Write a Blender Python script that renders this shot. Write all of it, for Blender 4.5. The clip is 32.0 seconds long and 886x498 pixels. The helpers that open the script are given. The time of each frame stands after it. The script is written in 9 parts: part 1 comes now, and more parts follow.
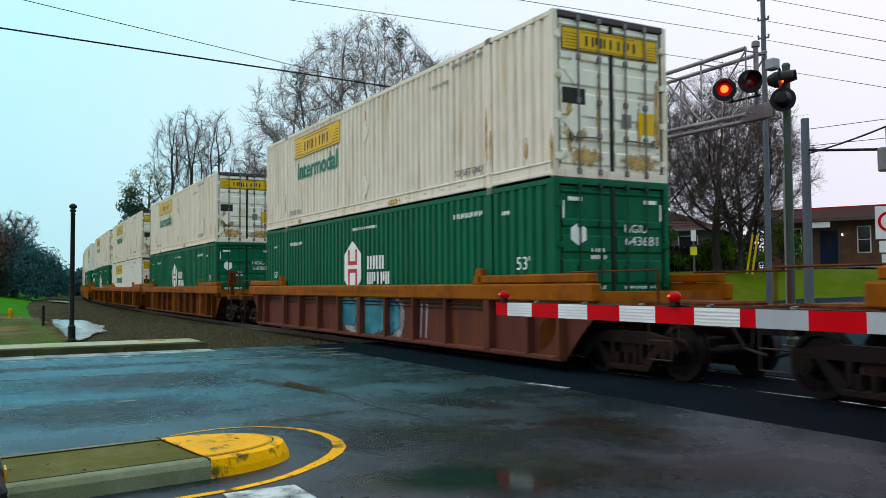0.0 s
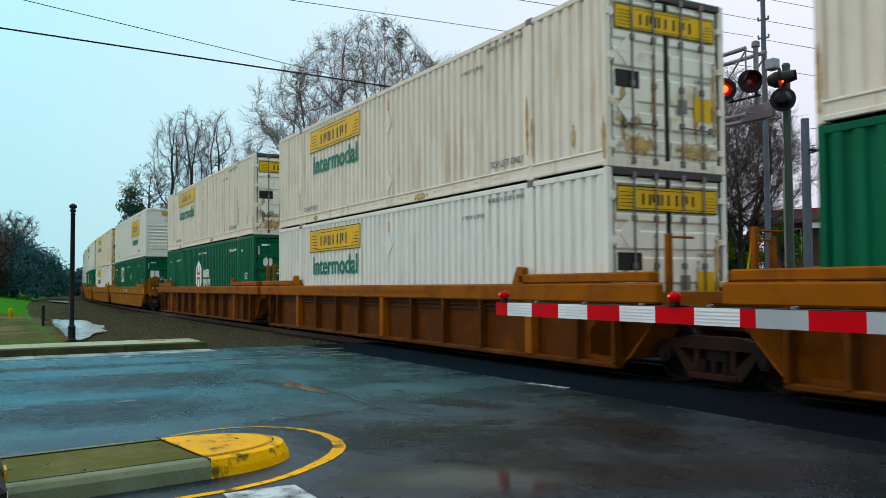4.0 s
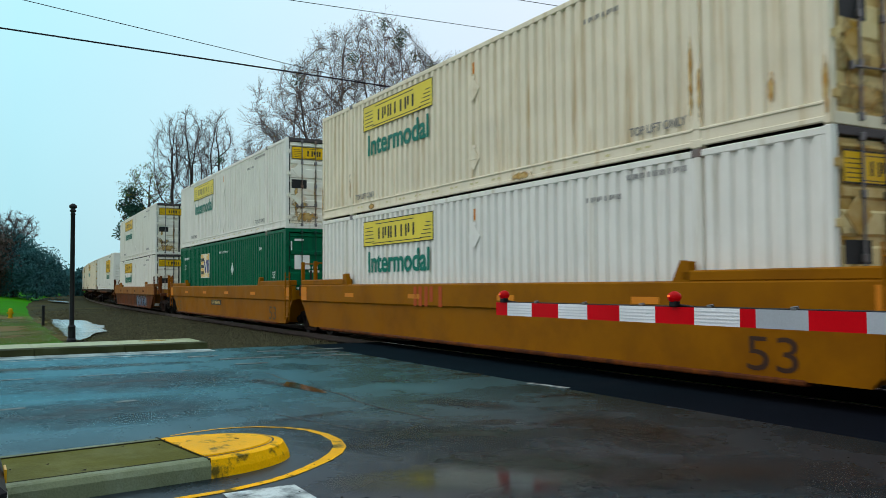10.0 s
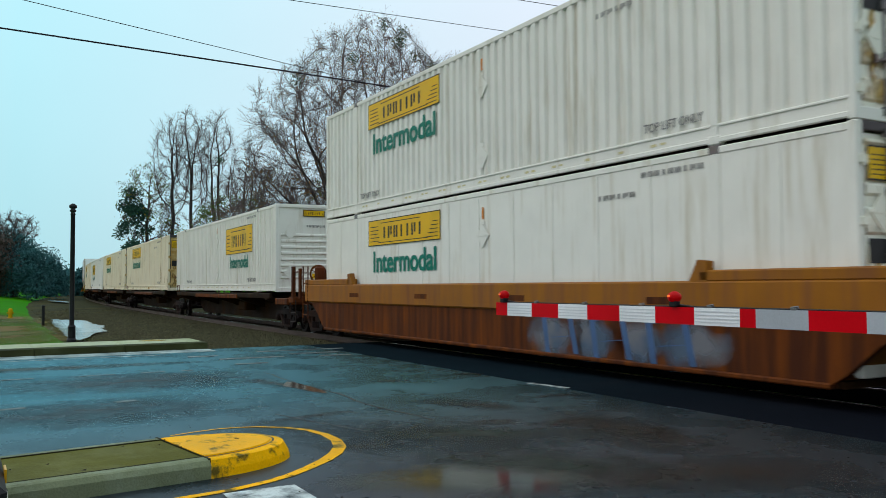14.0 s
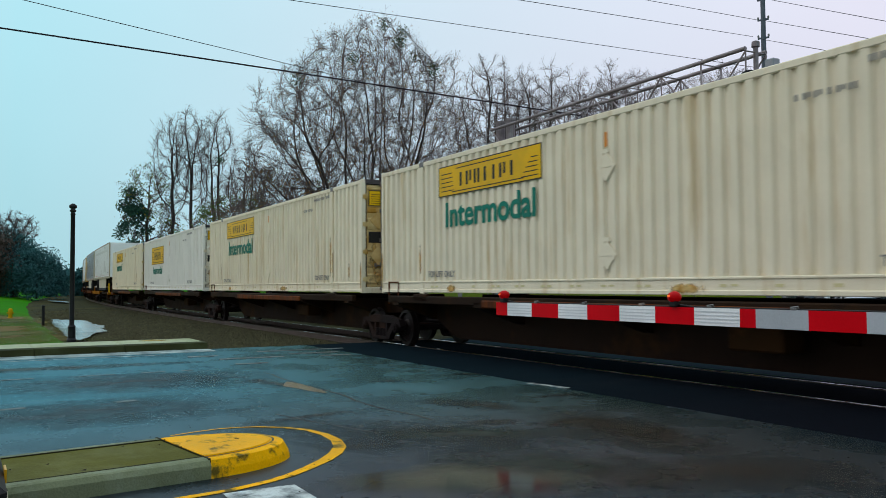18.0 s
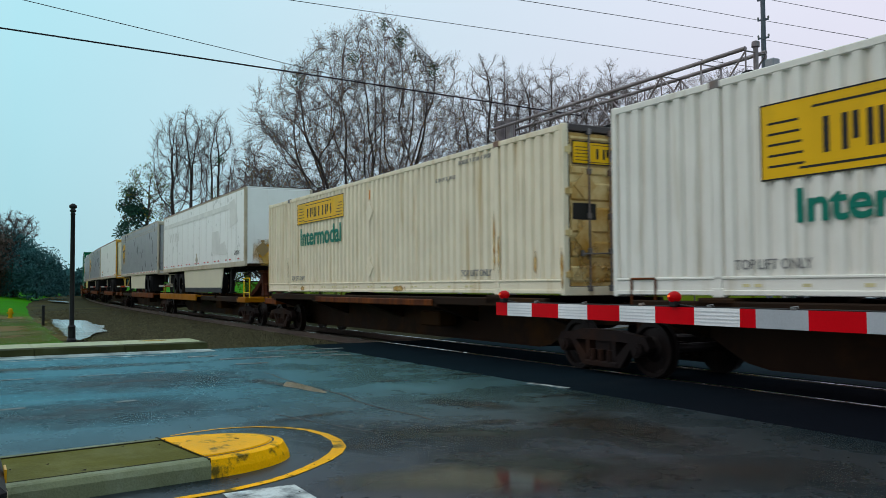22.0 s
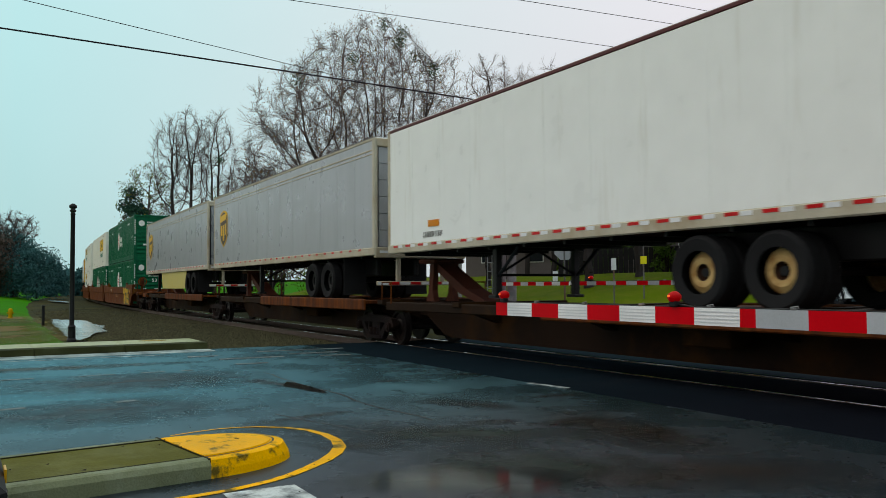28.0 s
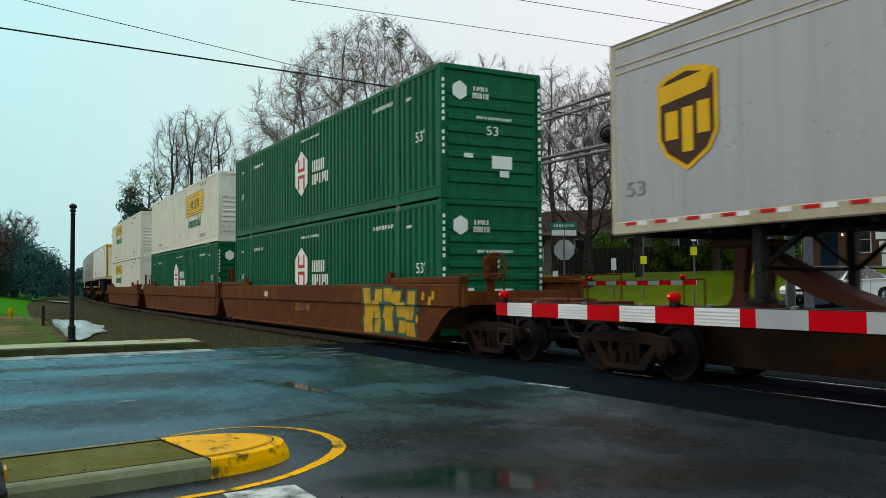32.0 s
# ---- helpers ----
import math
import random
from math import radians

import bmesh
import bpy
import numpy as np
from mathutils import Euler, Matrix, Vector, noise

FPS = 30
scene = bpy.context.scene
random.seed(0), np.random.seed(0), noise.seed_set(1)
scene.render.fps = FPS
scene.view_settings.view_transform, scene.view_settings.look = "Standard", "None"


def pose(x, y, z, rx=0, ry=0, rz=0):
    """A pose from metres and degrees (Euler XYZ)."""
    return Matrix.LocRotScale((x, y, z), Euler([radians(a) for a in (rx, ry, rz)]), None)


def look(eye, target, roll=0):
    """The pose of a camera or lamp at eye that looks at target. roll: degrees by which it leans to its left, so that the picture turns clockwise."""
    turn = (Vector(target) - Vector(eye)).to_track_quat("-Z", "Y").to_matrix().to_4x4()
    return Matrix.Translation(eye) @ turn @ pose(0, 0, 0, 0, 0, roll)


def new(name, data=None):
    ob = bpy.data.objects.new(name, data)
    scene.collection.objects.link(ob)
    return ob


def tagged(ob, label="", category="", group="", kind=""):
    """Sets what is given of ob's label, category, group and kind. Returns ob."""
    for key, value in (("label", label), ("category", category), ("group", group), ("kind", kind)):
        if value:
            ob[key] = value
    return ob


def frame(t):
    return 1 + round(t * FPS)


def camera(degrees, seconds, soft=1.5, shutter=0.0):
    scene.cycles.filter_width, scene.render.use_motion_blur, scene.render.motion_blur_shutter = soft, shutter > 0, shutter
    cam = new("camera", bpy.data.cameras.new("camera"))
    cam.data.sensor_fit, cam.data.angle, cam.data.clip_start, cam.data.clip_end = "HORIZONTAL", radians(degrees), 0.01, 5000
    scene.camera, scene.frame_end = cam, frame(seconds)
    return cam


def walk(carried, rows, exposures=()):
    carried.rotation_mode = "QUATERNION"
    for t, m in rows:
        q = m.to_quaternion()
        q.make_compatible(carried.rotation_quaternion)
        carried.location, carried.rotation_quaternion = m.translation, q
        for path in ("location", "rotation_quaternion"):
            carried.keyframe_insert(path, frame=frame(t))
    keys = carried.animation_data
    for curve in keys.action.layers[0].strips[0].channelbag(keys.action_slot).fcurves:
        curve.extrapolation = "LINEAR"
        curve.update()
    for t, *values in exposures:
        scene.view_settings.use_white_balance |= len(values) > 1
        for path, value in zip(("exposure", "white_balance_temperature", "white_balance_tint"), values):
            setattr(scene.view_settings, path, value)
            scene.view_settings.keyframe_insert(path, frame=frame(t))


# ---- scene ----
# World: x along the track (the train runs to +x), y across it, z = 0 at the rail tops.
EYE = Vector((0.0, 0.0, 1.424))
YAW, PITCH, ROLL = radians(-60.7146), radians(2.4587), -0.370
AIM = EYE + Vector((math.sin(YAW) * math.cos(PITCH), math.cos(YAW) * math.cos(PITCH), math.sin(PITCH)))
CLIP = 32.0
cam = camera(55.43, CLIP, soft=0.75, shutter=0.18)
STAND = look(EYE, AIM, ROLL)
walk(cam, [(0.0, STAND), (CLIP, STAND)], exposures=[
    (0.0, 0.12, 6700, 11), (3.5, 0.05, 6620, 10), (6.0, 0.02, 6700, 9), (10.0, 0.02, 6540, 9), (14.5, -0.03, 6660, 10),
    (17.0, -0.16, 6580, 10), (22.0, -0.18, 6580, 10), (24.5, -0.14, 7000, 11), (25.5, -0.08, 7250, 11), (27.0, 0.06, 7350, 12), (28.0, -0.15, 7400, 12), (28.6, -0.13, 7450, 12), (29.2, 0.0, 7500, 12), (32.0, 0.0, 7450, 10)])

# ---- light: an overcast, wet morning ----
SUN_ELEV, SUN_ROT = radians(52), radians(224)
world = bpy.data.worlds.new("overcast_sky")
scene.world = world
world.use_nodes = True
wn, wl = world.node_tree.nodes, world.node_tree.links
wn.clear()
w_out = wn.new("ShaderNodeOutputWorld")
w_bg = wn.new("ShaderNodeBackground")
w_sky = wn.new("ShaderNodeTexSky")
w_sky.sky_type, w_sky.sun_disc = "NISHITA", False
w_sky.sun_elevation, w_sky.sun_rotation = SUN_ELEV, SUN_ROT
w_sky.air_density, w_sky.dust_density, w_sky.ozone_density = 1.0, 3.0, 2.0
# a grey cloud layer: brighter overhead, bluer to the west, paler to the north
w_tex = wn.new("ShaderNodeTexCoord")
w_sep = wn.new("ShaderNodeSeparateXYZ")
w_noise = wn.new("ShaderNodeTexNoise")
w_noise.inputs["Scale"].default_value, w_noise.inputs["Detail"].default_value = 2.2, 5
w_ramp = wn.new("ShaderNodeValToRGB")
for pos, col in ((0.20, (7.2, 7.8, 8.5, 1)), (0.52, (4.35, 7.9, 8.9, 1)), (0.70, (6.2, 7.9, 9.0, 1)), (0.90, (8.0, 8.0, 9.4, 1))):
    e = w_ramp.color_ramp.elements.new(pos)
    e.color = col
w_ramp.color_ramp.elements.remove(w_ramp.color_ramp.elements[0])
w_ramp.color_ramp.elements.remove(w_ramp.color_ramp.elements[-1])
w_map = wn.new("ShaderNodeMapRange")
w_map.inputs["From Min"].default_value, w_map.inputs["From Max"].default_value = -1.0, 1.0
w_lift = wn.new("ShaderNodeMapRange")
w_lift.inputs["From Min"].default_value, w_lift.inputs["From Max"].default_value = 0.0, 1.0
w_lift.inputs["To Min"].default_value, w_lift.inputs["To Max"].default_value = 0.93, 1.58
w_cloud = wn.new("ShaderNodeMapRange")
w_cloud.inputs["From Min"].default_value, w_cloud.inputs["From Max"].default_value = 0.3, 0.7
w_cloud.inputs["To Min"].default_value, w_cloud.inputs["To Max"].default_value = 0.96, 1.04
w_mul = wn.new("ShaderNodeMath")
w_mul.operation = "MULTIPLY"
w_scale = wn.new("ShaderNodeVectorMath")
w_scale.operation = "SCALE"
w_mix = wn.new("ShaderNodeMixRGB")
w_mix.inputs["Fac"].default_value = 0.92
wl.new(w_tex.outputs["Generated"], w_noise.inputs["Vector"])
wl.new(w_tex.outputs["Generated"], w_sep.inputs[0])
wl.new(w_sep.outputs["Y"], w_map.inputs["Value"])
wl.new(w_map.outputs["Result"], w_ramp.inputs["Fac"])
wl.new(w_sep.outputs["Z"], w_lift.inputs["Value"])
wl.new(w_noise.outputs["Fac"], w_cloud.inputs["Value"])
wl.new(w_lift.outputs["Result"], w_mul.inputs[0])
wl.new(w_cloud.outputs["Result"], w_mul.inputs[1])
wl.new(w_ramp.outputs["Color"], w_scale.inputs[0])
wl.new(w_mul.outputs[0], w_scale.inputs["Scale"])
wl.new(w_sky.outputs["Color"], w_mix.inputs["Color1"])
wl.new(w_scale.outputs[0], w_mix.inputs["Color2"])
wl.new(w_mix.outputs["Color"], w_bg.inputs["Color"])
w_bg.inputs["Strength"].default_value = 0.106
wl.new(w_bg.outputs["Background"], w_out.inputs["Surface"])

sun = new("sun", bpy.data.lights.new("sun", "SUN"))
sun.data.energy, sun.data.angle, sun.data.color = 0.55, radians(25), (1.0, 0.95, 0.88)
sun.matrix_world = look((-50, -30, 70), (-12, 9, 0))


# ---- materials ----
MATS = {}


def mat(name, col, rough=0.6, metal=0.0, var=0.18, scale=1.5, bump=0.0, bscale=60.0, second=None, amount=0.5, sscale=0.8,
        streak=False, spread=0.12, emit=0.0, rvar=0.1, coat=0.0, spec=None):
    """A painted or natural surface: base colour varied at two scales, an optional second colour in stains or streaks, fine relief."""
    if name in MATS:
        return MATS[name]
    m = bpy.data.materials.new(name)
    m.use_nodes = True
    n, l = m.node_tree.nodes, m.node_tree.links
    b = n["Principled BSDF"]
    tc, info = n.new("ShaderNodeTexCoord"), n.new("ShaderNodeObjectInfo")
    shift = n.new("ShaderNodeVectorMath")
    shift.operation = "ADD"
    seed = n.new("ShaderNodeVectorMath")
    seed.operation, seed.inputs[1].default_value = "SCALE", (0, 0, 0)
    comb = n.new("ShaderNodeCombineXYZ")
    for k in range(3):
        l.new(info.outputs["Random"], comb.inputs[k])
    l.new(comb.outputs[0], seed.inputs[0])
    seed.inputs["Scale"].default_value = 37.0
    l.new(tc.outputs["Object"], shift.inputs[0])
    l.new(seed.outputs[0], shift.inputs[1])
    big, fine = n.new("ShaderNodeTexNoise"), n.new("ShaderNodeTexNoise")
    big.inputs["Scale"].default_value, big.inputs["Detail"].default_value = scale, 6
    fine.inputs["Scale"].default_value, fine.inputs["Detail"].default_value = bscale, 3
    l.new(shift.outputs[0], big.inputs["Vector"])
    l.new(shift.outputs[0], fine.inputs["Vector"])
    add = n.new("ShaderNodeMath")
    add.operation = "MULTIPLY_ADD"
    l.new(fine.outputs["Fac"], add.inputs[0])
    add.inputs[1].default_value = 0.35
    l.new(big.outputs["Fac"], add.inputs[2])
    ramp = n.new("ShaderNodeMapRange")
    ramp.inputs["From Min"].default_value, ramp.inputs["From Max"].default_value = 0.35, 1.0
    ramp.inputs["To Min"].default_value, ramp.inputs["To Max"].default_value = 1 - var, 1 + var
    l.new(add.outputs[0], ramp.inputs["Value"])
    mul = n.new("ShaderNodeVectorMath")
    mul.operation = "SCALE"
    mul.inputs[0].default_value = col
    l.new(ramp.outputs["Result"], mul.inputs["Scale"])
    colour = mul.outputs[0]
    if second:
        st = n.new("ShaderNodeTexNoise")
        st.inputs["Scale"].default_value, st.inputs["Detail"].default_value = sscale, 7
        st.inputs["Roughness"].default_value = 0.65
        mp = n.new("ShaderNodeMapping")
        if streak:
            mp.inputs["Scale"].default_value = (5.0, 5.0, 0.35)
        l.new(shift.outputs[0], mp.inputs["Vector"])
        l.new(mp.outputs[0], st.inputs["Vector"])
        cut = n.new("ShaderNodeMapRange")
        cut.inputs["From Min"].default_value, cut.inputs["From Max"].default_value = 1 - amount - spread, 1 - amount + spread
        l.new(st.outputs["Fac"], cut.inputs["Value"])
        mix = n.new("ShaderNodeMixRGB")
        l.new(cut.outputs["Result"], mix.inputs["Fac"])
        l.new(colour, mix.inputs["Color1"])
        mix.inputs["Color2"].default_value = (*second, 1)
        colour = mix.outputs[0]
    l.new(colour, b.inputs["Base Color"])
    rr = n.new("ShaderNodeMapRange")
    rr.inputs["From Min"].default_value, rr.inputs["From Max"].default_value = 0.3, 0.75
    rr.inputs["To Min"].default_value, rr.inputs["To Max"].default_value = max(0.02, rough - rvar), min(1.0, rough + rvar)
    l.new(big.outputs["Fac"], rr.inputs["Value"])
    l.new(rr.outputs["Result"], b.inputs["Roughness"])
    b.inputs["Specular IOR Level"].default_value = spec if spec is not None else (0.5 if rough < 0.3 else 0.16 if rough < 0.56 else 0.08)
    b.inputs["Metallic"].default_value = metal
    b.inputs["Coat Weight"].default_value = coat
    if bump:
        bp = n.new("ShaderNodeBump")
        bp.inputs["Strength"].default_value, bp.inputs["Distance"].default_value = 0.6, bump
        l.new(fine.outputs["Fac"], bp.inputs["Height"])
        l.new(bp.outputs[0], b.inputs["Normal"])
    if emit:
        b.inputs["Emission Color"].default_value = (*col, 1)
        b.inputs["Emission Strength"].default_value = emit
    MATS[name] = m
    return m


def asphalt(name, dark, pale, rough, gloss=0.38):
    """Wet asphalt: broad worn patches, brown grime, aggregate grain, damp gloss that comes and goes."""
    m = bpy.data.materials.new(name)
    m.use_nodes = True
    n, l = m.node_tree.nodes, m.node_tree.links
    b = n["Principled BSDF"]
    tc = n.new("ShaderNodeTexCoord")
    mp = n.new("ShaderNodeMapping")
    mp.inputs["Scale"].default_value = (0.8, 0.45, 1.0)
    l.new(tc.outputs["Object"], mp.inputs["Vector"])
    broad, grime, grit, wet = (n.new("ShaderNodeTexNoise") for _ in range(4))
    for node, sc, det in ((broad, 0.55, 7), (grime, 0.40, 6), (grit, 55.0, 3), (wet, 0.8, 5)):
        node.inputs["Scale"].default_value, node.inputs["Detail"].default_value = sc, det
        node.inputs["Roughness"].default_value = 0.62
    stones = n.new("ShaderNodeTexVoronoi")
    stones.inputs["Scale"].default_value = 110.0
    for node in (broad, grime):
        l.new(mp.outputs[0], node.inputs["Vector"])
    for node in (grit, wet, stones):
        l.new(tc.outputs["Object"], node.inputs["Vector"])
    r1 = n.new("ShaderNodeMapRange")
    r1.inputs["From Min"].default_value, r1.inputs["From Max"].default_value = 0.28, 0.74
    l.new(broad.outputs["Fac"], r1.inputs["Value"])
    mix = n.new("ShaderNodeMixRGB")
    mix.inputs["Color1"].default_value, mix.inputs["Color2"].default_value = (*dark, 1), (*pale, 1)
    l.new(r1.outputs["Result"], mix.inputs["Fac"])
    r2 = n.new("ShaderNodeMapRange")
    r2.inputs["From Min"].default_value, r2.inputs["From Max"].default_value, r2.inputs["To Max"].default_value = 0.57, 0.76, 0.6
    l.new(grime.outputs["Fac"], r2.inputs["Value"])
    brown = n.new("ShaderNodeMixRGB")
    brown.inputs["Color2"].default_value = (0.011, 0.011, 0.013, 1)
    l.new(r2.outputs["Result"], brown.inputs["Fac"])
    l.new(mix.outputs[0], brown.inputs["Color1"])
    r3 = n.new("ShaderNodeMapRange")
    r3.inputs["From Min"].default_value, r3.inputs["From Max"].default_value = 0.3, 0.7
    r3.inputs["To Min"].default_value, r3.inputs["To Max"].default_value = 0.65, 1.45
    l.new(grit.outputs["Fac"], r3.inputs["Value"])
    sc = n.new("ShaderNodeVectorMath")
    sc.operation = "SCALE"
    l.new(brown.outputs[0], sc.inputs[0])
    l.new(r3.outputs["Result"], sc.inputs["Scale"])
    l.new(sc.outputs[0], b.inputs["Base Color"])
    r4 = n.new("ShaderNodeMapRange")
    r4.inputs["From Min"].default_value, r4.inputs["From Max"].default_value = 0.36, 0.66
    r4.inputs["To Min"].default_value, r4.inputs["To Max"].default_value = rough - 0.05, rough + 0.10
    l.new(wet.outputs["Fac"], r4.inputs["Value"])
    l.new(r4.outputs["Result"], b.inputs["Roughness"])
    b.inputs["Specular IOR Level"].default_value = 0.0
    bp = n.new("ShaderNodeBump")
    bp.inputs["Strength"].default_value, bp.inputs["Distance"].default_value = 0.35, 0.006
    l.new(stones.outputs["Distance"], bp.inputs["Height"])
    l.new(bp.outputs[0], b.inputs["Normal"])
    # the film of water on top, the cyan sky's reflection tinted into its gloss
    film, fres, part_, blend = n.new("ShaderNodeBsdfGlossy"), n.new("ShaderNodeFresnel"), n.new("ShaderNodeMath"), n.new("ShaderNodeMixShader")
    # light fall-off graded into the sheen: teal towards -x, dimmer and pinker towards +x
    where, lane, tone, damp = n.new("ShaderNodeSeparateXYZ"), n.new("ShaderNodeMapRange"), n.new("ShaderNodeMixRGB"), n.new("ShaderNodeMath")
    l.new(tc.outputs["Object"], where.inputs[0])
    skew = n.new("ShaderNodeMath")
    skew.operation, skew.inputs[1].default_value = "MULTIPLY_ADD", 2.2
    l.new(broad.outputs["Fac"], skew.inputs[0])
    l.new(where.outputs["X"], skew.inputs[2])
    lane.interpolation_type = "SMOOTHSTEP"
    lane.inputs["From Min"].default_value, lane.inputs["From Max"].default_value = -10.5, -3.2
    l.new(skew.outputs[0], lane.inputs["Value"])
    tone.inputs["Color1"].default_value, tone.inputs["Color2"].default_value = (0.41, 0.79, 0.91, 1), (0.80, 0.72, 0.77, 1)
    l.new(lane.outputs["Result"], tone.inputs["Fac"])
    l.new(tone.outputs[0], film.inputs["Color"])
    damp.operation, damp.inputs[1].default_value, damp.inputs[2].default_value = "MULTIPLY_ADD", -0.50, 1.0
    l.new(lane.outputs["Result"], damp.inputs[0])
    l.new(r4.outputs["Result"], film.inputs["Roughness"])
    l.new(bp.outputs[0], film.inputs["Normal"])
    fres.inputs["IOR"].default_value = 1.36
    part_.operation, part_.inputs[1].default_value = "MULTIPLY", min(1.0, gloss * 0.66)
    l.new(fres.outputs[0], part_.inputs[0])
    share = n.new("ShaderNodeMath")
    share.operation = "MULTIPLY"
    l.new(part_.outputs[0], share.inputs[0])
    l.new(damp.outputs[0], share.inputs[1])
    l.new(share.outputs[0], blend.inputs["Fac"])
    l.new(b.outputs[0], blend.inputs[1])
    l.new(film.outputs[0], blend.inputs[2])
    l.new(blend.outputs[0], n["Material Output"].inputs["Surface"])
    MATS[name] = m
    return m


def sprayed(name, col, col2, plane="xz", rough=0.5, hard=0.25, strength=1.0, grain=3.0, stretch=1.0, reach=1.45):
    """Paint, grime or water that ends in a soft, uneven edge inside its patch."""
    m = bpy.data.materials.new(name)
    m.use_nodes = True
    n, l = m.node_tree.nodes, m.node_tree.links
    b = n["Principled BSDF"]
    b.inputs["Roughness"].default_value = rough
    b.inputs["Specular IOR Level"].default_value = 0.5 if rough < 0.2 else 0.15
    tc, mp, ln = n.new("ShaderNodeTexCoord"), n.new("ShaderNodeMapping"), n.new("ShaderNodeVectorMath")
    keep = (2, 0, 2) if plane == "xz" else (2, 2, 0)
    mp.inputs["Scale"].default_value = keep
    mp.inputs["Location"].default_value = (-1, 0, -1) if plane == "xz" else (-1, -1, 0)
    ln.operation = "LENGTH"
    l.new(tc.outputs["Generated"], mp.inputs["Vector"])
    l.new(mp.outputs[0], ln.inputs[0])
    st = n.new("ShaderNodeMapping")
    st.inputs["Scale"].default_value = (stretch, 1, 1)
    l.new(tc.outputs["Object"], st.inputs["Vector"])
    wob, tint = n.new("ShaderNodeTexNoise"), n.new("ShaderNodeTexNoise")
    wob.inputs["Scale"].default_value, wob.inputs["Detail"].default_value = grain, 6
    tint.inputs["Scale"].default_value, tint.inputs["Detail"].default_value = grain * 0.7, 4
    l.new(st.outputs[0], wob.inputs["Vector"])
    l.new(st.outputs[0], tint.inputs["Vector"])
    ad = n.new("ShaderNodeMath")
    ad.operation, ad.inputs[1].default_value = "MULTIPLY_ADD", 1.5
    l.new(wob.outputs["Fac"], ad.inputs[0])
    l.new(ln.outputs["Value"], ad.inputs[2])
    cut = n.new("ShaderNodeMapRange")
    cut.inputs["From Min"].default_value, cut.inputs["From Max"].default_value = reach - hard, reach + hard * 0.7
    cut.inputs["To Min"].default_value, cut.inputs["To Max"].default_value = strength, 0.0
    l.new(ad.outputs[0], cut.inputs["Value"])
    l.new(cut.outputs["Result"], b.inputs["Alpha"])
    tr = n.new("ShaderNodeMapRange")
    tr.inputs["From Min"].default_value, tr.inputs["From Max"].default_value = 0.42, 0.58
    l.new(tint.outputs["Fac"], tr.inputs["Value"])
    mix = n.new("ShaderNodeMixRGB")
    mix.inputs["Color1"].default_value, mix.inputs["Color2"].default_value = (*col, 1), (*col2, 1)
    l.new(tr.outputs["Result"], mix.inputs["Fac"])
    l.new(mix.outputs[0], b.inputs["Base Color"])
    MATS[name] = m
    return m


RUST, DIRT = (0.22, 0.085, 0.025), (0.30, 0.24, 0.16)
CREAM = mat("cream_paint", (0.76, 0.675, 0.565), 0.5, second=(0.50, 0.34, 0.18), amount=0.35, streak=True, sscale=0.9, var=0.09, bump=0.002, spec=0.08)
WHITE = mat("white_paint", (0.75, 0.72, 0.65), 0.45, second=(0.50, 0.43, 0.31), amount=0.33, streak=True, sscale=0.9, var=0.07, bump=0.002, spec=0.08)
CREAMY = mat("yellowed_cream_paint", (0.76, 0.67, 0.505), 0.5, second=(0.54, 0.38, 0.18), amount=0.35, streak=True, sscale=0.9, var=0.09, bump=0.002, spec=0.08)
DOORCREAM = mat("door_paint", (0.80, 0.75, 0.64), 0.5, second=(0.55, 0.34, 0.13), amount=0.35, sscale=0.9, var=0.08, spread=0.1)
DOORRUST = mat("rusty_door_paint", (0.68, 0.53, 0.27), 0.55, second=(0.42, 0.22, 0.035), amount=0.47, sscale=0.8, var=0.12, spread=0.12, spec=0.06)
GREEN = mat("green_paint", (0.0005, 0.118, 0.052), 0.42, second=(0.002, 0.082, 0.042), amount=0.45, streak=True, var=0.15, bump=0.002, spec=0.08)
GREENLT = mat("pale_green_paint", (0.62, 0.72, 0.66), 0.5)
YELLOW = mat("yellow_panel", (0.74, 0.42, 0.002), 0.45, var=0.10, second=(0.55, 0.33, 0.01), amount=0.36)
INK = mat("black_ink", (0.02, 0.02, 0.02), 0.5)
TEAL = mat("teal_lettering", (0.0, 0.16, 0.11), 0.5, var=0.1)
GREYINK = mat("grey_lettering", (0.22, 0.21, 0.20), 0.6)
PALEINK = mat("white_lettering", (0.78, 0.80, 0.77), 0.5, var=0.08)
REDINK = mat("red_lettering", (0.50, 0.03, 0.04), 0.5)
BLUEINK = mat("navy_lettering", (0.02, 0.05, 0.22), 0.5)
GOLD = mat("gold_badge", (0.72, 0.40, 0.01), 0.4)
BROWNINK = mat("brown_badge", (0.05, 0.022, 0.012), 0.4)
GALV = mat("galvanised_rod", (0.16, 0.15, 0.15), 0.45, 0.6, second=RUST, amount=0.38)
STEPS = mat("dark_step_steel", (0.035, 0.028, 0.026), 0.6, 0.3, second=(0.07, 0.03, 0.012), amount=0.4)
W_ORANGE = mat("orange_car_paint", (0.28, 0.080, 0.001), 0.55, second=(0.14, 0.038, 0.006), amount=0.42, sscale=1.6, var=0.25, bump=0.003, spec=0.06)
W_BROWN = mat("oxide_car_paint", (0.105, 0.032, 0.022), 0.6, second=(0.19, 0.062, 0.010), amount=0.36, streak=True, var=0.3, bump=0.003)
W_PLATE = mat("rusted_orange_plate", (0.085, 0.024, 0.003), 0.6, second=(0.17, 0.050, 0.003), amount=0.38, sscale=1.4, var=0.3, bump=0.003, spec=0.05)
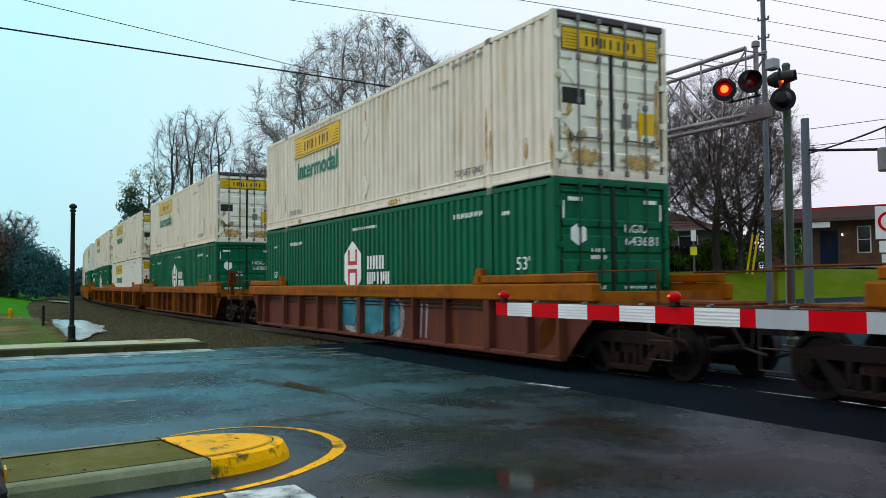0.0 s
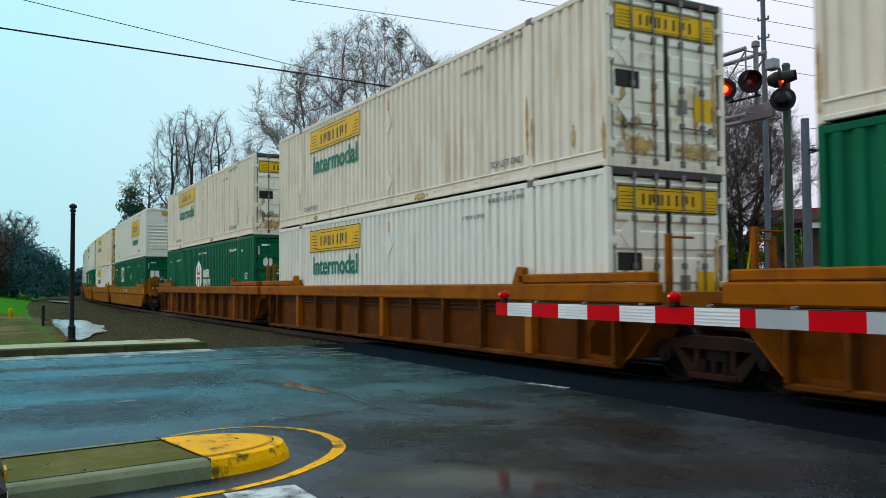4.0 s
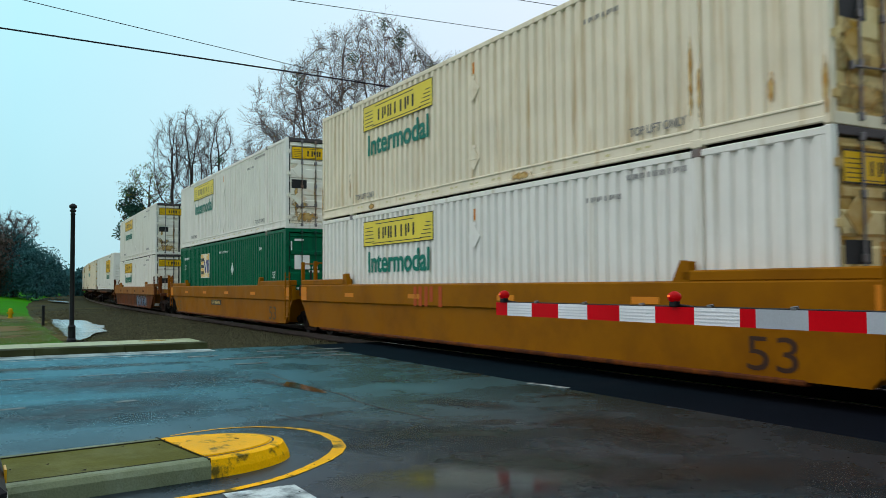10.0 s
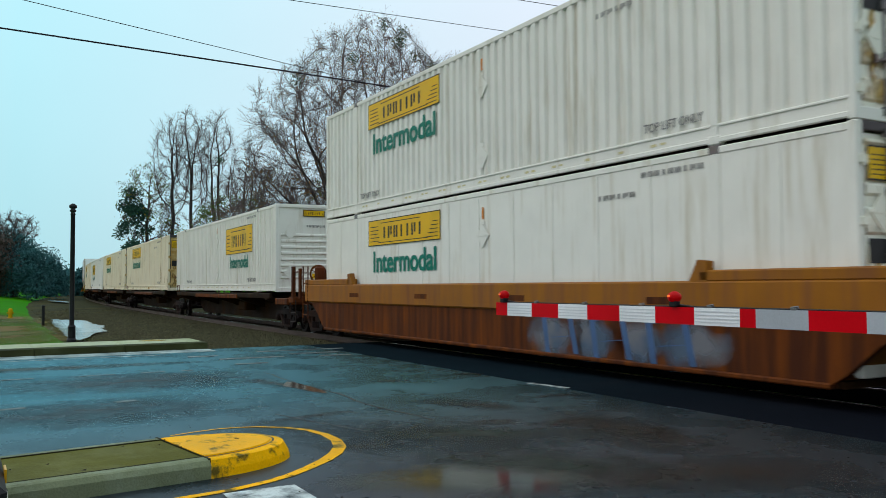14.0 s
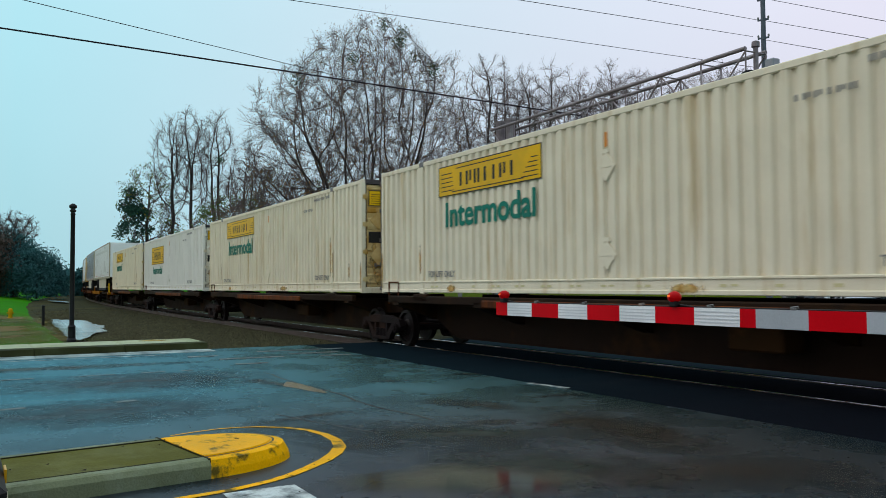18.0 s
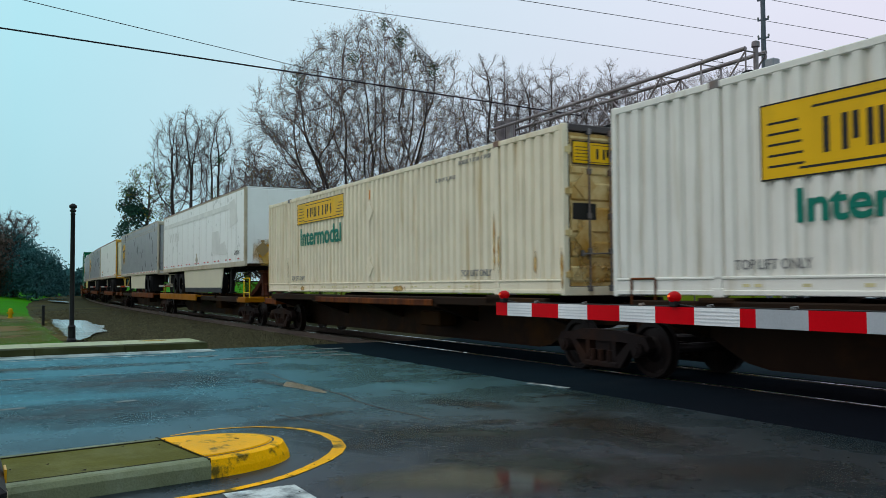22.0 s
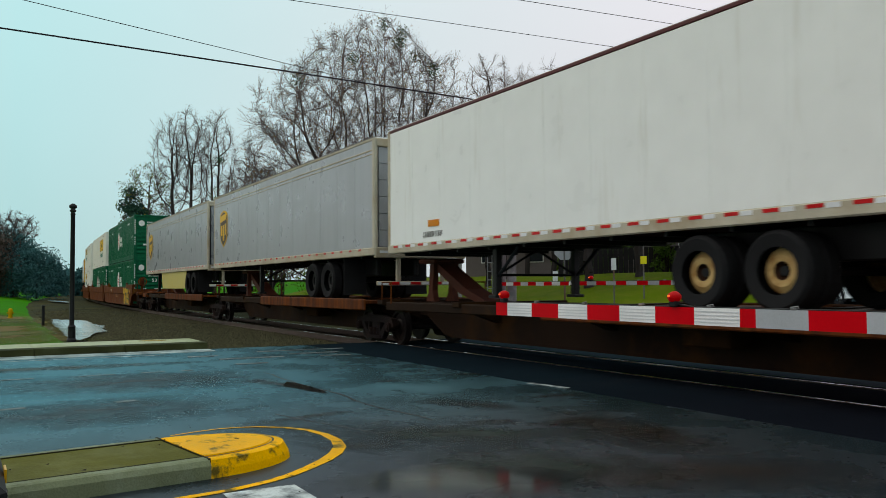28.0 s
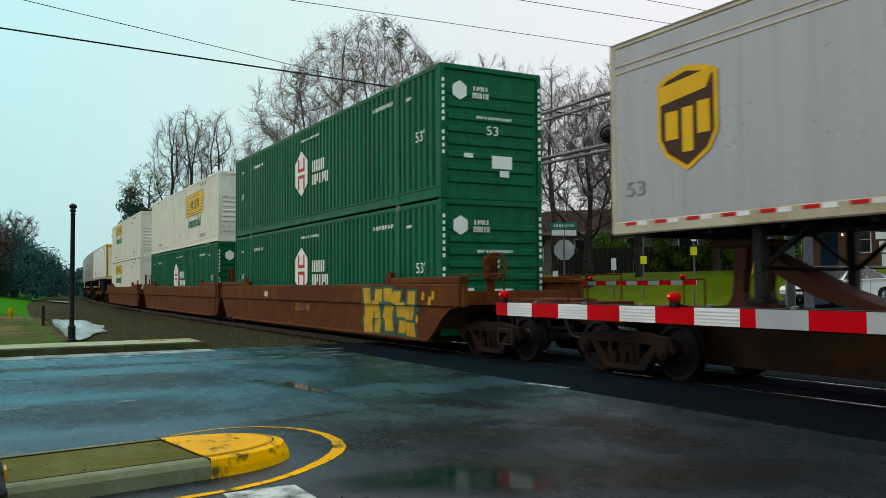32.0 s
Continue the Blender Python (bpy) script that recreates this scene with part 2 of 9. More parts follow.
W_YELLOW = mat("yellow_car_paint", (0.265, 0.096, 0.001), 0.5, second=(0.19, 0.064, 0.002), amount=0.42, sscale=0.7, var=0.14, bump=0.002, spec=0.05)
W_RUST = mat("rusty_car_paint", (0.15, 0.040, 0.007), 0.6, second=(0.060, 0.018, 0.008), amount=0.52, streak=True, var=0.3, bump=0.003, spec=0.05)
W_RED = mat("red_oxide_car_paint", (0.105, 0.030, 0.012), 0.6, second=(0.165, 0.060, 0.008), amount=0.40, sscale=1.3, var=0.3, bump=0.003, spec=0.05)
W_DARK = mat("dark_spine_paint", (0.020, 0.011, 0.007), 0.65, second=(0.052, 0.022, 0.005), amount=0.38, var=0.35, bump=0.004, spec=0.04)
ORANGEPATCH = mat("orange_marker", (0.62, 0.20, 0.01), 0.5)
CAST = mat("cast_steel", (0.014, 0.010, 0.010), 0.7, 0.1, second=(0.036, 0.015, 0.008), amount=0.42, bump=0.006, bscale=40, spec=0.06)
WHEELSTEEL = mat("wheel_steel", (0.010, 0.007, 0.007), 0.5, 0.3, second=(0.018, 0.009, 0.006), amount=0.4)
BLACK = mat("black_paint", (0.010, 0.010, 0.011), 0.45)
RUBBER = mat("tyre_rubber", (0.014, 0.014, 0.015), 0.8, bump=0.004)
RIMC = mat("pale_rim", (0.72, 0.62, 0.38), 0.5, second=(0.45, 0.36, 0.22), amount=0.35, sscale=3)
RIMW = mat("cream_rim", (0.50, 0.34, 0.14), 0.5, second=(0.26, 0.12, 0.03), amount=0.47, sscale=3)
ALU = mat("grey_aluminium_skin", (0.37, 0.38, 0.405), 0.34, 0.35, second=(0.33, 0.34, 0.365), amount=0.45, var=0.04, sscale=0.7, streak=True)
TWHITE = mat("white_trailer_skin", (0.80, 0.81, 0.79), 0.35, second=(0.62, 0.60, 0.54), amount=0.3, streak=True, var=0.05)
TGREY = mat("trailer_rail_grey", (0.47, 0.42, 0.33), 0.5, 0.1, second=(0.34, 0.25, 0.15), amount=0.42)
TYELLOW = mat("yellow_door_paint", (0.66, 0.52, 0.22), 0.5, second=(0.60, 0.30, 0.03), amount=0.42, var=0.12)
SKIRT = mat("pale_side_skirt", (0.60, 0.55, 0.42), 0.4, var=0.1)
SKIRTY = mat("yellowed_side_skirt", (0.52, 0.44, 0.14), 0.45, var=0.1)
TAPE_R = mat("red_tape", (0.50, 0.006, 0.008), 0.35)
TAPE_W = mat("silver_tape", (0.70, 0.71, 0.72), 0.35)
RAIL = mat("rail_steel", (0.11, 0.08, 0.065), 0.5, 0.6)
SHINE = mat("polished_rail_head", (0.62, 0.63, 0.66), 0.16, 1.0)
TIE = mat("creosoted_timber", (0.055, 0.045, 0.036), 0.85, bump=0.01, bscale=25)
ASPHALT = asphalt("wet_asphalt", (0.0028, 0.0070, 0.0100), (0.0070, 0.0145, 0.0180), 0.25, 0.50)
# dark crossing surface, with the train's shadow also put into its colour
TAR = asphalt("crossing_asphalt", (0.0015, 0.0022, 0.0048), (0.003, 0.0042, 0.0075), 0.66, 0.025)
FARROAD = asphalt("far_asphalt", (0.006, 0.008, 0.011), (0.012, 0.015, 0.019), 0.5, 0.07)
PUDDLE = mat("standing_water", (0.012, 0.014, 0.014), 0.10, rvar=0.0, var=0.1)
CONCRETE = mat("damp_concrete", (0.27, 0.26, 0.19), 0.55, second=(0.15, 0.17, 0.09), amount=0.5, var=0.2, bump=0.006, bscale=50)
WALKCON = mat("pavement_concrete", (0.36, 0.38, 0.25), 0.6, second=(0.25, 0.27, 0.14), amount=0.42, var=0.22, bump=0.005, bscale=50, spec=0.05)
KERBCON = mat("kerb_concrete", (0.150, 0.160, 0.092), 0.6, second=(0.23, 0.25, 0.17), amount=0.38, sscale=2.2, streak=False, var=0.4, bump=0.010, spec=0.05)
# kerb stones, much darker and more olive than the slabs
PAVEKERB = mat("dark_olive_kerb", (0.034, 0.035, 0.013), 0.65, second=(0.060, 0.064, 0.030), amount=0.4, sscale=1.2, var=0.3, bump=0.006, spec=0.03)
ISLE = mat("mossy_concrete", (0.085, 0.078, 0.012), 0.65, second=(0.16, 0.155, 0.06), amount=0.34, var=0.35, sscale=1.1, bump=0.008, bscale=45, spec=0.04)
PAINTY = mat("yellow_road_paint", (0.82, 0.38, 0.0005), 0.5, second=(0.12, 0.08, 0.012), amount=0.405, var=0.25, sscale=5.0, spread=0.05, bump=0.008, spec=0.05)
PAINTFADE = mat("faded_road_paint", (0.17, 0.19, 0.19), 0.45, second=(0.03, 0.038, 0.042), amount=0.52, var=0.25, sscale=3.0, spread=0.14)
PAINTW = mat("white_road_paint", (0.50, 0.52, 0.51), 0.45, second=(0.045, 0.05, 0.055), amount=0.50, var=0.2, sscale=5.0, spread=0.10)
BALLAST = mat("ballast_stone", (0.050, 0.044, 0.022), 0.75, var=0.8, scale=9, second=(0.115, 0.100, 0.052), amount=0.38, sscale=5)
BED = mat("ballast_bed", (0.027, 0.026, 0.011), 0.8, var=0.45, scale=2.5, bump=0.05, bscale=14, second=(0.066, 0.054, 0.014), amount=0.42, sscale=0.3, spec=0.03)
BLUEDOOR = mat("dark_blue_door_paint", (0.006, 0.016, 0.040), 0.4, var=0.1)
GRASS = mat("wet_grass", (0.022, 0.165, 0.0003), 0.8, second=(0.048, 0.115, 0.001), amount=0.36, var=0.35, scale=0.3, sscale=0.11, bump=0.04, bscale=20, spec=0.02)
BANK = mat("bank_grass", (0.080, 0.118, 0.003), 0.8, second=(0.115, 0.120, 0.014), amount=0.4, var=0.3, scale=0.4, bump=0.03, bscale=20, spec=0.02)
BARK = mat("bark", (0.040, 0.032, 0.032), 0.85, var=0.3, bump=0.02, bscale=14)
TWIG = mat("fine_twigs", (0.108, 0.084, 0.082), 0.85, var=0.25)
# far-wood leaves: distance haze put into the colour, bluer and paler than nearby
WOODLEAF = mat("haze_tinted_evergreen_leaves", (0.040, 0.115, 0.120), 0.85, var=0.5)
WOODBROWN = mat("haze_tinted_brown_leaves", (0.085, 0.062, 0.052), 0.85, var=0.5)
BUDS = mat("brown_buds", (0.30, 0.135, 0.030), 0.8, var=0.5)
OLIVEBUD = mat("olive_buds", (0.15, 0.13, 0.020), 0.8, var=0.5)
LEAFG = mat("young_leaves", (0.085, 0.155, 0.012), 0.7, var=0.5)
MISTLE = mat("mistletoe", (0.028, 0.075, 0.035), 0.8, var=0.4)
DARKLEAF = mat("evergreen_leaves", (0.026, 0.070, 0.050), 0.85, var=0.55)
SCRUB = mat("brown_scrub_leaves", (0.085, 0.055, 0.022), 0.85, var=0.5)
HEDGE = mat("shrub_leaves", (0.07, 0.13, 0.02), 0.8, var=0.45)
ROOFB = mat("brown_shingle", (0.060, 0.026, 0.024), 0.8, var=0.25, bump=0.01, bscale=12)
BRICK = mat("brown_brick", (0.13, 0.068, 0.045), 0.8, var=0.25, second=(0.09, 0.047, 0.034), amount=0.45, sscale=6, bump=0.008, bscale=30)
WALLW = mat("grey_house_siding", (0.15, 0.125, 0.125), 0.7, var=0.12)
TRIMW = mat("white_trim", (0.62, 0.62, 0.62), 0.5, var=0.08)
GLASS = mat("dark_window_glass", (0.015, 0.018, 0.022), 0.08, rvar=0.02)
FASCIA = mat("dark_fascia", (0.10, 0.065, 0.06), 0.6)
FENCE = mat("dark_board_fence", (0.028, 0.024, 0.027), 0.8, var=0.3)
STEELG = mat("grey_galvanised_steel", (0.26, 0.27, 0.29), 0.45, 0.4, var=0.15)
PINKST = mat("weathered_truss_steel", (0.20, 0.165, 0.175), 0.5, 0.3, second=(0.34, 0.31, 0.32), amount=0.4, sscale=1.5, var=0.25)
POLEG = mat("green_grey_mast", (0.055, 0.075, 0.062), 0.5, 0.2)
POLEW = mat("weathered_timber_pole", (0.11, 0.125, 0.15), 0.8, var=0.2, bump=0.01)
WIRE = mat("cable_sheath", (0.02, 0.015, 0.02), 0.6)
SIGNG = mat("green_sign", (0.0, 0.20, 0.13), 0.45)
SIGNW = mat("white_sign", (0.75, 0.76, 0.76), 0.4)
SIGNR = mat("red_sign", (0.55, 0.0005, 0.006), 0.4, spec=0.06)
SIGNY = mat("yellow_sign", (0.70, 0.62, 0.02), 0.4)
SAFETY = mat("yellow_guard", (0.66, 0.42, 0.01), 0.5, spec=0.06)
HYDRANT = mat("hydrant_yellow", (0.46, 0.27, 0.005), 0.6, spec=0.04)
CARW = mat("white_car_paint", (0.88, 0.88, 0.88), 0.18, coat=0.6, var=0.03)
CHROME = mat("chrome", (0.6, 0.6, 0.62), 0.12, 1.0, var=0.03)
LAMP_R = mat("lit_red_lens", (0.80, 0.004, 0.008), 0.3, emit=0.28, var=0.0)
LAMP_GATE = mat("red_gate_lens", (0.42, 0.001, 0.003), 0.4, emit=0.13, var=0.0, spec=0.1)
LAMP_HOT = mat("lit_red_core", (1.0, 0.22, 0.03), 0.3, emit=1.8, var=0.0)
LAMP_DIM = mat("unlit_red_lens", (0.16, 0.006, 0.012), 0.15)
LAMP_W = mat("lit_headlight", (1.0, 0.9, 0.7), 0.3, emit=5.0, var=0.0)


GRAF_B = sprayed("blue_spray_paint", (0.015, 0.15, 0.20), (0.06, 0.26, 0.33), grain=1.6, hard=0.15, reach=1.85)
GRAF_Y = sprayed("yellow_spray_paint", (0.62, 0.36, 0.015), (0.26, 0.10, 0.10), grain=2.6, hard=0.12, reach=2.1)
GRAF_W = sprayed("pale_spray_paint_mist", (0.36, 0.33, 0.34), (0.22, 0.17, 0.17), grain=2.5, hard=0.2, strength=0.9, reach=1.8)
RUSTFILM = sprayed("rusty_road_stain", (0.026, 0.012, 0.006), (0.014, 0.010, 0.008), "xy", 0.4, 0.6, 0.5, 2.2)
GRIME = sprayed("brown_road_grime", (0.014, 0.009, 0.006), (0.008, 0.007, 0.006), "xy", 0.4, 0.55, 0.6, 2.6)
MOSSY = sprayed("green_road_film", (0.006, 0.013, 0.008), (0.010, 0.013, 0.009), "xy", 0.45, 0.55, 0.8, 2.2)
WETFILM = sprayed("thin_standing_water", (0.004, 0.012, 0.011), (0.006, 0.014, 0.012), "xy", 0.10, 0.40, 0.72, 1.1)
PALEFILM = sprayed("pale_worn_asphalt", (0.015, 0.026, 0.033), (0.011, 0.020, 0.026), "xy", 0.5, 0.6, 0.7, 2.0)
MUD = sprayed("brown_mud", (0.105, 0.066, 0.010), (0.060, 0.075, 0.004), "xy", 0.8, 0.5, 1.0, 0.45)
RUSTRUN = sprayed("rust_run", (0.46, 0.24, 0.05), (0.62, 0.42, 0.16), grain=9.0, hard=0.3, strength=0.85, reach=1.42)
GRAF_GOLD = mat("yellow_block_paint", (0.60, 0.34, 0.012), 0.5, second=(0.40, 0.17, 0.02), amount=0.42, sscale=3.0, var=0.2)
GRAF_TEAL = mat("teal_outline_paint", (0.02, 0.10, 0.07), 0.5, var=0.3)
GRAF_P = mat("pale_spray_paint", (0.30, 0.27, 0.28), 0.5, var=0.3)


# ---- mesh helpers ----
class Geo:
    """Collects boxes, tubes and prisms into one mesh."""

    def __init__(self):
        self.v, self.f = [], []

    def add(self, verts, faces):
        k = len(self.v)
        self.v.extend(verts)
        self.f.extend([tuple(i + k for i in fc) for fc in faces])
        return self

    def box(self, x0, x1, y0, y1, z0, z1, c=0.0):
        c = min(c, (x1 - x0) * 0.45, (y1 - y0) * 0.45, (z1 - z0) * 0.45)
        if c <= 0:
            v = [(x, y, z) for x in (x0, x1) for y in (y0, y1) for z in (z0, z1)]
            return self.add(v, [(0, 1, 3, 2), (4, 6, 7, 5), (0, 4, 5, 1), (2, 3, 7, 6), (0, 2, 6, 4), (1, 5, 7, 3)])
        lo, hi = (x0, y0, z0), (x1, y1, z1)
        v, idx = [], {}
        for sx in (0, 1):
            for sy in (0, 1):
                for sz in (0, 1):
                    for ax in range(3):
                        p = []
                        for k, s in enumerate((sx, sy, sz)):
                            e = (lo, hi)[s][k]
                            p.append(e if k == ax else e + (c if s == 0 else -c))
                        idx[(sx, sy, sz, ax)] = len(v)
                        v.append(tuple(p))
        f = []
        for ax in range(3):
            o = [k for k in range(3) if k != ax]
            for s in (0, 1):
                quad = []
                for a, b in ((0, 0), (1, 0), (1, 1), (0, 1)):
                    key = [0, 0, 0]
                    key[ax], key[o[0]], key[o[1]] = s, a, b
                    quad.append(idx[(*key, ax)])
                f.append(tuple(quad))
            for a in (0, 1):
                for b in (0, 1):
                    k0, k1 = [0, 0, 0], [0, 0, 0]
                    k0[ax], k1[ax] = 0, 1
                    k0[o[0]] = k1[o[0]] = a
                    k0[o[1]] = k1[o[1]] = b
                    f.append((idx[(*k0, o[0])], idx[(*k1, o[0])], idx[(*k1, o[1])], idx[(*k0, o[1])]))
        for sx in (0, 1):
            for sy in (0, 1):
                for sz in (0, 1):
                    f.append(tuple(idx[(sx, sy, sz, k)] for k in range(3)))
        return self.add(v, f)

    def tube(self, p0, p1, r0, r1=None, n=8, caps=True):
        r1 = r0 if r1 is None else r1
        a, b = Vector(p0), Vector(p1)
        d = (b - a).normalized()
        s = d.cross(Vector((0, 0, 1)) if abs(d.z) < 0.9 else Vector((1, 0, 0))).normalized()
        t = d.cross(s)
        v = []
        for p, r in ((a, r0), (b, r1)):
            for k in range(n):
                w = 2 * math.pi * k / n
                v.append(tuple(p + r * (math.cos(w) * s + math.sin(w) * t)))
        f = [(k, (k + 1) % n, n + (k + 1) % n, n + k) for k in range(n)]
        if caps:
            f += [tuple(range(n - 1, -1, -1)), tuple(range(n, 2 * n))]
        return self.add(v, f)

    def prism(self, poly, axis, a, b):
        """A polygon in the two other axes, in their order, drawn out along axis from a to b."""
        n, v = len(poly), []
        for e in (a, b):
            for p, q in poly:
                v.append({"x": (e, p, q), "y": (p, e, q), "z": (p, q, e)}[axis])
        f = [(k, (k + 1) % n, n + (k + 1) % n, n + k) for k in range(n)]
        return self.add(v, f + [tuple(range(n - 1, -1, -1)), tuple(range(n, 2 * n))])

    def lathe(self, prof, at, axis="y", n=20):
        """Rings of (radius, along) about an axis through at."""
        v = []
        for r, h in prof:
            for k in range(n):
                w = 2 * math.pi * k / n
                c, s = r * math.cos(w), r * math.sin(w)
                v.append({"y": (at[0] + c, at[1] + h, at[2] + s), "z": (at[0] + c, at[1] + s, at[2] + h), "x": (at[0] + h, at[1] + c, at[2] + s)}[axis])
        f = []
        for i in range(len(prof) - 1):
            for k in range(n):
                f.append((i * n + k, i * n + (k + 1) % n, (i + 1) * n + (k + 1) % n, (i + 1) * n + k))
        return self.add(v, f)

    def mesh(self, name, material, smooth=False):
        me = bpy.data.meshes.new(name)
        me.from_pydata(self.v, [], self.f)
        me.materials.append(material)
        bm = bmesh.new()
        bm.from_mesh(me)
        bmesh.ops.recalc_face_normals(bm, faces=bm.faces)
        bm.to_mesh(me)
        bm.free()
        if smooth:
            me.polygons.foreach_set("use_smooth", [True] * len(me.polygons))
        me.update()
        return me


SHARED = {}
TINY = {"load_stencil", "spring_nest", "door_stencil", "name_lettering", "faded_stencil", "faded_code", "small_stencil", "notice_text", "end_stencil", "nose_stencil", "number_stencil", "red_stencil", "chord_stencil", "badge_lettering", "badge_striping"}


def part(name, geo, material, parent, label="", smooth=False, at=None, key=None):
    """One mesh object under a thing or a part. Alike pieces share their mesh by key."""
    if key is not None and key in SHARED:
        me = SHARED[key]
    else:
        me = (geo() if callable(geo) else geo).mesh(name, material, smooth)
        if key is not None:
            SHARED[key] = me
    ob = new(name, me)
    ob.parent = parent
    if at is not None:
        ob.matrix_basis = at
    if label:
        ob["label"] = label
    if name in TINY:
        tagged(ob, kind="stuff")
    return ob


def thing(name, label, category, at=None, group="", kind=""):
    ob = new(name)
    ob.empty_display_size = 0.2
    if at is not None:
        ob.matrix_basis = at
    return tagged(ob, label, category, group, kind)


def solid(name, geo, material, label, category, at=None, group="", kind="", smooth=False):
    ob = new(name, geo.mesh(name, material, smooth))
    if at is not None:
        ob.matrix_basis = at
    return tagged(ob, label, category, group, kind)


def lettering(text, width, height, material, weight=0.0):
    """Flat letters of that size, lower left at the origin in x and z, facing -y."""
    key = ("text", text, weight, round(width, 3), round(height, 3), material.name)
    if key in SHARED:
        return SHARED[key]
    cu = bpy.data.curves.new("letters", "FONT")
    cu.body, cu.extrude = text, 0.0
    tmp = new("letters", cu)
    me = bpy.data.meshes.new_from_object(tmp)
    bpy.data.objects.remove(tmp)
    bpy.data.curves.remove(cu)
    co = np.empty(len(me.vertices) * 3)
    me.vertices.foreach_get("co", co)
    co = co.reshape(-1, 3)
    lo, hi = co.min(0), co.max(0)
    out = np.zeros_like(co)
    out[:, 0] = (co[:, 0] - lo[0]) / (hi[0] - lo[0]) * width
    out[:, 2] = (co[:, 1] - lo[1]) / (hi[1] - lo[1]) * height
    if weight:
        # a heavier hand: the same letters laid over themselves a little to each side
        polys, one = [tuple(p.vertices) for p in me.polygons], len(out)
        steps = [(-1, 0), (1, 0), (0, -0.7), (0, 0.7), (-0.7, 0.6), (0.7, -0.6), (0.7, 0.6), (-0.7, -0.6)]
        keep = out * np.array([1 - 2 * weight * height / width, 1, 1 - 1.4 * weight]) + np.array([weight * height, 0, 0.7 * weight * height])
        verts = np.concatenate([keep + np.array([a * weight * height, -0.0003 * k, b * weight * height]) for k, (a, b) in enumerate(steps)])
        me = bpy.data.meshes.new("letters")
        me.from_pydata(verts.tolist(), [], [tuple(i + k * one for i in f) for k in range(len(steps)) for f in polys])
    else:
        me.vertices.foreach_set("co", out.ravel())
    me.materials.clear()
    me.materials.append(material)
    me.update()
    SHARED[key] = me
    return me


def letters(text, width, height, material, parent, at, name="lettering", weight=0.0):
    ob = new(name, lettering(text, width, height, material, weight))
    ob.parent = parent
    ob.matrix_basis = at
    return ob


def bars(x0, x1, z0, z1, count, gap=0.25, seed=1):
    """Plain bars of the size of a row of letters, facing -y."""
    rnd, g = random.Random(seed), Geo()
    w = (x1 - x0) / count
    for k in range(count):
        a = x0 + k * w
        t = (z1 - z0)
        full = 1 - gap
        if rnd.random() < 0.25:
            g.box(a + w * full * 0.3, a + w * full * 0.7, -0.002, 0.0, z0, z1)
        else:
            g.box(a, a + w * full * 0.38, -0.002, 0.0, z0, z1)
            g.box(a + w * full * 0.62, a + w * full, -0.002, 0.0, z0 + (t * 0.25 if rnd.random() < 0.4 else 0.0), z1)
    return g
# ---- the track ----
TRACK_Y, BEND, EASE = 9.895, 1.0156e-3, 31.6


def bend_table():
    th, x, y, rows = 0.0, 0.0, TRACK_Y, [(0.0, TRACK_Y)]
    for k in range(900):
        th += BEND * (1 - math.exp(-k / EASE))
        x, y = x - math.cos(th), y + math.sin(th)
        rows.append((x, y))
    return rows


BENT = bend_table()


def track(s):
    """The point of the track's middle at s metres (straight where s > 0, bending away beyond the crossing)."""
    if s >= 0:
        return (s, TRACK_Y)
    k = min(int(-s), len(BENT) - 2)
    w = -s - k
    return (BENT[k][0] * (1 - w) + BENT[k + 1][0] * w, BENT[k][1] * (1 - w) + BENT[k + 1][1] * w)


def track_y(x):
    return track(x)[1] if x > -20 else track(x * 1.002)[1]


# ---- ground ----
def smooth(a):
    a = min(1.0, max(0.0, a))
    return a * a * (3 - 2 * a)


ROAD_L, ROAD_R = -19.6, 9.0


def ground_z(x, y):
    d = y - track_y(x)
    z = -0.10
    if x < -21 or x > ROAD_R + 2:                  # the track's trench, filled with ballast
        z -= 0.45 * smooth((d + 8.2) / 2.2) * smooth((6.5 - d) / 2.0) * smooth((-x - 21) / 2 if x < 0 else 1.0)
    if d < -6.0:                                   # the lawn and verge on the street's side
        z += 0.006 * max(0.0, -x - 45) * smooth((-d - 7.0) / 5)
    if d > 5.0 and y > 15.5:
        b = smooth((y - 18) / 14) * smooth((-24.5 + 4.0 * smooth((y - 32) / 6) - x) / 5)
        z += 0.012 * min(60.0, y - 15.5) + 0.032 * min(24.0, y - 15.5) * smooth((x + 30) / 5) * (1 - b) + 1.9 * b
    if ROAD_L - 6 < x < ROAD_R + 2 or (y > 19 and x > ROAD_L - 6):
        z -= 0.05
    return z


def sheet(name, xs, ys, zf, material, label, category, kind="structure"):
    g = Geo()
    n = len(ys)
    g.v = [(x, y, zf(x, y)) for x in xs for y in ys]
    g.f = [(i * n + j, (i + 1) * n + j, (i + 1) * n + j + 1, i * n + j + 1) for i in range(len(xs) - 1) for j in range(n - 1)]
    return solid(name, g, material, label, category, kind=kind, smooth=True)


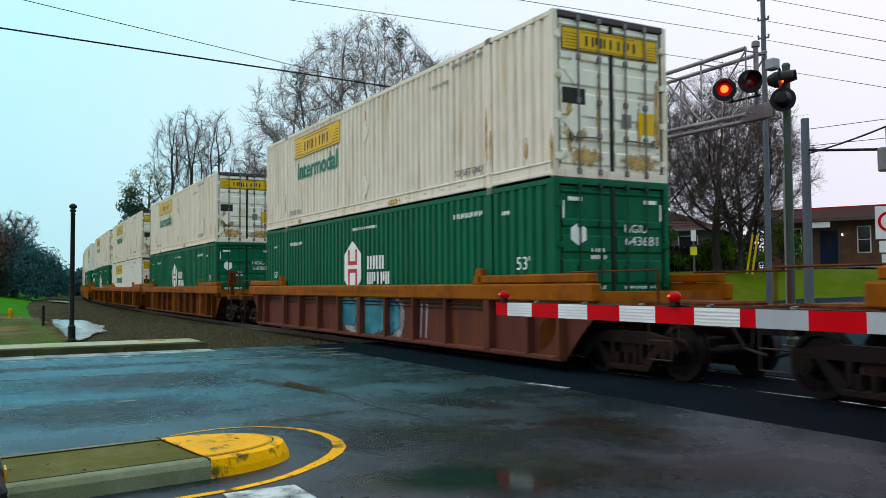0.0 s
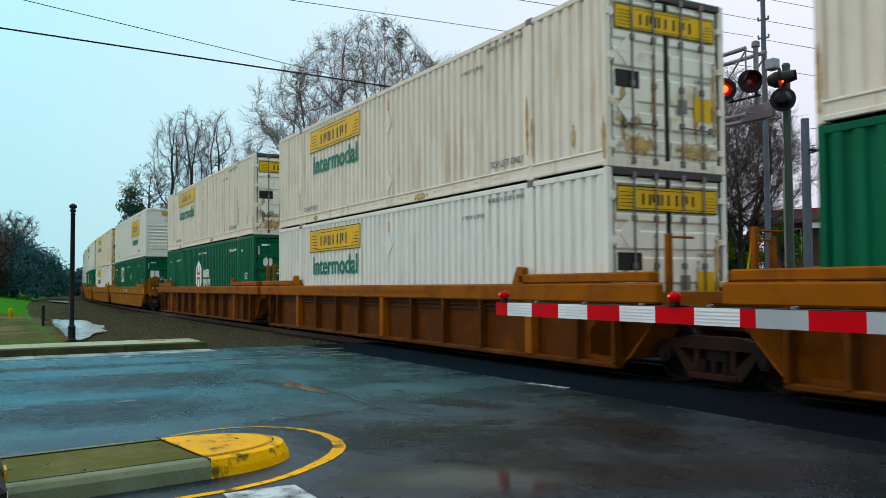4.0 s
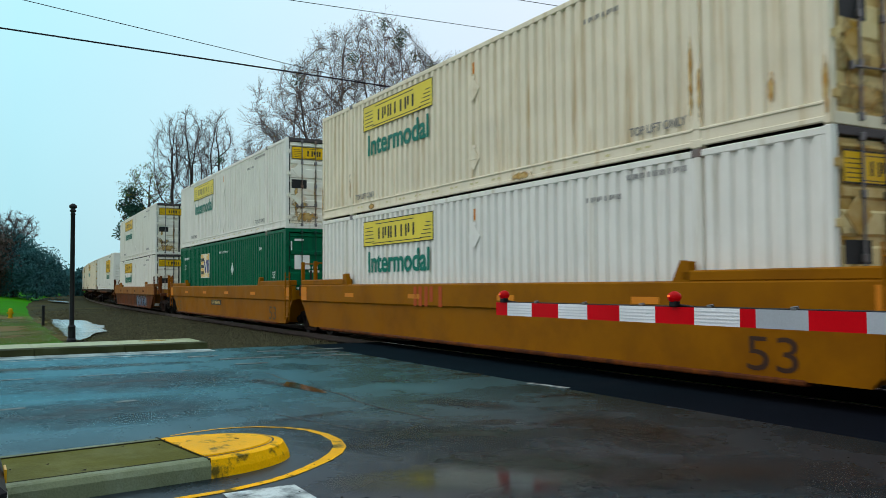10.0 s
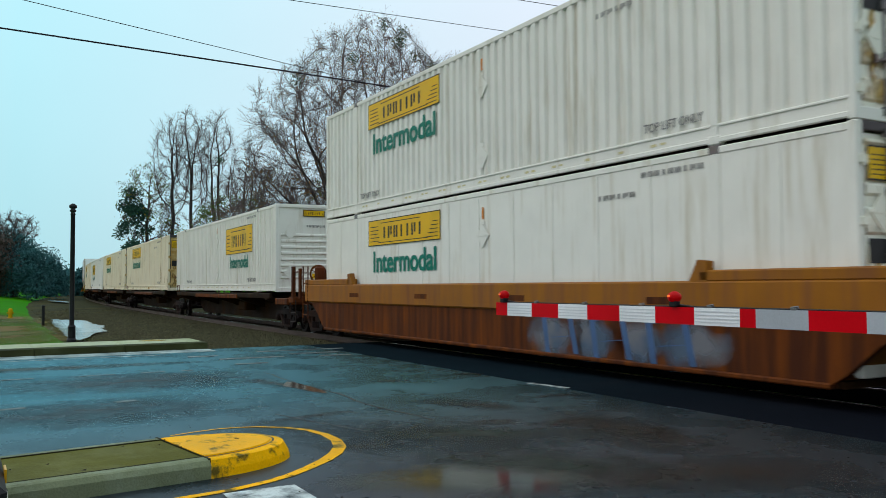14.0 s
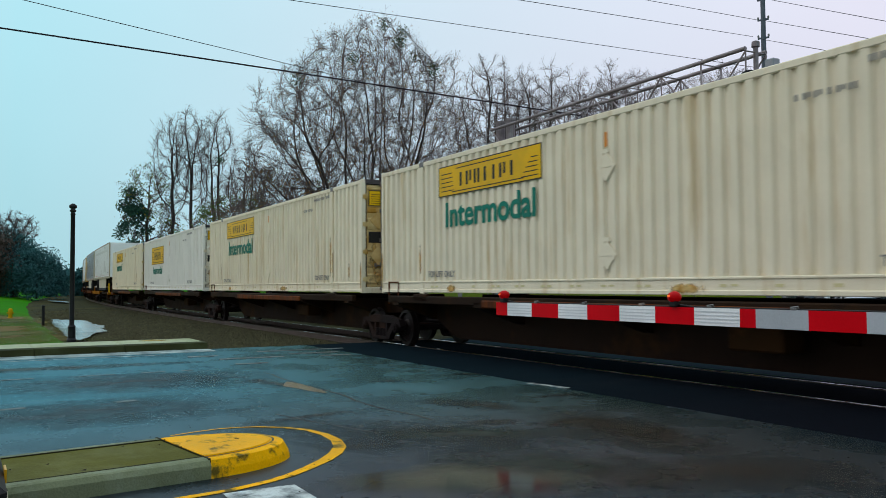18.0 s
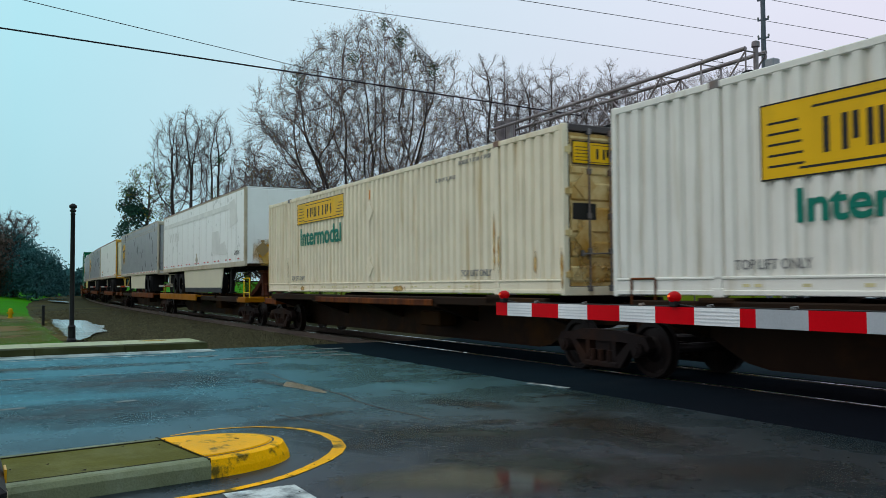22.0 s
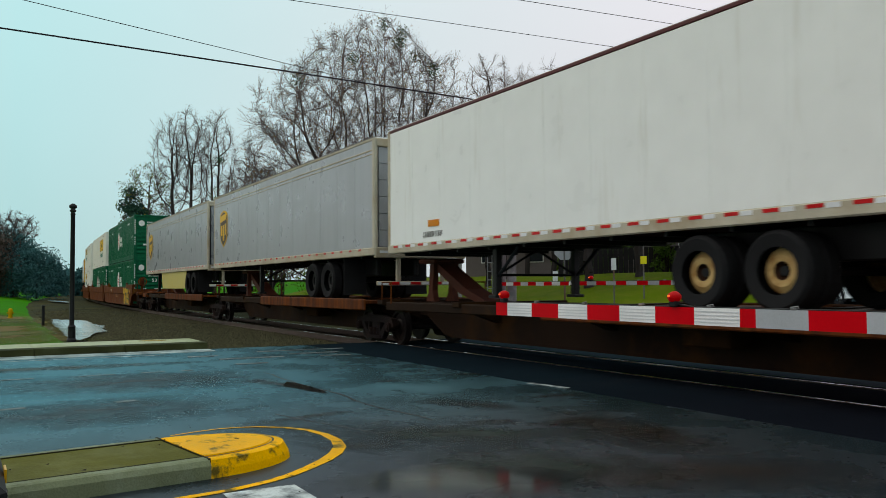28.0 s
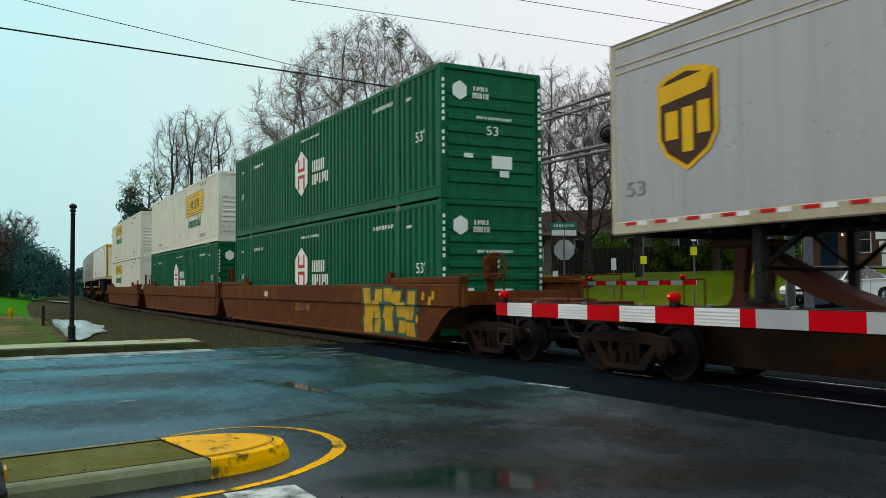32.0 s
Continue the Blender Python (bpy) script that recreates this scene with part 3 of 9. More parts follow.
def build_ground():
    xs = [-2500, -1500, -900, -600, -420, -320, -260] + list(np.arange(-220, -60, 6.0)) + list(np.arange(-60, 12, 1.5)) + [14, 18, 24, 34, 50, 80, 140, 260, 500, 1200, 2500]
    ys = [-2500, -1200, -500, -200, -90, -50, -30, -20, -14, -10, -7, -5, -3, -1] + list(np.arange(0, 46, 1.2)) + [48, 52, 58, 66, 80, 110, 160, 260, 500, 1200, 2500]
    sheet("ground", xs, ys, ground_z, GRASS, "wet grass with brown patches beside the railway", "grass")
    # carriageway on both sides of the track
    def road_z(x, y):
        return -0.006 if y < 16 else -0.006 + 0.044 * min(24.0, y - 16)
    rx = list(np.arange(ROAD_L, ROAD_R + 0.01, 0.715))
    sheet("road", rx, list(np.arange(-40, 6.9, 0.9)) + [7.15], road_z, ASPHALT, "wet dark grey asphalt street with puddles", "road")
    sheet("road_crossing", rx, [7.15, 8.3, 8.9], lambda x, y: -0.007, TAR, "darker asphalt approach to the rails, train shadow in its colour", "road")
    sheet("road_crossing_middle", rx, [9.29, 9.6, 10.2, 10.5], lambda x, y: -0.008, TAR, "dark asphalt between the rails, train shadow in its colour", "road")
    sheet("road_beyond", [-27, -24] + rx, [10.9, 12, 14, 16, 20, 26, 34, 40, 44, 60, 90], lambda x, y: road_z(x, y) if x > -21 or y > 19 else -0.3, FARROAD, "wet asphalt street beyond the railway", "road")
    for y0, y1 in ((8.9, 9.115), (9.245, 9.29), (10.5, 10.545), (10.675, 10.9)):
        sheet("road_strip", [ROAD_L, -10, 0, ROAD_R], [y0, y1], lambda x, y: -0.008, TAR, "asphalt beside the rail", "road")
    # the street on the bank
    g = Geo().prism([(-90, 37.6), (-25.5, 37.6), (-25.5, 42.5), (-90, 42.5)], "z", 2.15, 2.23)
    solid("street_on_bank", g, mat("pale_wet_street", (0.16, 0.165, 0.18), 0.3, var=0.15), "pale wet street on top of the bank", "road", kind="structure")
    b = sheet("bank_lawn", list(np.arange(-70, -19.4, 1.5)), list(np.arange(15.5, 47.0, 1.0)), lambda x, y: ground_z(x, y) + 0.05, BANK, "bright green lawn on the bank beyond the track", "grass")

    sheet("pavement_beyond", list(np.arange(-27.0, -19.5, 1.25)), [15.6, 16.4, 17.2, 18.0, 18.8, 19.4], lambda x, y: ground_z(x, y) + 0.075, mat("grey_wet_pavement", (0.10, 0.105, 0.115), 0.45, var=0.25, second=(0.06, 0.065, 0.07), amount=0.45), "grey wet pavement beyond the track", "pavement")

    # rails and ties
    path = [s for s in list(np.arange(-300, -20, 4.0)) + list(np.arange(-20, 60, 8.0)) + [60, 120, 240, 400]]
    for nm, off in (("near", -0.7525), ("far", 0.7525)):
        r = thing("rail", "steel rail with a polished head", "rail", group="rails of the track")
        for part_name, prof, mt in (("rail_web", [(-0.07, -0.17), (0.07, -0.17), (0.07, -0.155), (0.012, -0.14), (0.012, -0.035), (0.036, -0.03), (0.036, -0.006), (-0.036, -0.006), (-0.036, -0.03), (-0.012, -0.035), (-0.012, -0.14), (-0.07, -0.155)], RAIL),
                                    ("rail_head", [(-0.034, -0.006), (0.034, -0.006), (0.026, 0.0), (-0.026, 0.0)], SHINE)):
            g, n = Geo(), len(prof)
            for s in path:
                a, b2 = track(s - 0.5), track(s + 0.5)
                d = Vector((b2[0] - a[0], b2[1] - a[1])).normalized()
                c = track(s)
                for o, z in prof:
                    g.v.append((c[0] - d.y * (off + o), c[1] + d.x * (off + o), z))
            for i in range(len(path) - 1):
                for k in range(n):
                    g.f.append((i * n + k, i * n + (k + 1) % n, (i + 1) * n + (k + 1) % n, (i + 1) * n + k))
            part(part_name, g, mt, r)
    bed = Geo()
    prof = [(-7.6, -0.30), (-6.4, -0.20), (-5.2, -0.15), (-4.0, -0.13), (-3.2, -0.14), (-2.0, -0.165), (2.0, -0.165), (3.2, -0.20), (5.0, -0.12), (7.0, -0.02), (8.6, 0.05), (10.2, 0.10)]
    bp = [s for s in np.arange(-300, -19.7, 3.0)] + [-19.7]
    for s in bp:
        c, e = track(s), track(s + 1)
        d = Vector((e[0] - c[0], e[1] - c[1])).normalized()
        for o, z in prof:
            bed.v.append((c[0] - d.y * o, c[1] + d.x * o, z + 0.03 * noise.noise((c[0] * 0.7, o * 0.9, 0))))
    n = len(prof)
    bed.f = [(i * n + k, (i + 1) * n + k, (i + 1) * n + k + 1, i * n + k + 1) for i in range(len(bp) - 1) for k in range(n - 1)]
    base = solid("ballast_bed", bed, BED, "bed of grey-brown ballast under the track", "ballast", kind="structure", smooth=True)
    for k in range(110):
        s = -20.3 - k * 0.55
        a, b2 = track(s), track(s + 1)
        part("tie", lambda: Geo().box(-0.115, 0.115, -1.3, 1.3, -0.30, -0.155, 0.012), TIE, base, at=pose(a[0], a[1], 0, 0, 0, math.degrees(math.atan2(b2[1] - a[1], b2[0] - a[0]))), key=("tie",))
    rnd, st = random.Random(5), Geo()
    for k in range(15000):
        s = -19.8 - abs(rnd.gauss(0, 1)) * 16
        o = rnd.uniform(-7.0, -1.2)
        if s < -70:
            continue
        c = track(s)
        r = rnd.uniform(0.025, 0.07) * (1.15 if s < -40 else 1.0)
        z = -0.145 - max(0.0, (-o - 5.0) * 0.045) + r * 0.3
        q = [Vector((rnd.uniform(0.6, 1.2), 0, 0)), Vector((0, rnd.uniform(0.6, 1.2), 0)), Vector((0, 0, rnd.uniform(0.5, 0.9)))]
        p = Vector((c[0], c[1] + o, z))
        st.add([tuple(p + r * v * sg) for v in q for sg in (1, -1)], [(0, 2, 4), (2, 1, 4), (1, 3, 4), (3, 0, 4), (2, 0, 5), (1, 2, 5), (3, 1, 5), (0, 3, 5)])
    me = bpy.data.meshes.new("ballast_stones")
    me.from_pydata(st.v, [], st.f)
    me.materials.append(BALLAST)
    tagged(new("ballast_stones", me), "loose grey and brown ballast stones", "ballast", kind="stuff")


build_ground()


# ---- street furniture of the near side ----
def build_street():
    # the divided island with its yellow nose
    isle = thing("traffic_island", "concrete traffic island with a yellow-painted round nose", "island", at=pose(-6.99, 1.50, 0, 0, 0, 8.5), kind="structure")
    hw, top = 0.60, 0.135
    part("island_body", Geo().box(-hw + 0.14, hw - 0.14, -9.0, 0.0, -0.05, top - 0.006), ISLE, isle)
    for s in (-1, 1):
        part("kerb", Geo().prism([(s * (hw - 0.14), -0.05), (s * (hw + 0.015), -0.05), (s * (hw + 0.01), top - 0.045), (s * (hw - 0.02), top - 0.008), (s * (hw - 0.05), top), (s * (hw - 0.14), top)], "y", -9.0, 0.0), KERBCON, isle)
    for k in range(3):
        part("joint", Geo().box(-hw, hw, -7.2 + k * 2.2, -7.188 + k * 2.2, 0.1, top + 0.002), BLACK, isle)

    def nose(rx, ry, batter, z0, z1, nm):
        g, n = Geo(), 20
        rings = [(1.0, z0), (1.0 - batter * 0.25, z0 + (z1 - z0) * 0.55), (1.0 - batter * 0.6, z1 - 0.012), (1.0 - batter, z1)]
        for d, z in rings:
            g.v += [(-rx * d * math.cos(math.pi * k / n), ry * d * math.sin(math.pi * k / n), z) for k in range(n + 1)]
        m = n + 1
        g.f = [(i * m + k, i * m + k + 1, (i + 1) * m + k + 1, (i + 1) * m + k) for i in range(3) for k in range(n)]
        g.f += [tuple(range(3 * m, 4 * m))] + [tuple(i * m for i in range(4)) + tuple(i * m + n for i in range(3, -1, -1))]
        part(nm, g, PAINTY, isle, "yellow-painted concrete nose")
    nose(hw + 0.02, 0.93, 0.13, -0.05, top, "nose_kerb")
    nose(hw - 0.12, 0.76, 0.03, 0.05, top + 0.010, "nose_top")
    arc = Geo()
    for k in range(25):
        w = math.pi * k / 24
        for d in (0.0, 0.016):
            arc.v.append((-(hw - 0.118 + d) * math.cos(w), (0.762 + d) * math.sin(w), top + 0.003))
    arc.f = [(2 * k, 2 * k + 1, 2 * k + 3, 2 * k + 2) for k in range(24)]
    part("nose_joint", arc, BLACK, isle, "dark joint round the nose")
    for s in (-1, 1):
        part("kerb_joint", Geo().box(s * (hw - 0.14) - 0.008, s * (hw - 0.14) + 0.008, -9.0, 0.0, 0.1, top + 0.003), mat("joint_dirt", (0.03, 0.028, 0.012), 0.8), isle)
    part("nose_joint", Geo().box(-hw + 0.02, hw - 0.02, -0.008, 0.008, 0.1, top + 0.004), mat("joint_dirt", (0.03, 0.028, 0.012), 0.8), isle)
    # painted lines
    def strip(pts, w, mt, nm, label, z=-0.001):
        g = Geo()
        for i, p in enumerate(pts):
            a, b = Vector(pts[max(0, i - 1)][:2]), Vector(pts[min(len(pts) - 1, i + 1)][:2])
            t = (b - a).normalized()
            q = Vector((-t.y, t.x)).normalized() * (w or p[2]) / 2
            g.v += [(p[0] + q.x, p[1] + q.y, z), (p[0] - q.x, p[1] - q.y, z)]
        g.f = [(2 * i, 2 * i + 1, 2 * i + 3, 2 * i + 2) for i in range(len(pts) - 1)]
        solid(nm, g, mt, label, "road marking", kind="structure")
    loop = [(-5.55, -6.0, 0.078), (-5.78, 0.5, 0.078), (-5.95, 1.62, 0.078), (-6.06, 1.90, 0.078), (-6.18, 2.12, 0.086), (-6.36, 2.34, 0.094), (-6.58, 2.57, 0.109), (-6.80, 2.75, 0.117),
            (-7.05, 2.89, 0.117), (-7.36, 2.98, 0.101), (-7.70, 3.00, 0.086), (-8.04, 2.94, 0.070), (-8.30, 2.78, 0.055), (-8.47, 2.57, 0.045), (-8.54, 2.38, 0.040), (-8.55, 2.20, 0.036), (-8.50, 1.97, 0.030), (-8.40, 1.70, 0.026)]
    strip([(-7.52, -4.0), (-7.70, 0.9)], 0.05, PAINTY, "yellow_line", "worn yellow edge line beside the island")
    strip(loop, None, PAINTY, "yellow_line", "worn yellow line painted round the island")
    strip([(-5.88, 1.80), (-1.2, 1.80)], 0.52, PAINTW, "stop_line", "worn white stop line on wet asphalt")
    for a, b in ((-3.0, 0.9), (1.55, 2.1), (2.5, 2.9), (3.15, 3.35)):
        strip([(-14.75, a), (-14.8, b)], 0.11, PAINTFADE, "lane_line", "worn white lane line")
    for a, b in ((1.60, 1.86), (-1.5, -0.3), (0.2, 0.6)):
        strip([(-11.2, a), (-11.25, b)], 0.13, PAINTFADE, "lane_line", "worn white lane line")
    strip([(-18.45, -10), (-18.4, 3.6)], 0.08, PAINTW, "edge_line", "white edge line along the kerb")
    for x, a, b in ((-17.6, 3.9, 4.5), (-16.7, 4.3, 5.6), (-18.15, 5.5, 7.5), (-17.2, 5.9, 7.0), (-15.5, 4.3, 4.9), (-16.4, 6.3, 6.95)):
        strip([(x, a), (x + 0.05, b)], 0.24, PAINTFADE, "crossing_bar", "worn white bar of the crossing marking")
    strip([(-10.15, 7.10), (-9.35, 7.20)], 0.12, PAINTW, "crossing_bar", "worn white paint fleck")

    # puddles, patches and cracks
    def patch(cx, cy, rx, ry, mt, nm, label, seed, z=0.0, n=40, wob=0.35):
        rnd = random.Random(seed)
        ph = [rnd.uniform(0, 6.3) for _ in range(4)]
        g = Geo()
        g.v = [(cx, cy, z)]
        for k in range(n):
            w = 2 * math.pi * k / n
            r = 1 + wob * (0.5 * math.sin(2 * w + ph[0]) + 0.3 * math.sin(3 * w + ph[1]) + 0.25 * math.sin(5 * w + ph[2]) + 0.15 * math.sin(9 * w + ph[3]))
            g.v.append((cx + rx * r * math.cos(w), cy + ry * r * math.sin(w), z))
        g.f = [(0, k + 1, (k + 1) % n + 1) for k in range(n)]
        solid(nm, g, mt, label, "puddle", kind="structure")
    def film(cx, cy, rx, ry, turn, mt, nm, label, z=-0.0035):
        g = Geo()
        g.v, g.f = [(-rx, -ry, 0), (rx, -ry, 0), (rx, ry, 0), (-rx, ry, 0)], [(0, 1, 2, 3)]
        ob = solid(nm, g, mt, label, "puddle" if mt is WETFILM else "stain", kind="structure")
        ob.matrix_basis = pose(cx, cy, z, 0, 0, turn)
    film(-5.35, 3.15, 1.05, 0.62, 52, WETFILM, "puddle", "shallow dark puddle on the asphalt", -0.0015)
    film(-4.6, 4.9, 1.2, 0.6, 60, RUSTFILM, "rust_stain", "rusty brown stain on the wet asphalt", -0.0025)
    film(-6.3, 5.7, 1.4, 0.45, -10, RUSTFILM, "rust_stain", "rusty brown stain on the wet asphalt", -0.0025)
    g = Geo()
    hole = [(-12.25, 4.17), (-11.85, 4.24), (-11.3, 4.25), (-10.75, 4.22), (-10.62, 4.16), (-10.95, 4.06), (-11.3, 4.02), (-11.7, 3.93), (-11.95, 4.02)]
    g.v, g.f = [(x, y, -0.0025) for x, y in hole], [tuple(range(len(hole)))]
    solid("puddle", g, PUDDLE, "small still puddle in a hollow of the asphalt", "puddle", kind="structure")
    # brown of the reflected orange cars, painted round the puddle
    film(-11.9, 4.0, 1.1, 0.25, 12, GRIME, "mud_patch", "painted brown reflection of the orange cars round the puddle")
    film(-8.85, 3.3, 0.9, 0.14, 100, GRIME, "wet_streak", "dark damp streak on the asphalt")
    film(-6.5, 5.5, 1.3, 0.55, -14, GRIME, "mud_stain", "brown mud stain on the wet asphalt")
    film(-8.6, 5.3, 0.9, 0.35, 20, GRIME, "mud_stain", "brown mud stain on the wet asphalt")
    film(-5.5, 3.95, 1.1, 0.7, 35, MOSSY, "algae_stain", "greenish damp stain on the asphalt", -0.003)
    film(-7.0, 4.2, 1.2, 0.5, 50, MOSSY, "algae_stain", "greenish damp stain on the asphalt", -0.003)
    film(-7.3, 3.5, 1.6, 0.8, 30, PALEFILM, "worn_patch", "paler worn asphalt", -0.0042)
    film(-4.0, 4.4, 1.5, 0.8, 40, PALEFILM, "worn_patch", "paler worn asphalt", -0.0042)
    film(-13.5, 2.2, 2.2, 1.4, 80, PALEFILM, "worn_patch", "paler worn asphalt", -0.0042)
    film(-10.5, 1.2, 2.0, 1.2, 85, PALEFILM, "worn_patch", "paler worn asphalt", -0.0042)
    for cx, cy, r in ((-11.46, 5.53, 0.25), (-8.79, 6.62, 0.32), (-7.04, 5.45, 0.36), (-7.47, 4.74, 0.30), (-11.68, 6.98, 0.22), (-6.95, 3.06, 0.3), (-6.2, 5.75, 0.34)):
        film(cx, cy, r * 1.3, r * 0.6, 60 + 40 * r, GRIME, "mud_spot", "small dark mud spot on the asphalt", -0.002)
    for cx, cy, rx, ry, turn in ((-36.0, 0.4, 15.0, 3.0, 3), (-48.0, 1.4, 10.0, 1.6, 5), (-46.0, 3.0, 7.0, 0.9, 6), (-58.0, 3.6, 9.0, 1.0, 5), (-30.0, 2.6, 5.0, 0.8, 0), (-40.0, -1.5, 6.0, 1.2, 0)):
        film(cx, cy, rx, ry, turn, MUD, "muddy_patch", "bare muddy patch in the lawn", ground_z(cx, cy) + 0.035)
    film(-16.5, 0.6, 3.4, 0.5, 88, MOSSY, "wheel_track", "darker wheel track on the asphalt", -0.003)
    # pale base colour stands in for the sky's reflection on the water
    flood = mat("flooded_ditch", (0.24, 0.28, 0.29), 0.16, rvar=0.03, bump=0.01, bscale=5)
    shore, rnd = [(-45.0, 3.45), (-43.6, 4.3), (-42.0, 4.75), (-38.5, 4.55), (-36.0, 4.75), (-33.6, 4.35), (-31.5, 4.2), (-30.6, 3.7), (-28.6, 3.35), (-26.7, 2.8), (-28.5, 2.66), (-30.6, 2.78), (-35.0, 2.95), (-40.0, 3.15)], random.Random(9)
    g = Geo()
    for k, (x, y) in enumerate(shore):
        x2, y2 = shore[(k + 1) % len(shore)]
        for q in range(6):
            w = q / 6
            g.v.append((x + (x2 - x) * w + rnd.uniform(-0.16, 0.16), y + (y2 - y) * w + rnd.uniform(-0.07, 0.07), -0.105))
    g.f = [tuple(range(len(g.v)))]
    solid("flooded_ditch", g, flood, "sky-bright water standing in the ditch", "puddle", kind="structure")
    patch(-96.0, 8.0, 8.0, 0.55, flood, "flooded_ditch", "sky-bright water standing in the ditch", 15, 0.02, wob=0.3)
    crack = mat("tar_seam", (0.016, 0.016, 0.018), 0.4)
    rnd = random.Random(2)
    pts = [(-13.7 + k * 0.36, 4.24 + 0.04 * math.sin(k * 0.9) + rnd.uniform(-0.03, 0.03)) for k in range(17)]
    strip(pts, 0.035, crack, "road_crack", "tar-filled crack in the asphalt", -0.003)
    pts = [(-9.2 + k * 0.2, 3.0 + 0.5 * k / 9 + rnd.uniform(-0.02, 0.02)) for k in range(9)]
    strip(pts, 0.03, crack, "road_crack", "tar-filled crack in the asphalt", -0.003)

    # grit, leaves and bits of broken road on the ground
    g, rnd = Geo(), random.Random(77)
    for k in range(170):
        x, y = rnd.uniform(-9.5, -3.5), rnd.uniform(1.2, 6.4)
        r = rnd.uniform(0.004, 0.012)
        p = Vector((x, y, 0.0))
        q = [Vector((rnd.uniform(0.6, 1.4), rnd.uniform(-0.5, 0.5), 0)), Vector((rnd.uniform(-0.5, 0.5), rnd.uniform(0.6, 1.4), 0)), Vector((0, 0, rnd.uniform(0.3, 0.7)))]
        g.add([tuple(p + r * v * sg) for v in q for sg in (1, -1)], [(0, 2, 4), (2, 1, 4), (1, 3, 4), (3, 0, 4), (2, 0, 5), (1, 2, 5), (3, 1, 5), (0, 3, 5)])
    solid("grit", g, mat("dark_grit", (0.03, 0.026, 0.022), 0.8, var=0.6, scale=20), "scattered dark grit and leaf bits on the asphalt", "grit", kind="stuff")
    g = Geo()
    for k in range(18):
        x, y = rnd.uniform(-0.5, 0.5), rnd.uniform(-2.6, 0.6)
        r = rnd.uniform(0.006, 0.022)
        g.add([(x - r, y - r * 0.4, top + 0.012), (x + r * 0.3, y - r, top + 0.014), (x + r, y + r * 0.5, top + 0.012), (x - r * 0.2, y + r, top + 0.02)], [(0, 1, 2, 3)])
    part("leaf_litter", g, mat("dead_leaf", (0.028, 0.018, 0.010), 0.8, var=0.5, scale=20), isle, "dark leaf litter and dirt bits")

    # kerb and pavement across the street
    walk_ = thing("pavement", "damp concrete pavement with a kerb along the far edge of the street", "pavement", kind="structure")
    for k in range(16):
        y0 = -24 + k * 1.8
        y1 = min(y0 + 1.785, 4.85)
        if y0 > 4.8:
            break
        part("slab", Geo().box(-21.45, -20.02, y0, y1, -0.06, 0.148, 0.012), WALKCON, walk_)
        part("kerb_stone", Geo().prism([(-20.0, -0.1), (-19.62, -0.1), (-19.62, 0.02), (-19.66, 0.135), (-19.72, 0.150), (-20.0, 0.150)], "y", y0, y1), PAVEKERB, walk_)
        part("gutter", Geo().box(-19.62, -18.80, y0, y1, -0.05, 0.003), mat("gutter_concrete", (0.34, 0.40, 0.39), 0.4, var=0.3, second=(0.05, 0.07, 0.08), amount=0.45, sscale=2.5), walk_)
    part("warning_patch", Geo().box(-21.3, -20.7, 3.5, 4.3, 0.149, 0.153), sprayed("worn_yellow_patch", (0.42, 0.26, 0.01), (0.30, 0.22, 0.05), "xy", 0.5, 0.4, 0.8), walk_, "worn yellow paint patch")

    # black post with a ball finial
    p = thing("post", "slender black metal post with a ball finial, no sign on it", "post", at=pose(-25.5, 2.48, -0.12, 0, -0.5, 0) @ Matrix.Diagonal((1.15, 1.15, 0.915, 1)))
    part("shaft", Geo().lathe([(0.062, 0.0), (0.062, 0.5), (0.058, 0.52), (0.05, 3.9), (0.06, 3.92), (0.04, 4.0)], (0, 0, 0), "z", 12), BLACK, p, smooth=True)
    part("base", Geo().lathe([(0.12, 0.0), (0.12, 0.10), (0.09, 0.16), (0.085, 0.45), (0.095, 0.5), (0.062, 0.56)], (0, 0, 0), "z", 14), BLACK, p)
    part("finial", Geo().lathe([(0.02, 3.98), (0.07, 4.0), (0.075, 4.05), (0.04, 4.08), (0.09, 4.13), (0.09, 4.19), (0.03, 4.25)], (0, 0, 0), "z", 12), BLACK, p, smooth=True)
    b = thing("bollard", "short dark marker post beside the ditch", "bollard", at=pose(-38.0, 2.62, -0.15))
    part("stub", Geo().lathe([(0.06, 0.0), (0.06, 0.80), (0.045, 0.86), (0.0, 0.87)], (0, 0, 0), "z", 10), BLACK, b)
    part("cap", Geo().box(-0.07, 0.07, -0.07, 0.07, 0.80, 0.84, 0.01), BLACK, b)
    h = thing("hydrant", "small yellow fire hydrant on the lawn", "hydrant", at=pose(-46.5, 1.75, -0.05) @ Matrix.Scale(0.62, 4))
    part("barrel", Geo().lathe([(0.20, 0.0), (0.20, 0.06), (0.15, 0.08), (0.15, 0.55), (0.19, 0.57), (0.17, 0.68), (0.08, 0.78), (0.0, 0.80)], (0, 0, 0), "z", 14), HYDRANT, h)
    part("nozzle", Geo().tube((0, -0.26, 0.42), (0, 0.26, 0.42), 0.07, n=10).tube((0.0, 0, 0.42), (0.26, 0, 0.42), 0.085, n=10), HYDRANT, h)


build_street()


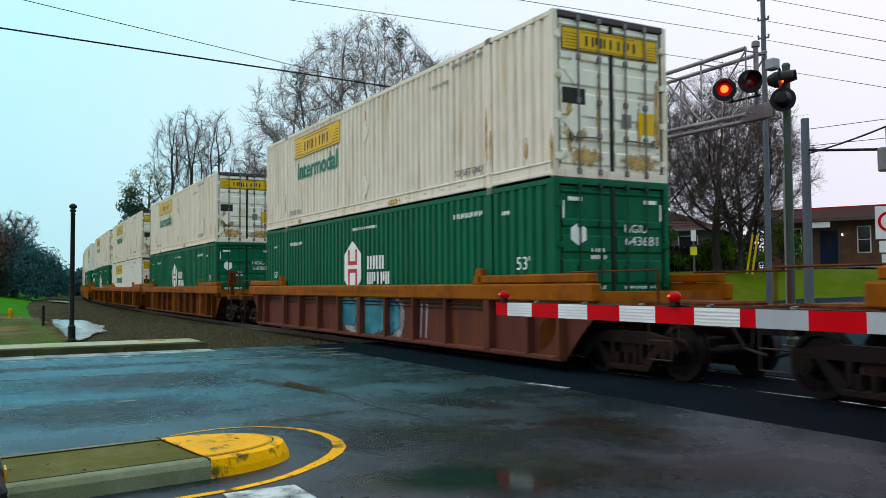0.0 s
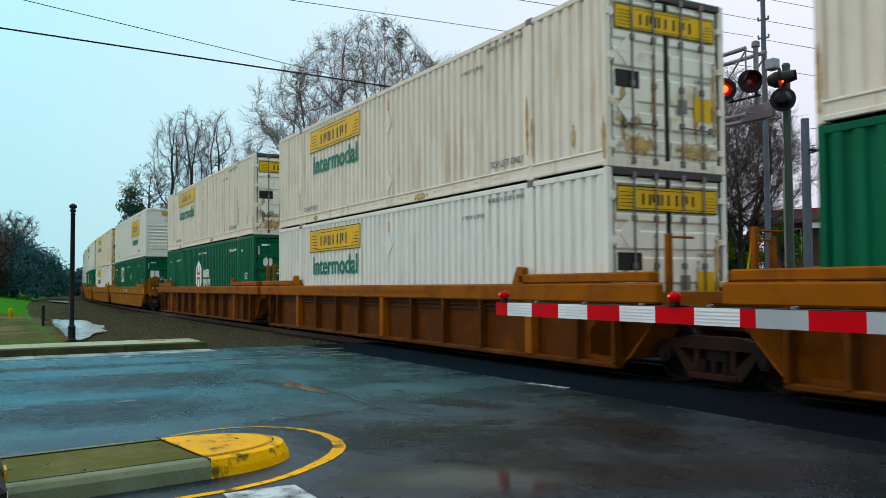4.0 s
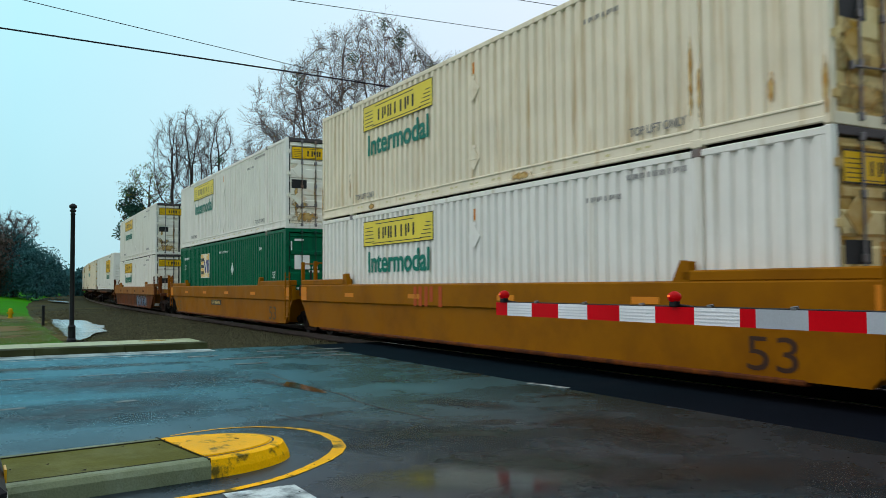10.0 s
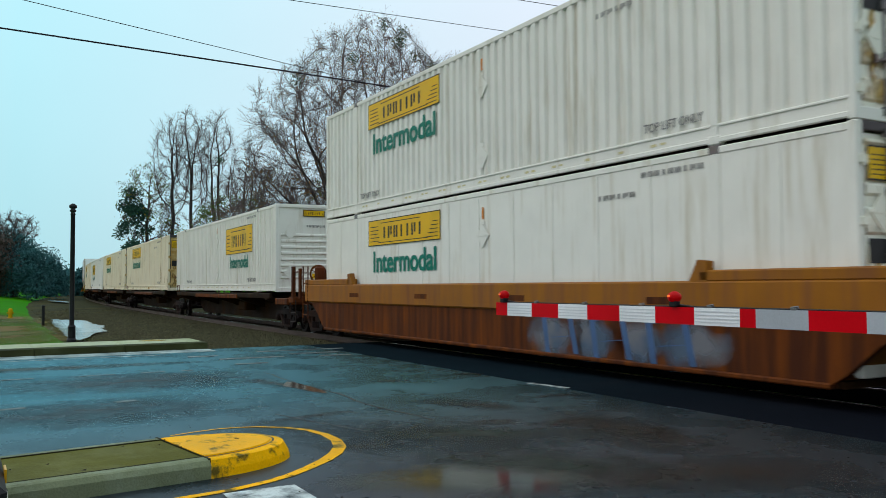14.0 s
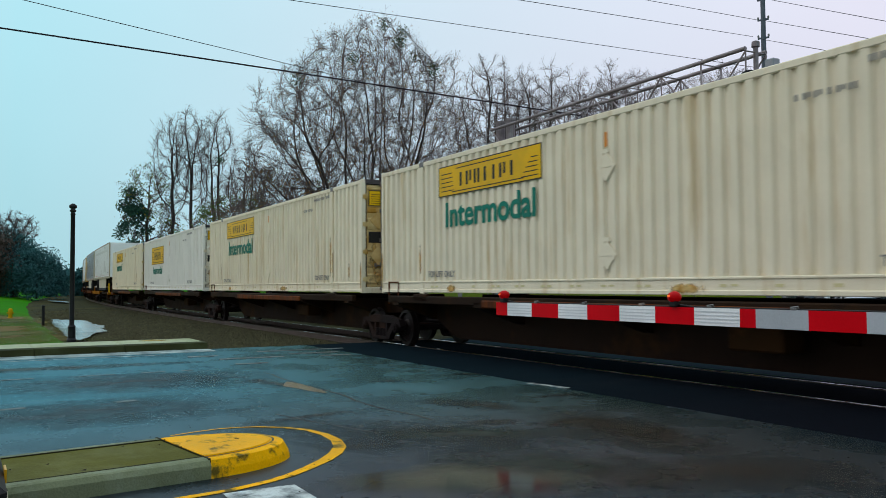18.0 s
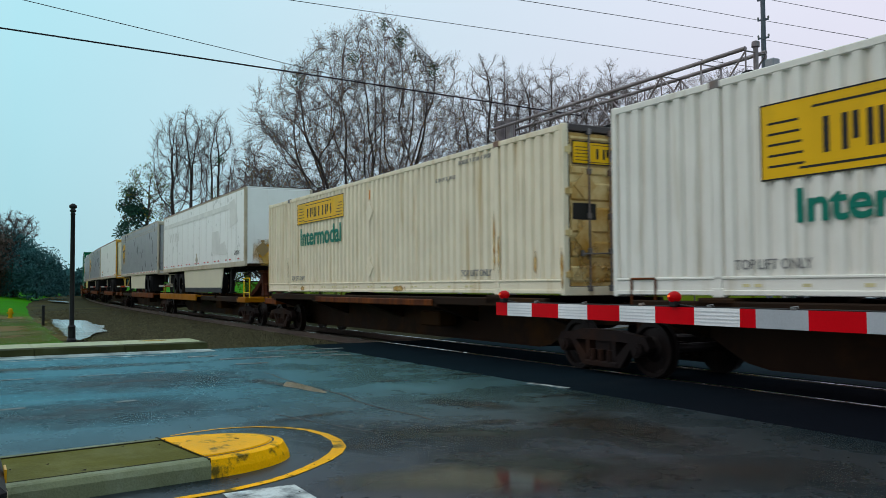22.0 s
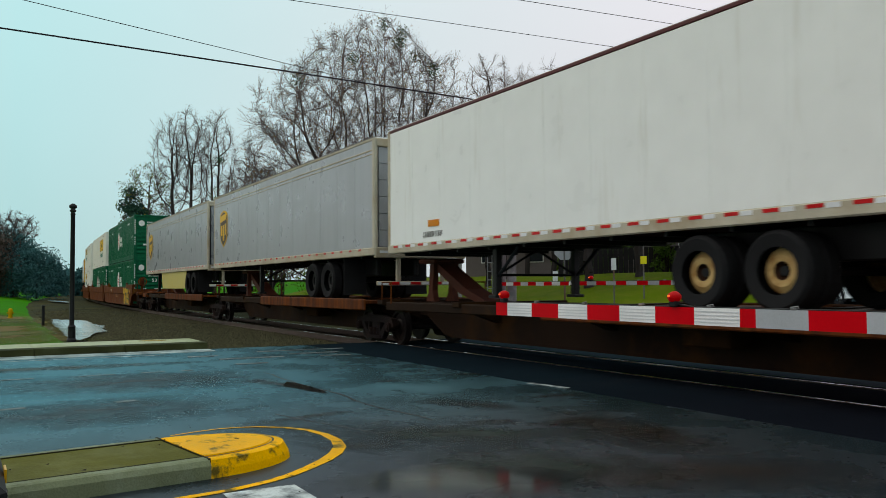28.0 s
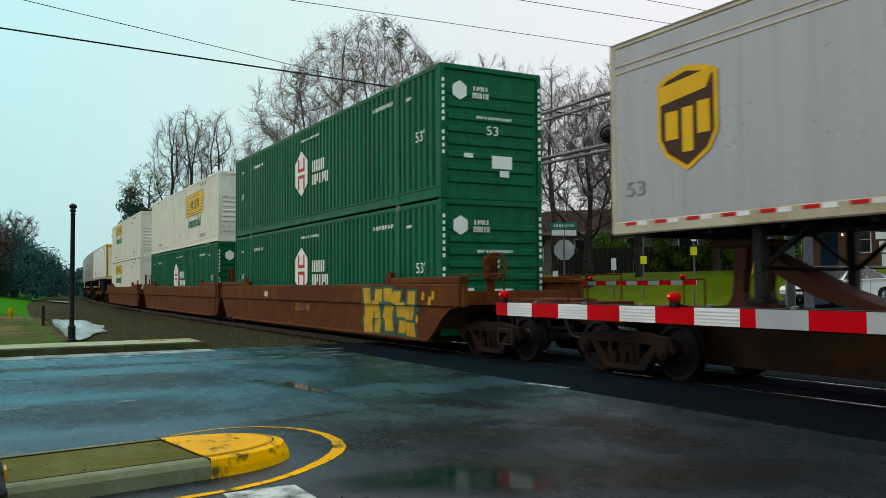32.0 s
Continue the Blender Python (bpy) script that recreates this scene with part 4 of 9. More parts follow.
# ---- crossing gates and signals ----
def lamp_unit(parent, at, lit):
    """A flashing-light head facing its -y side: backboard, hood and lens."""
    u = part("signal_head", Geo().lathe([(0.0, 0.0), (0.25, 0.0), (0.255, 0.012), (0.17, 0.014), (0.17, 0.10), (0.10, 0.24), (0.0, 0.25)], (0, 0, 0), "y", 26), BLACK, parent,
             "round black signal head, " + ("lit red" if lit else "unlit"), at=at @ Matrix.Scale(1.08, 4))
    part("lens", Geo().lathe([(0.0, -0.045), (0.07, -0.038), (0.12, -0.02), (0.15, -0.004)], (0, 0, 0), "y", 20), LAMP_R if lit else LAMP_DIM, u, "red lens", smooth=True)
    if lit:
        part("glow", Geo().lathe([(0.0, -0.062), (0.05, -0.056), (0.085, -0.044)], (0, 0, 0), "y", 14), LAMP_HOT, u, "bright lamp core")
    g, n = Geo(), 14
    for y in (-0.002, -0.30):
        for k in range(n + 1):
            w = math.radians(-20 + 220 * k / n)
            r = 0.165
            g.v.append((r * math.cos(w), y if k not in (0, n) else y * 0.45, r * math.sin(w)))
    g.f = [(k, k + 1, n + 2 + k, n + 1 + k) for k in range(n)]
    part("hood", g, BLACK, u)
    return u


def gate(at, base, edges, end, label, lamps, hgt=0.085, tall=3.5):
    """A gate with its lowered arm lying along x, striped from edges; the mast stands at base."""
    a = thing("crossing_gate", label, "crossing gate", at=at, group="crossing gates")
    z = -at.translation.z
    part("mast", Geo().tube((base, 0.05, z), (base, 0.05, z + tall), 0.065, n=12), STEELG, a)
    part("drive_box", Geo().box(base - 0.35, base + 0.25, -0.25, 0.35, z + 0.75, z + 1.5, 0.04) if tall > 3 else Geo().box(base - 0.09, base + 0.09, -0.02, 0.25, z + 1.2, z + 1.55, 0.02), STEELG if tall > 3 else POLEG, a)
    part("foot", Geo().box(base - 0.2, base + 0.2, -0.15, 0.25, z - 0.02, z + 0.10, 0.02), STEELG, a)
    red = True
    arm = part("arm", Geo().box(edges[0], end, -0.012, 0.03, -hgt + 0.006, hgt - 0.006), mat("arm_aluminium", (0.50, 0.51, 0.52), 0.4, 0.4), a, "striped gate arm")
    for k in range(len(edges) - 1):
        x0, x1 = edges[k], edges[k + 1]
        tone = SIGNR if red else SIGNW
        if x0 > edges[0] + 4.2 and not red:
            tone = mat("plain_arm_grey", (0.40, 0.42, 0.45), 0.45, 0.2)
        part("stripe", Geo().box(x0, x1, -0.018, -0.011, -hgt, hgt), tone, arm)
        if tone is SIGNW:
            # ridges in a greyer white, their shadow put into the colour
            for q in (-0.05, -0.017, 0.017, 0.05):
                part("stripe_ridge", Geo().box(x0 + 0.004, x1 - 0.004, -0.022, -0.017, q - 0.005, q + 0.005), mat("ridge_shadow_white", (0.60, 0.61, 0.63), 0.5), arm)
        red = not red
    for x in np.arange(edges[0] + 0.9, end, 0.95):
        part("clip", Geo().box(x - 0.03, x + 0.03, -0.02, 0.03, hgt - 0.004, hgt + 0.02, 0.004).tube((x - 0.04, 0, hgt + 0.02), (x + 0.04, 0, hgt + 0.03), 0.008, n=5), GALV, arm)
    part("lamp_cable", Geo().tube((edges[0] + 0.2, 0.01, hgt + 0.006), (end, 0.01, hgt + 0.006), 0.007, n=5), BLACK, arm)
    for x in lamps:
        l = part("gate_lamp", Geo().lathe([(0.0, -0.070), (0.042, -0.058), (0.058, -0.02), (0.060, 0.02), (0.042, 0.058), (0.0, 0.070)], (x, -0.02, hgt + 0.10), "y", 16), LAMP_GATE, a, "round red gate lamp", smooth=True)
        part("lamp_foot", Geo().box(x - 0.045, x + 0.045, -0.06, 0.02, hgt, hgt + 0.06, 0.01).tube((x + 0.05, 0, hgt + 0.02), (x + 0.25, 0, hgt + 0.004), 0.012, n=6), BLACK, l)
        # the lens highlight, drawn as a small glowing sliver
        part("lamp_glint", Geo().box(x - 0.022, x + 0.018, -0.099, -0.094, hgt + 0.108, hgt + 0.116), LAMP_HOT, l, "bright glint", at=pose(0, 0, 0))
    return a


def build_signals():
    near = [-9.57, -9.30, -8.75, -8.2, -7.65, -7.10, -6.55, -6.01, -5.45, -5.27, -4.72, -4.19, -3.64, -3.09, -2.54, -1.99, -1.44, -0.89]
    gate(pose(0, 6.2, 1.105), 0.2, near, -0.4, "lowered red and white crossing gate with red lamps", (-9.37, -6.27))
    far = [-23.3 + 0.41 * k for k in range(22)]
    gate(pose(0, 15.2, 1.45), -23.6, far, far[-1], "lowered red and white gate beyond the track", (-15.1, -18.6), 0.055, 1.6)

    # the cantilever over the street
    Y = 16.1
    c = thing("signal_cantilever", "grey steel truss cantilever over the street, carrying signal heads", "signal gantry")
    for dx, dy in ((0, 0), (0.62, 0.0)):
        part("mast", Geo().tube((-24.55 + dx, Y + dy, -0.1), (-24.55 + dx, Y + dy, 7.05), 0.16, n=14).tube((-24.55 + dx, Y + dy, 7.05), (-24.55 + dx, Y + dy, 7.12), 0.19, n=14), PINKST, c)
    part("ladder", [g := Geo()] and [g.tube((a, Y - 0.2, 0.5), (a, Y - 0.2, 7.0), 0.02, n=6) for a in (-25.15, -24.85)] and [g.tube((-25.15, Y - 0.2, z), (-24.85, Y - 0.2, z), 0.014, n=5) for z in np.arange(0.7, 7.0, 0.3)] and g, STEELG, c)
    x0, x1 = -24.6, -13.55
    for dy in (-0.35, 0.35):
        part("top_chord", Geo().tube((x0, Y + dy, 6.80), (x1, Y + dy, 6.92), 0.05, n=10), PINKST, c)
        part("bottom_chord", Geo().tube((x0, Y + dy, 5.42), (x1, Y + dy, 5.36), 0.055, n=10), PINKST, c)
        n = 8
        for k in range(n):
            a, b = x0 + (x1 - x0) * k / n, x0 + (x1 - x0) * (k + 1) / n
            part("brace", Geo().tube((a, Y + dy, 5.4), (b, Y + dy, 6.86), 0.022, n=6) if k % 2 else Geo().tube((a, Y + dy, 6.84), (b, Y + dy, 5.4), 0.022, n=6), PINKST, c)
            part("strut", Geo().tube((b, Y + dy, 5.4), (b, Y + dy, 6.86), 0.02, n=6), PINKST, c)
    for k in range(9):
        a = x0 + (x1 - x0) * k / 8
        for z in (6.86, 5.4):
            part("tie_bar", Geo().tube((a, Y - 0.35, z), (a, Y + 0.35, z), 0.018, n=5), PINKST, c)
    part("end_post", Geo().tube((x1, Y, 5.3), (x1, Y, 7.0), 0.06, n=10).lathe([(0.0, 7.16), (0.09, 7.12), (0.10, 7.0), (0.06, 6.98)], (x1, Y, 0), "z", 10), PINKST, c)
    part("end_plate", Geo().box(x1 - 0.45, x1 + 0.5, Y - 0.05, Y + 0.05, 5.25, 5.62, 0.02), PINKST, c)
    part("junction_box", Geo().box(-13.22, -12.96, Y - 0.12, Y + 0.12, 6.34, 6.60, 0.03), STEELG, c, "pale grey junction box")
    for x, y, z, rz, lit in ((-14.02, 15.55, 6.02, 40, True), (-13.30, 15.6, 6.07, 55, False), (-12.72, 15.9, 6.02, 118, True), (-12.66, 15.9, 5.55, 215, False),
                             (-24.66, 15.55, 2.74, 50, True), (-23.9, 15.6, 2.80, 75, False), (-23.0, 15.65, 2.78, 120, True), (-21.9, 15.7, 2.78, 220, False), (-18.33, 15.7, 5.66, 215, False)):
        lamp_unit(c, pose(x, y, z, 0, 0, rz), lit)
    part("head_arm", Geo().tube((-14.1, Y - 0.3, 5.75), (-13.2, Y - 0.3, 5.75), 0.03, n=6).tube((-14.0, Y - 0.3, 5.75), (-14.0, 15.7, 6.0), 0.03, n=6).tube((-13.3, Y - 0.3, 5.75), (-13.3, 15.75, 6.0), 0.03, n=6), BLACK, c)
    part("head_arm", Geo().tube((-24.6, Y - 0.25, 2.76), (-21.9, 15.85, 2.76), 0.03, n=6), STEELG, c)
    part("crossbuck_board", Geo().box(-0.6, 0.6, -0.012, 0.012, -0.1, 0.1), FENCE, c, at=pose(-23.0, Y - 0.25, 4.55, 0, 45, 80) @ Matrix.Scale(0.8, 4))
    part("crossbuck_board", Geo().box(-0.6, 0.6, -0.012, 0.012, -0.1, 0.1), FENCE, c, at=pose(-23.0, Y - 0.22, 4.55, 0, -45, 80) @ Matrix.Scale(0.8, 4))


build_signals()
# ---- poles, wires, signs ----
def cable(points, r, name="overhead_wire", sag=0.25, label="thin black overhead wire"):
    q = []
    for a, b in zip(points, points[1:]):
        a, b = Vector(a), Vector(b)
        k = 14
        q += [a.lerp(b, i / k) - Vector((0, 0, sag * 4 * (i / k) * (1 - i / k))) for i in range(0 if not q else 1, k + 1)]
    g, n = Geo(), 5
    d = (q[-1] - q[0]).normalized()
    s = d.cross(Vector((0, 0, 1))).normalized()
    t = s.cross(d)
    g.v = [tuple(c + r * (math.cos(6.2832 * k / n) * s + math.sin(6.2832 * k / n) * t)) for c in q for k in range(n)]
    g.f = [(i * n + k, i * n + (k + 1) % n, (i + 1) * n + (k + 1) % n, (i + 1) * n + k) for i in range(len(q) - 1) for k in range(n)]
    solid(name, g, WIRE, label, "wire", group="overhead wires")


def pole(name, label, at, h, r0, r1, material, arms=()):
    p = thing(name, label, "pole", at=at, group="poles beyond the track")
    part("shaft", Geo().tube((0, 0, -0.3), (0, 0, h), r0, r1, n=14), material, p)
    for z, w, rz in arms:
        a = part("crossarm", Geo().box(-w, w, -0.025, 0.025, -0.025, 0.025, 0.006), material, p, at=pose(0, 0, z, 0, 0, rz))
        for x in (-w * 0.9, w * 0.9):
            part("insulator", Geo().lathe([(0.015, 0.02), (0.035, 0.04), (0.02, 0.06), (0.035, 0.08), (0.012, 0.11)], (x, 0, 0), "z", 8), GREYINK, a)
    return p


def sign_post(at, h):
    s = thing("road_sign", "", "sign", at=at, group="road signs")
    part("stake", Geo().box(-0.03, 0.03, -0.012, 0.012, -0.2, h), GALV, s)
    return s


def build_far_street():
    pole("utility_pole", "tall blue-grey utility pole with insulators", pose(-17.62, 21.3, 0.05), 12.0, 0.10, 0.065, POLEW, ((8.95, 0.17, 25), (9.52, 0.17, 25), (10.15, 0.17, 25)))
    mast = pole("signal_mast", "green-grey steel mast beside the crossing", pose(-12.80, 16.2, 0), 6.4, 0.09, 0.085, POLEG)
    part("base_plate", Geo().box(-0.2, 0.2, -0.2, 0.2, -0.02, 0.03, 0.008).lathe([(0.15, 0.02), (0.15, 0.16), (0.095, 0.22)], (0, 0, 0), "z", 14), POLEG, mast)
    part("cap", Geo().lathe([(0.0, 6.46), (0.07, 6.44), (0.095, 6.40), (0.095, 6.36)], (0, 0, 0), "z", 14), POLEG, mast)
    pole("timber_pole", "weathered grey timber pole", pose(-19.8, 26.0, 0.1), 7.2, 0.17, 0.14, POLEW, ((6.1, 0.3, 60),))
    pole("thin_pole", "thin dark pole beside the timber pole", pose(-21.2, 26.6, 0.1), 5.6, 0.06, 0.06, GREYINK)
    pole("thin_pole", "thin dark timber pole among the trees", pose(-31.0, 18.2, 0.1), 6.6, 0.10, 0.08, GREYINK)
    # wires over the street
    def run(a, b, before, after, r, label="thin black overhead wire"):
        a, b = Vector(a), Vector(b)
        cable([a - (b - a) * before, b + (b - a) * after], r, sag=0.0, label=label)
    run((-26.48, 1.18, 9.62), (-29.84, 13.64, 9.29), 0.8, 0.55, 0.012)
    run((-26.82, 0.63, 8.82), (-24.21, 17.67, 7.63), 0.6, 0.10, 0.026, "thick black overhead cable")
    run((-18.03, 6.16, 7.87), (-17.69, 21.07, 8.06), 0.8, 0.0, 0.008)
    run((-16.3, 11.27, 8.17), (-17.72, 20.93, 9.02), 1.2, 0.0, 0.008)
    run((-17.08, 15.92, 9.17), (-17.63, 21.05, 9.53), 2.0, 0.0, 0.008)
    for p0, p1 in (((-17.55, 21.2, 9.52), (-12.09, 18.86, 7.13)), ((-17.57, 21.21, 8.93), (-12.11, 18.87, 6.67)), ((-17.4, 21.42, 10.15), (-12.07, 18.86, 7.61)), ((-17.85, 22.83, 8.17), (-13.35, 20.77, 6.5))):
        run(p0, p1, 0.0, 0.35, 0.008)
    cable([(-19.7, 26.0, 6.15), (-10.0, 30.6, 5.6)], 0.05, sag=0.12, label="thick black span cable")
    cable([(-19.7, 26.0, 6.3), (4.0, 44.0, 8.6)], 0.012, sag=0.3)
    cable([(-30.0, 50.0, 6.5), (10.0, 60.0, 6.9)], 0.015, sag=0.3)
    cable([(-19.7, 26.0, 6.9), (4.0, 41.0, 9.4)], 0.012, sag=0.3)
    t = thing("traffic_light", "grey traffic signal seen from behind, hung on a span cable", "traffic light", at=pose(-14.75, 22.9, 4.95, 0, 0, 60))
    part("case", Geo().box(-0.24, 0.24, -0.12, 0.12, -0.35, 0.35, 0.05), GREYINK, t)
    part("hanger", Geo().tube((0, 0, 0.3), (0, 0, 0.95), 0.025, n=6), GREYINK, t)
    cable([(-20.0, 26.2, 6.05), (-14.75, 22.9, 5.9), (-6.0, 18.0, 6.2)], 0.03, sag=0.05, label="span cable of the traffic signal")

    s = sign_post(pose(-13.35, 20.75, 0, 0, 0, 34), 3.5)
    s["label"] = "white square sign with a red ring, over two small plates"
    part("plate", Geo().box(-0.33, 0.33, -0.02, -0.012, 2.55, 3.4, 0.004), SIGNW, s)
    g = Geo().lathe([(0.20, -0.002), (0.27, -0.002), (0.27, 0.0), (0.20, 0.0)], (0, -0.022, 3.0), "y", 26)
    part("ring", g, SIGNR, s)
    part("small_plate", Geo().box(-0.25, 0.25, -0.02, -0.012, 2.2, 2.5), SIGNW, s)
    part("small_plate", Geo().box(-0.2, 0.2, -0.02, -0.012, 1.85, 2.16), SIGNW, s)
    s = sign_post(pose(-24.0, 18.4, -0.1, 0, 0, 52), 3.5)
    s["label"] = "green street name sign above the back of a stop sign"
    part("name_blade", Geo().box(-0.46, 0.46, -0.012, 0.012, 3.5, 3.72, 0.004), SIGNG, s)
    part("name_lettering", bars(-0.36, 0.36, 3.56, 3.66, 8, 0.25, 3), PALEINK, s, at=Matrix.Translation((0, -0.013, 0)))
    part("cross_blade", Geo().box(-0.46, 0.46, -0.012, 0.012, 3.26, 3.46, 0.004), SIGNW, s, at=pose(0, 0, 0, 0, 0, 20))
    part("octagon", Geo().prism([(0.38 * math.cos(math.pi / 8 + k * math.pi / 4), 2.75 + 0.38 * math.sin(math.pi / 8 + k * math.pi / 4)) for k in range(8)], "y", 0.014, 0.022), mat("sign_back", (0.42, 0.43, 0.45), 0.5, 0.4), s)
    part("small_plate", Geo().box(-0.42, -0.24, 0.014, 0.02, 1.6, 2.0), SIGNW, s)
    for x, y, top in ((-24.9, 25.65, 2.9), (-27.4, 25.25, 2.6)):
        z = ground_z(x, y)
        s = sign_post(pose(x, y, z, 0, 0, 48), top - z + 0.75)
        s["label"] = "small fluorescent yellow marker plate on a stake"
        part("plate", Geo().box(-0.13, 0.13, -0.02, -0.012, top - z - 0.32, top - z + 0.02), SIGNY, s)
        if x > -26:
            part("small_plate", Geo().box(-0.1, 0.1, -0.02, -0.012, top - z + 0.25, top - z + 0.70), SIGNW, s)
    z = ground_z(-26.6, 22.9)
    s = sign_post(pose(-26.6, 22.9, z, 0, 0, 48), 2.5 - z)
    s["label"] = "small white plate on a stake in the grass"
    part("plate", Geo().box(-0.10, 0.10, -0.02, -0.012, 2.0 - z, 2.48 - z), SIGNW, s)
    for dx in (0.0, 0.2):
        gd = thing("guy_guard", "yellow plastic guard on a pole's stay wire", "guy guard", at=pose(-28.45 + dx, 32.8 + dx * 0.7, ground_z(-28.4, 32.8) - 0.1, 0, 9, 30), group="guy guards")
        part("sleeve", Geo().tube((0, 0, 0), (0, 0, 2.05), 0.055, n=8), SAFETY, gd)
        part("stay", Geo().tube((0, 0, 1.95), (0, 0, 5.5), 0.01, n=5), WIRE, gd)


build_far_street()


# ---- buildings ----
def window(parent, x, y, z, w, h, nm="window"):
    p = part(nm, Geo().box(x - w / 2 - 0.06, x + w / 2 + 0.06, y - 0.05, y + 0.02, z - 0.06, z, 0.01).box(x - w / 2 - 0.06, x + w / 2 + 0.06, y - 0.05, y + 0.02, z + h, z + h + 0.06, 0.01).box(
        x - w / 2 - 0.06, x - w / 2, y - 0.05, y + 0.02, z, z + h).box(x + w / 2, x + w / 2 + 0.06, y - 0.05, y + 0.02, z, z + h).box(x - w / 2, x + w / 2, y - 0.03, y, z + h / 2 - 0.02, z + h / 2 + 0.02), TRIMW, parent)
    part("pane", Geo().box(x - w / 2, x + w / 2, y - 0.015, y - 0.005, z, z + h), GLASS, p)


def hip_house(at, w, d, h, rise, walls, label):
    """A single-storey house with a hipped roof; its front faces -y."""
    b = thing("house", label, "house", at=at)
    part("wall", Geo().box(-w / 2, w / 2, 0, d, -0.6, h), walls, b)
    o = 0.6
    x0, x1, y0, y1 = -w / 2 - o, w / 2 + o, -o, d + o
    r = (y1 - y0) / 2
    g = Geo().add([(x0, y0, h - 0.05), (x1, y0, h - 0.05), (x1, y1, h - 0.05), (x0, y1, h - 0.05), (x0 + r, (y0 + y1) / 2, h + rise), (x1 - r, (y0 + y1) / 2, h + rise)],
                  [(0, 1, 5, 4), (1, 2, 5), (2, 3, 4, 5), (3, 0, 4), (0, 3, 2, 1)])
    rf = part("roof", g, ROOFB, b)
    part("fascia", Geo().box(x0 - 0.02, x1 + 0.02, y0 - 0.03, y0, h - 0.16, h - 0.04).box(x1, x1 + 0.03, y0, y1, h - 0.16, h - 0.04).box(x0 - 0.03, x0, y0, y1, h - 0.16, h - 0.04), mat("dull_fascia", (0.24, 0.20, 0.20), 0.6), rf)
    n = 9
    for k in range(1, n):
        t = k / n
        part("shingle_course", Geo().prism([(x0 + r * t, 0), (x1 - r * t, 0), (x1 - r * t - 0.02, 0.03), (x0 + r * t + 0.02, 0.03)], "z", 0, 0.035), FASCIA, rf, at=Matrix.Translation((0, y0 + r * t - 0.02, h - 0.05 + (rise + 0.05) * t)))
    for x in np.arange(-w / 2 + 1.8, w / 2 - 1, 3.4):
        window(b, x, 0, 1.0, 1.1, 1.4)
    return b


def build_houses():
    b = hip_house(pose(-44.5, 35.6, 2.0, 0, 0, 35), 17.0, 9.0, 2.9, 1.9, WALLW, "grey single-storey house with a brown hipped roof behind trees")
    part("vent_pipe", Geo().tube((-5.5, 4.0, 3.0), (-5.5, 4.0, 5.9), 0.07, n=8), GREYINK, b)
    part("vent_pipe", Geo().tube((6.5, 4.0, 3.0), (6.5, 4.0, 5.6), 0.08, n=8), GREYINK, b)
    # brick office with a deep brown fascia
    o = thing("brick_office", "low brown-brick office with a deep brown mansard roof edge", "building", at=pose(-35.66, 42.72, 2.45, 0, 0, 26))
    part("wall", Geo().box(0, 15.0, 0, 10, -1.6, 2.75), BRICK, o)
    lo, hi = (-0.95, 15.95, -0.95, 10.95), (0.55, 14.45, 0.05, 9.95)
    ring = lambda e, z: [(e[0], e[2], z), (e[1], e[2], z), (e[1], e[3], z), (e[0], e[3], z)]
    rf = part("roof", Geo().add(ring(lo, 2.72) + ring(hi, 3.42), [(0, 1, 5, 4), (1, 2, 6, 5), (2, 3, 7, 6), (3, 0, 4, 7), (4, 5, 6, 7), (3, 2, 1, 0)]), ROOFB, o)
    part("fascia", Geo().box(-0.98, 15.98, -0.98, -0.93, 2.55, 2.76).box(-0.98, -0.93, -0.93, 10.93, 2.55, 2.76), FASCIA, rf)
    part("coping", Geo().box(0.53, 14.47, 0.0, 0.10, 3.40, 3.46).box(0.53, 0.63, 0.10, 9.9, 3.40, 3.46), SIGNR, rf, "thin dark red coping")
    for x in (1.82, 5.60, 8.6, 11.4):
        window(o, x, 0, 0.75, 0.62, 1.45)
    d = part("door", Geo().box(3.22, 4.20, -0.05, 0.04, -0.02, 2.06), BLUEDOOR, o, "dark blue entrance door")
    part("door_frame", Geo().box(3.12, 3.22, -0.07, 0.04, -0.02, 2.16).box(4.20, 4.30, -0.07, 0.04, -0.02, 2.16).box(3.22, 4.20, -0.07, 0.04, 2.06, 2.16), FASCIA, o)
    part("pane", Geo().box(3.50, 3.92, -0.062, -0.052, 0.95, 1.85), GLASS, d)
    part("doorstep", Geo().box(2.9, 4.5, -0.9, -0.02, -0.25, -0.04), CONCRETE, o)
    part("name_board", Geo().box(2.95, 3.95, -0.92, -0.87, 2.20, 2.52), SIGNW, o, "pale name board")
    part("wall_lamp", Geo().lathe([(0.0, -0.07), (0.035, -0.05), (0.035, 0.05), (0.0, 0.07)], (4.46, -0.12, 1.78), "z", 10), LAMP_W, o, "lit wall lamp")
    f = thing("board_fence", "dark weathered board fence along the top of the bank", "fence", kind="")
    p0, p1, n = Vector((-38.75, 29.45)), Vector((-31.91, 37.57)), 39
    turn = math.degrees(math.atan2(p1.y - p0.y, p1.x - p0.x))
    for k in range(n):
        p = p0.lerp(p1, k / (n - 1))
        part("board", lambda: Geo().box(-0.128, 0.128, -0.015, 0.015, 0, 1.75, 0.004), FENCE, f, at=pose(p.x, p.y, ground_z(p.x, p.y) - 0.25 + 0.02 * math.sin(k * 1.7), 0, 0, turn), key=("fboard",))
    for z in (0.4, 1.2):
        part("rail", Geo().tube((p0.x - 0.03, p0.y + 0.03, ground_z(*p0) + z), (p1.x - 0.03, p1.y + 0.03, ground_z(*p1) + z), 0.04, n=4), FENCE, f)
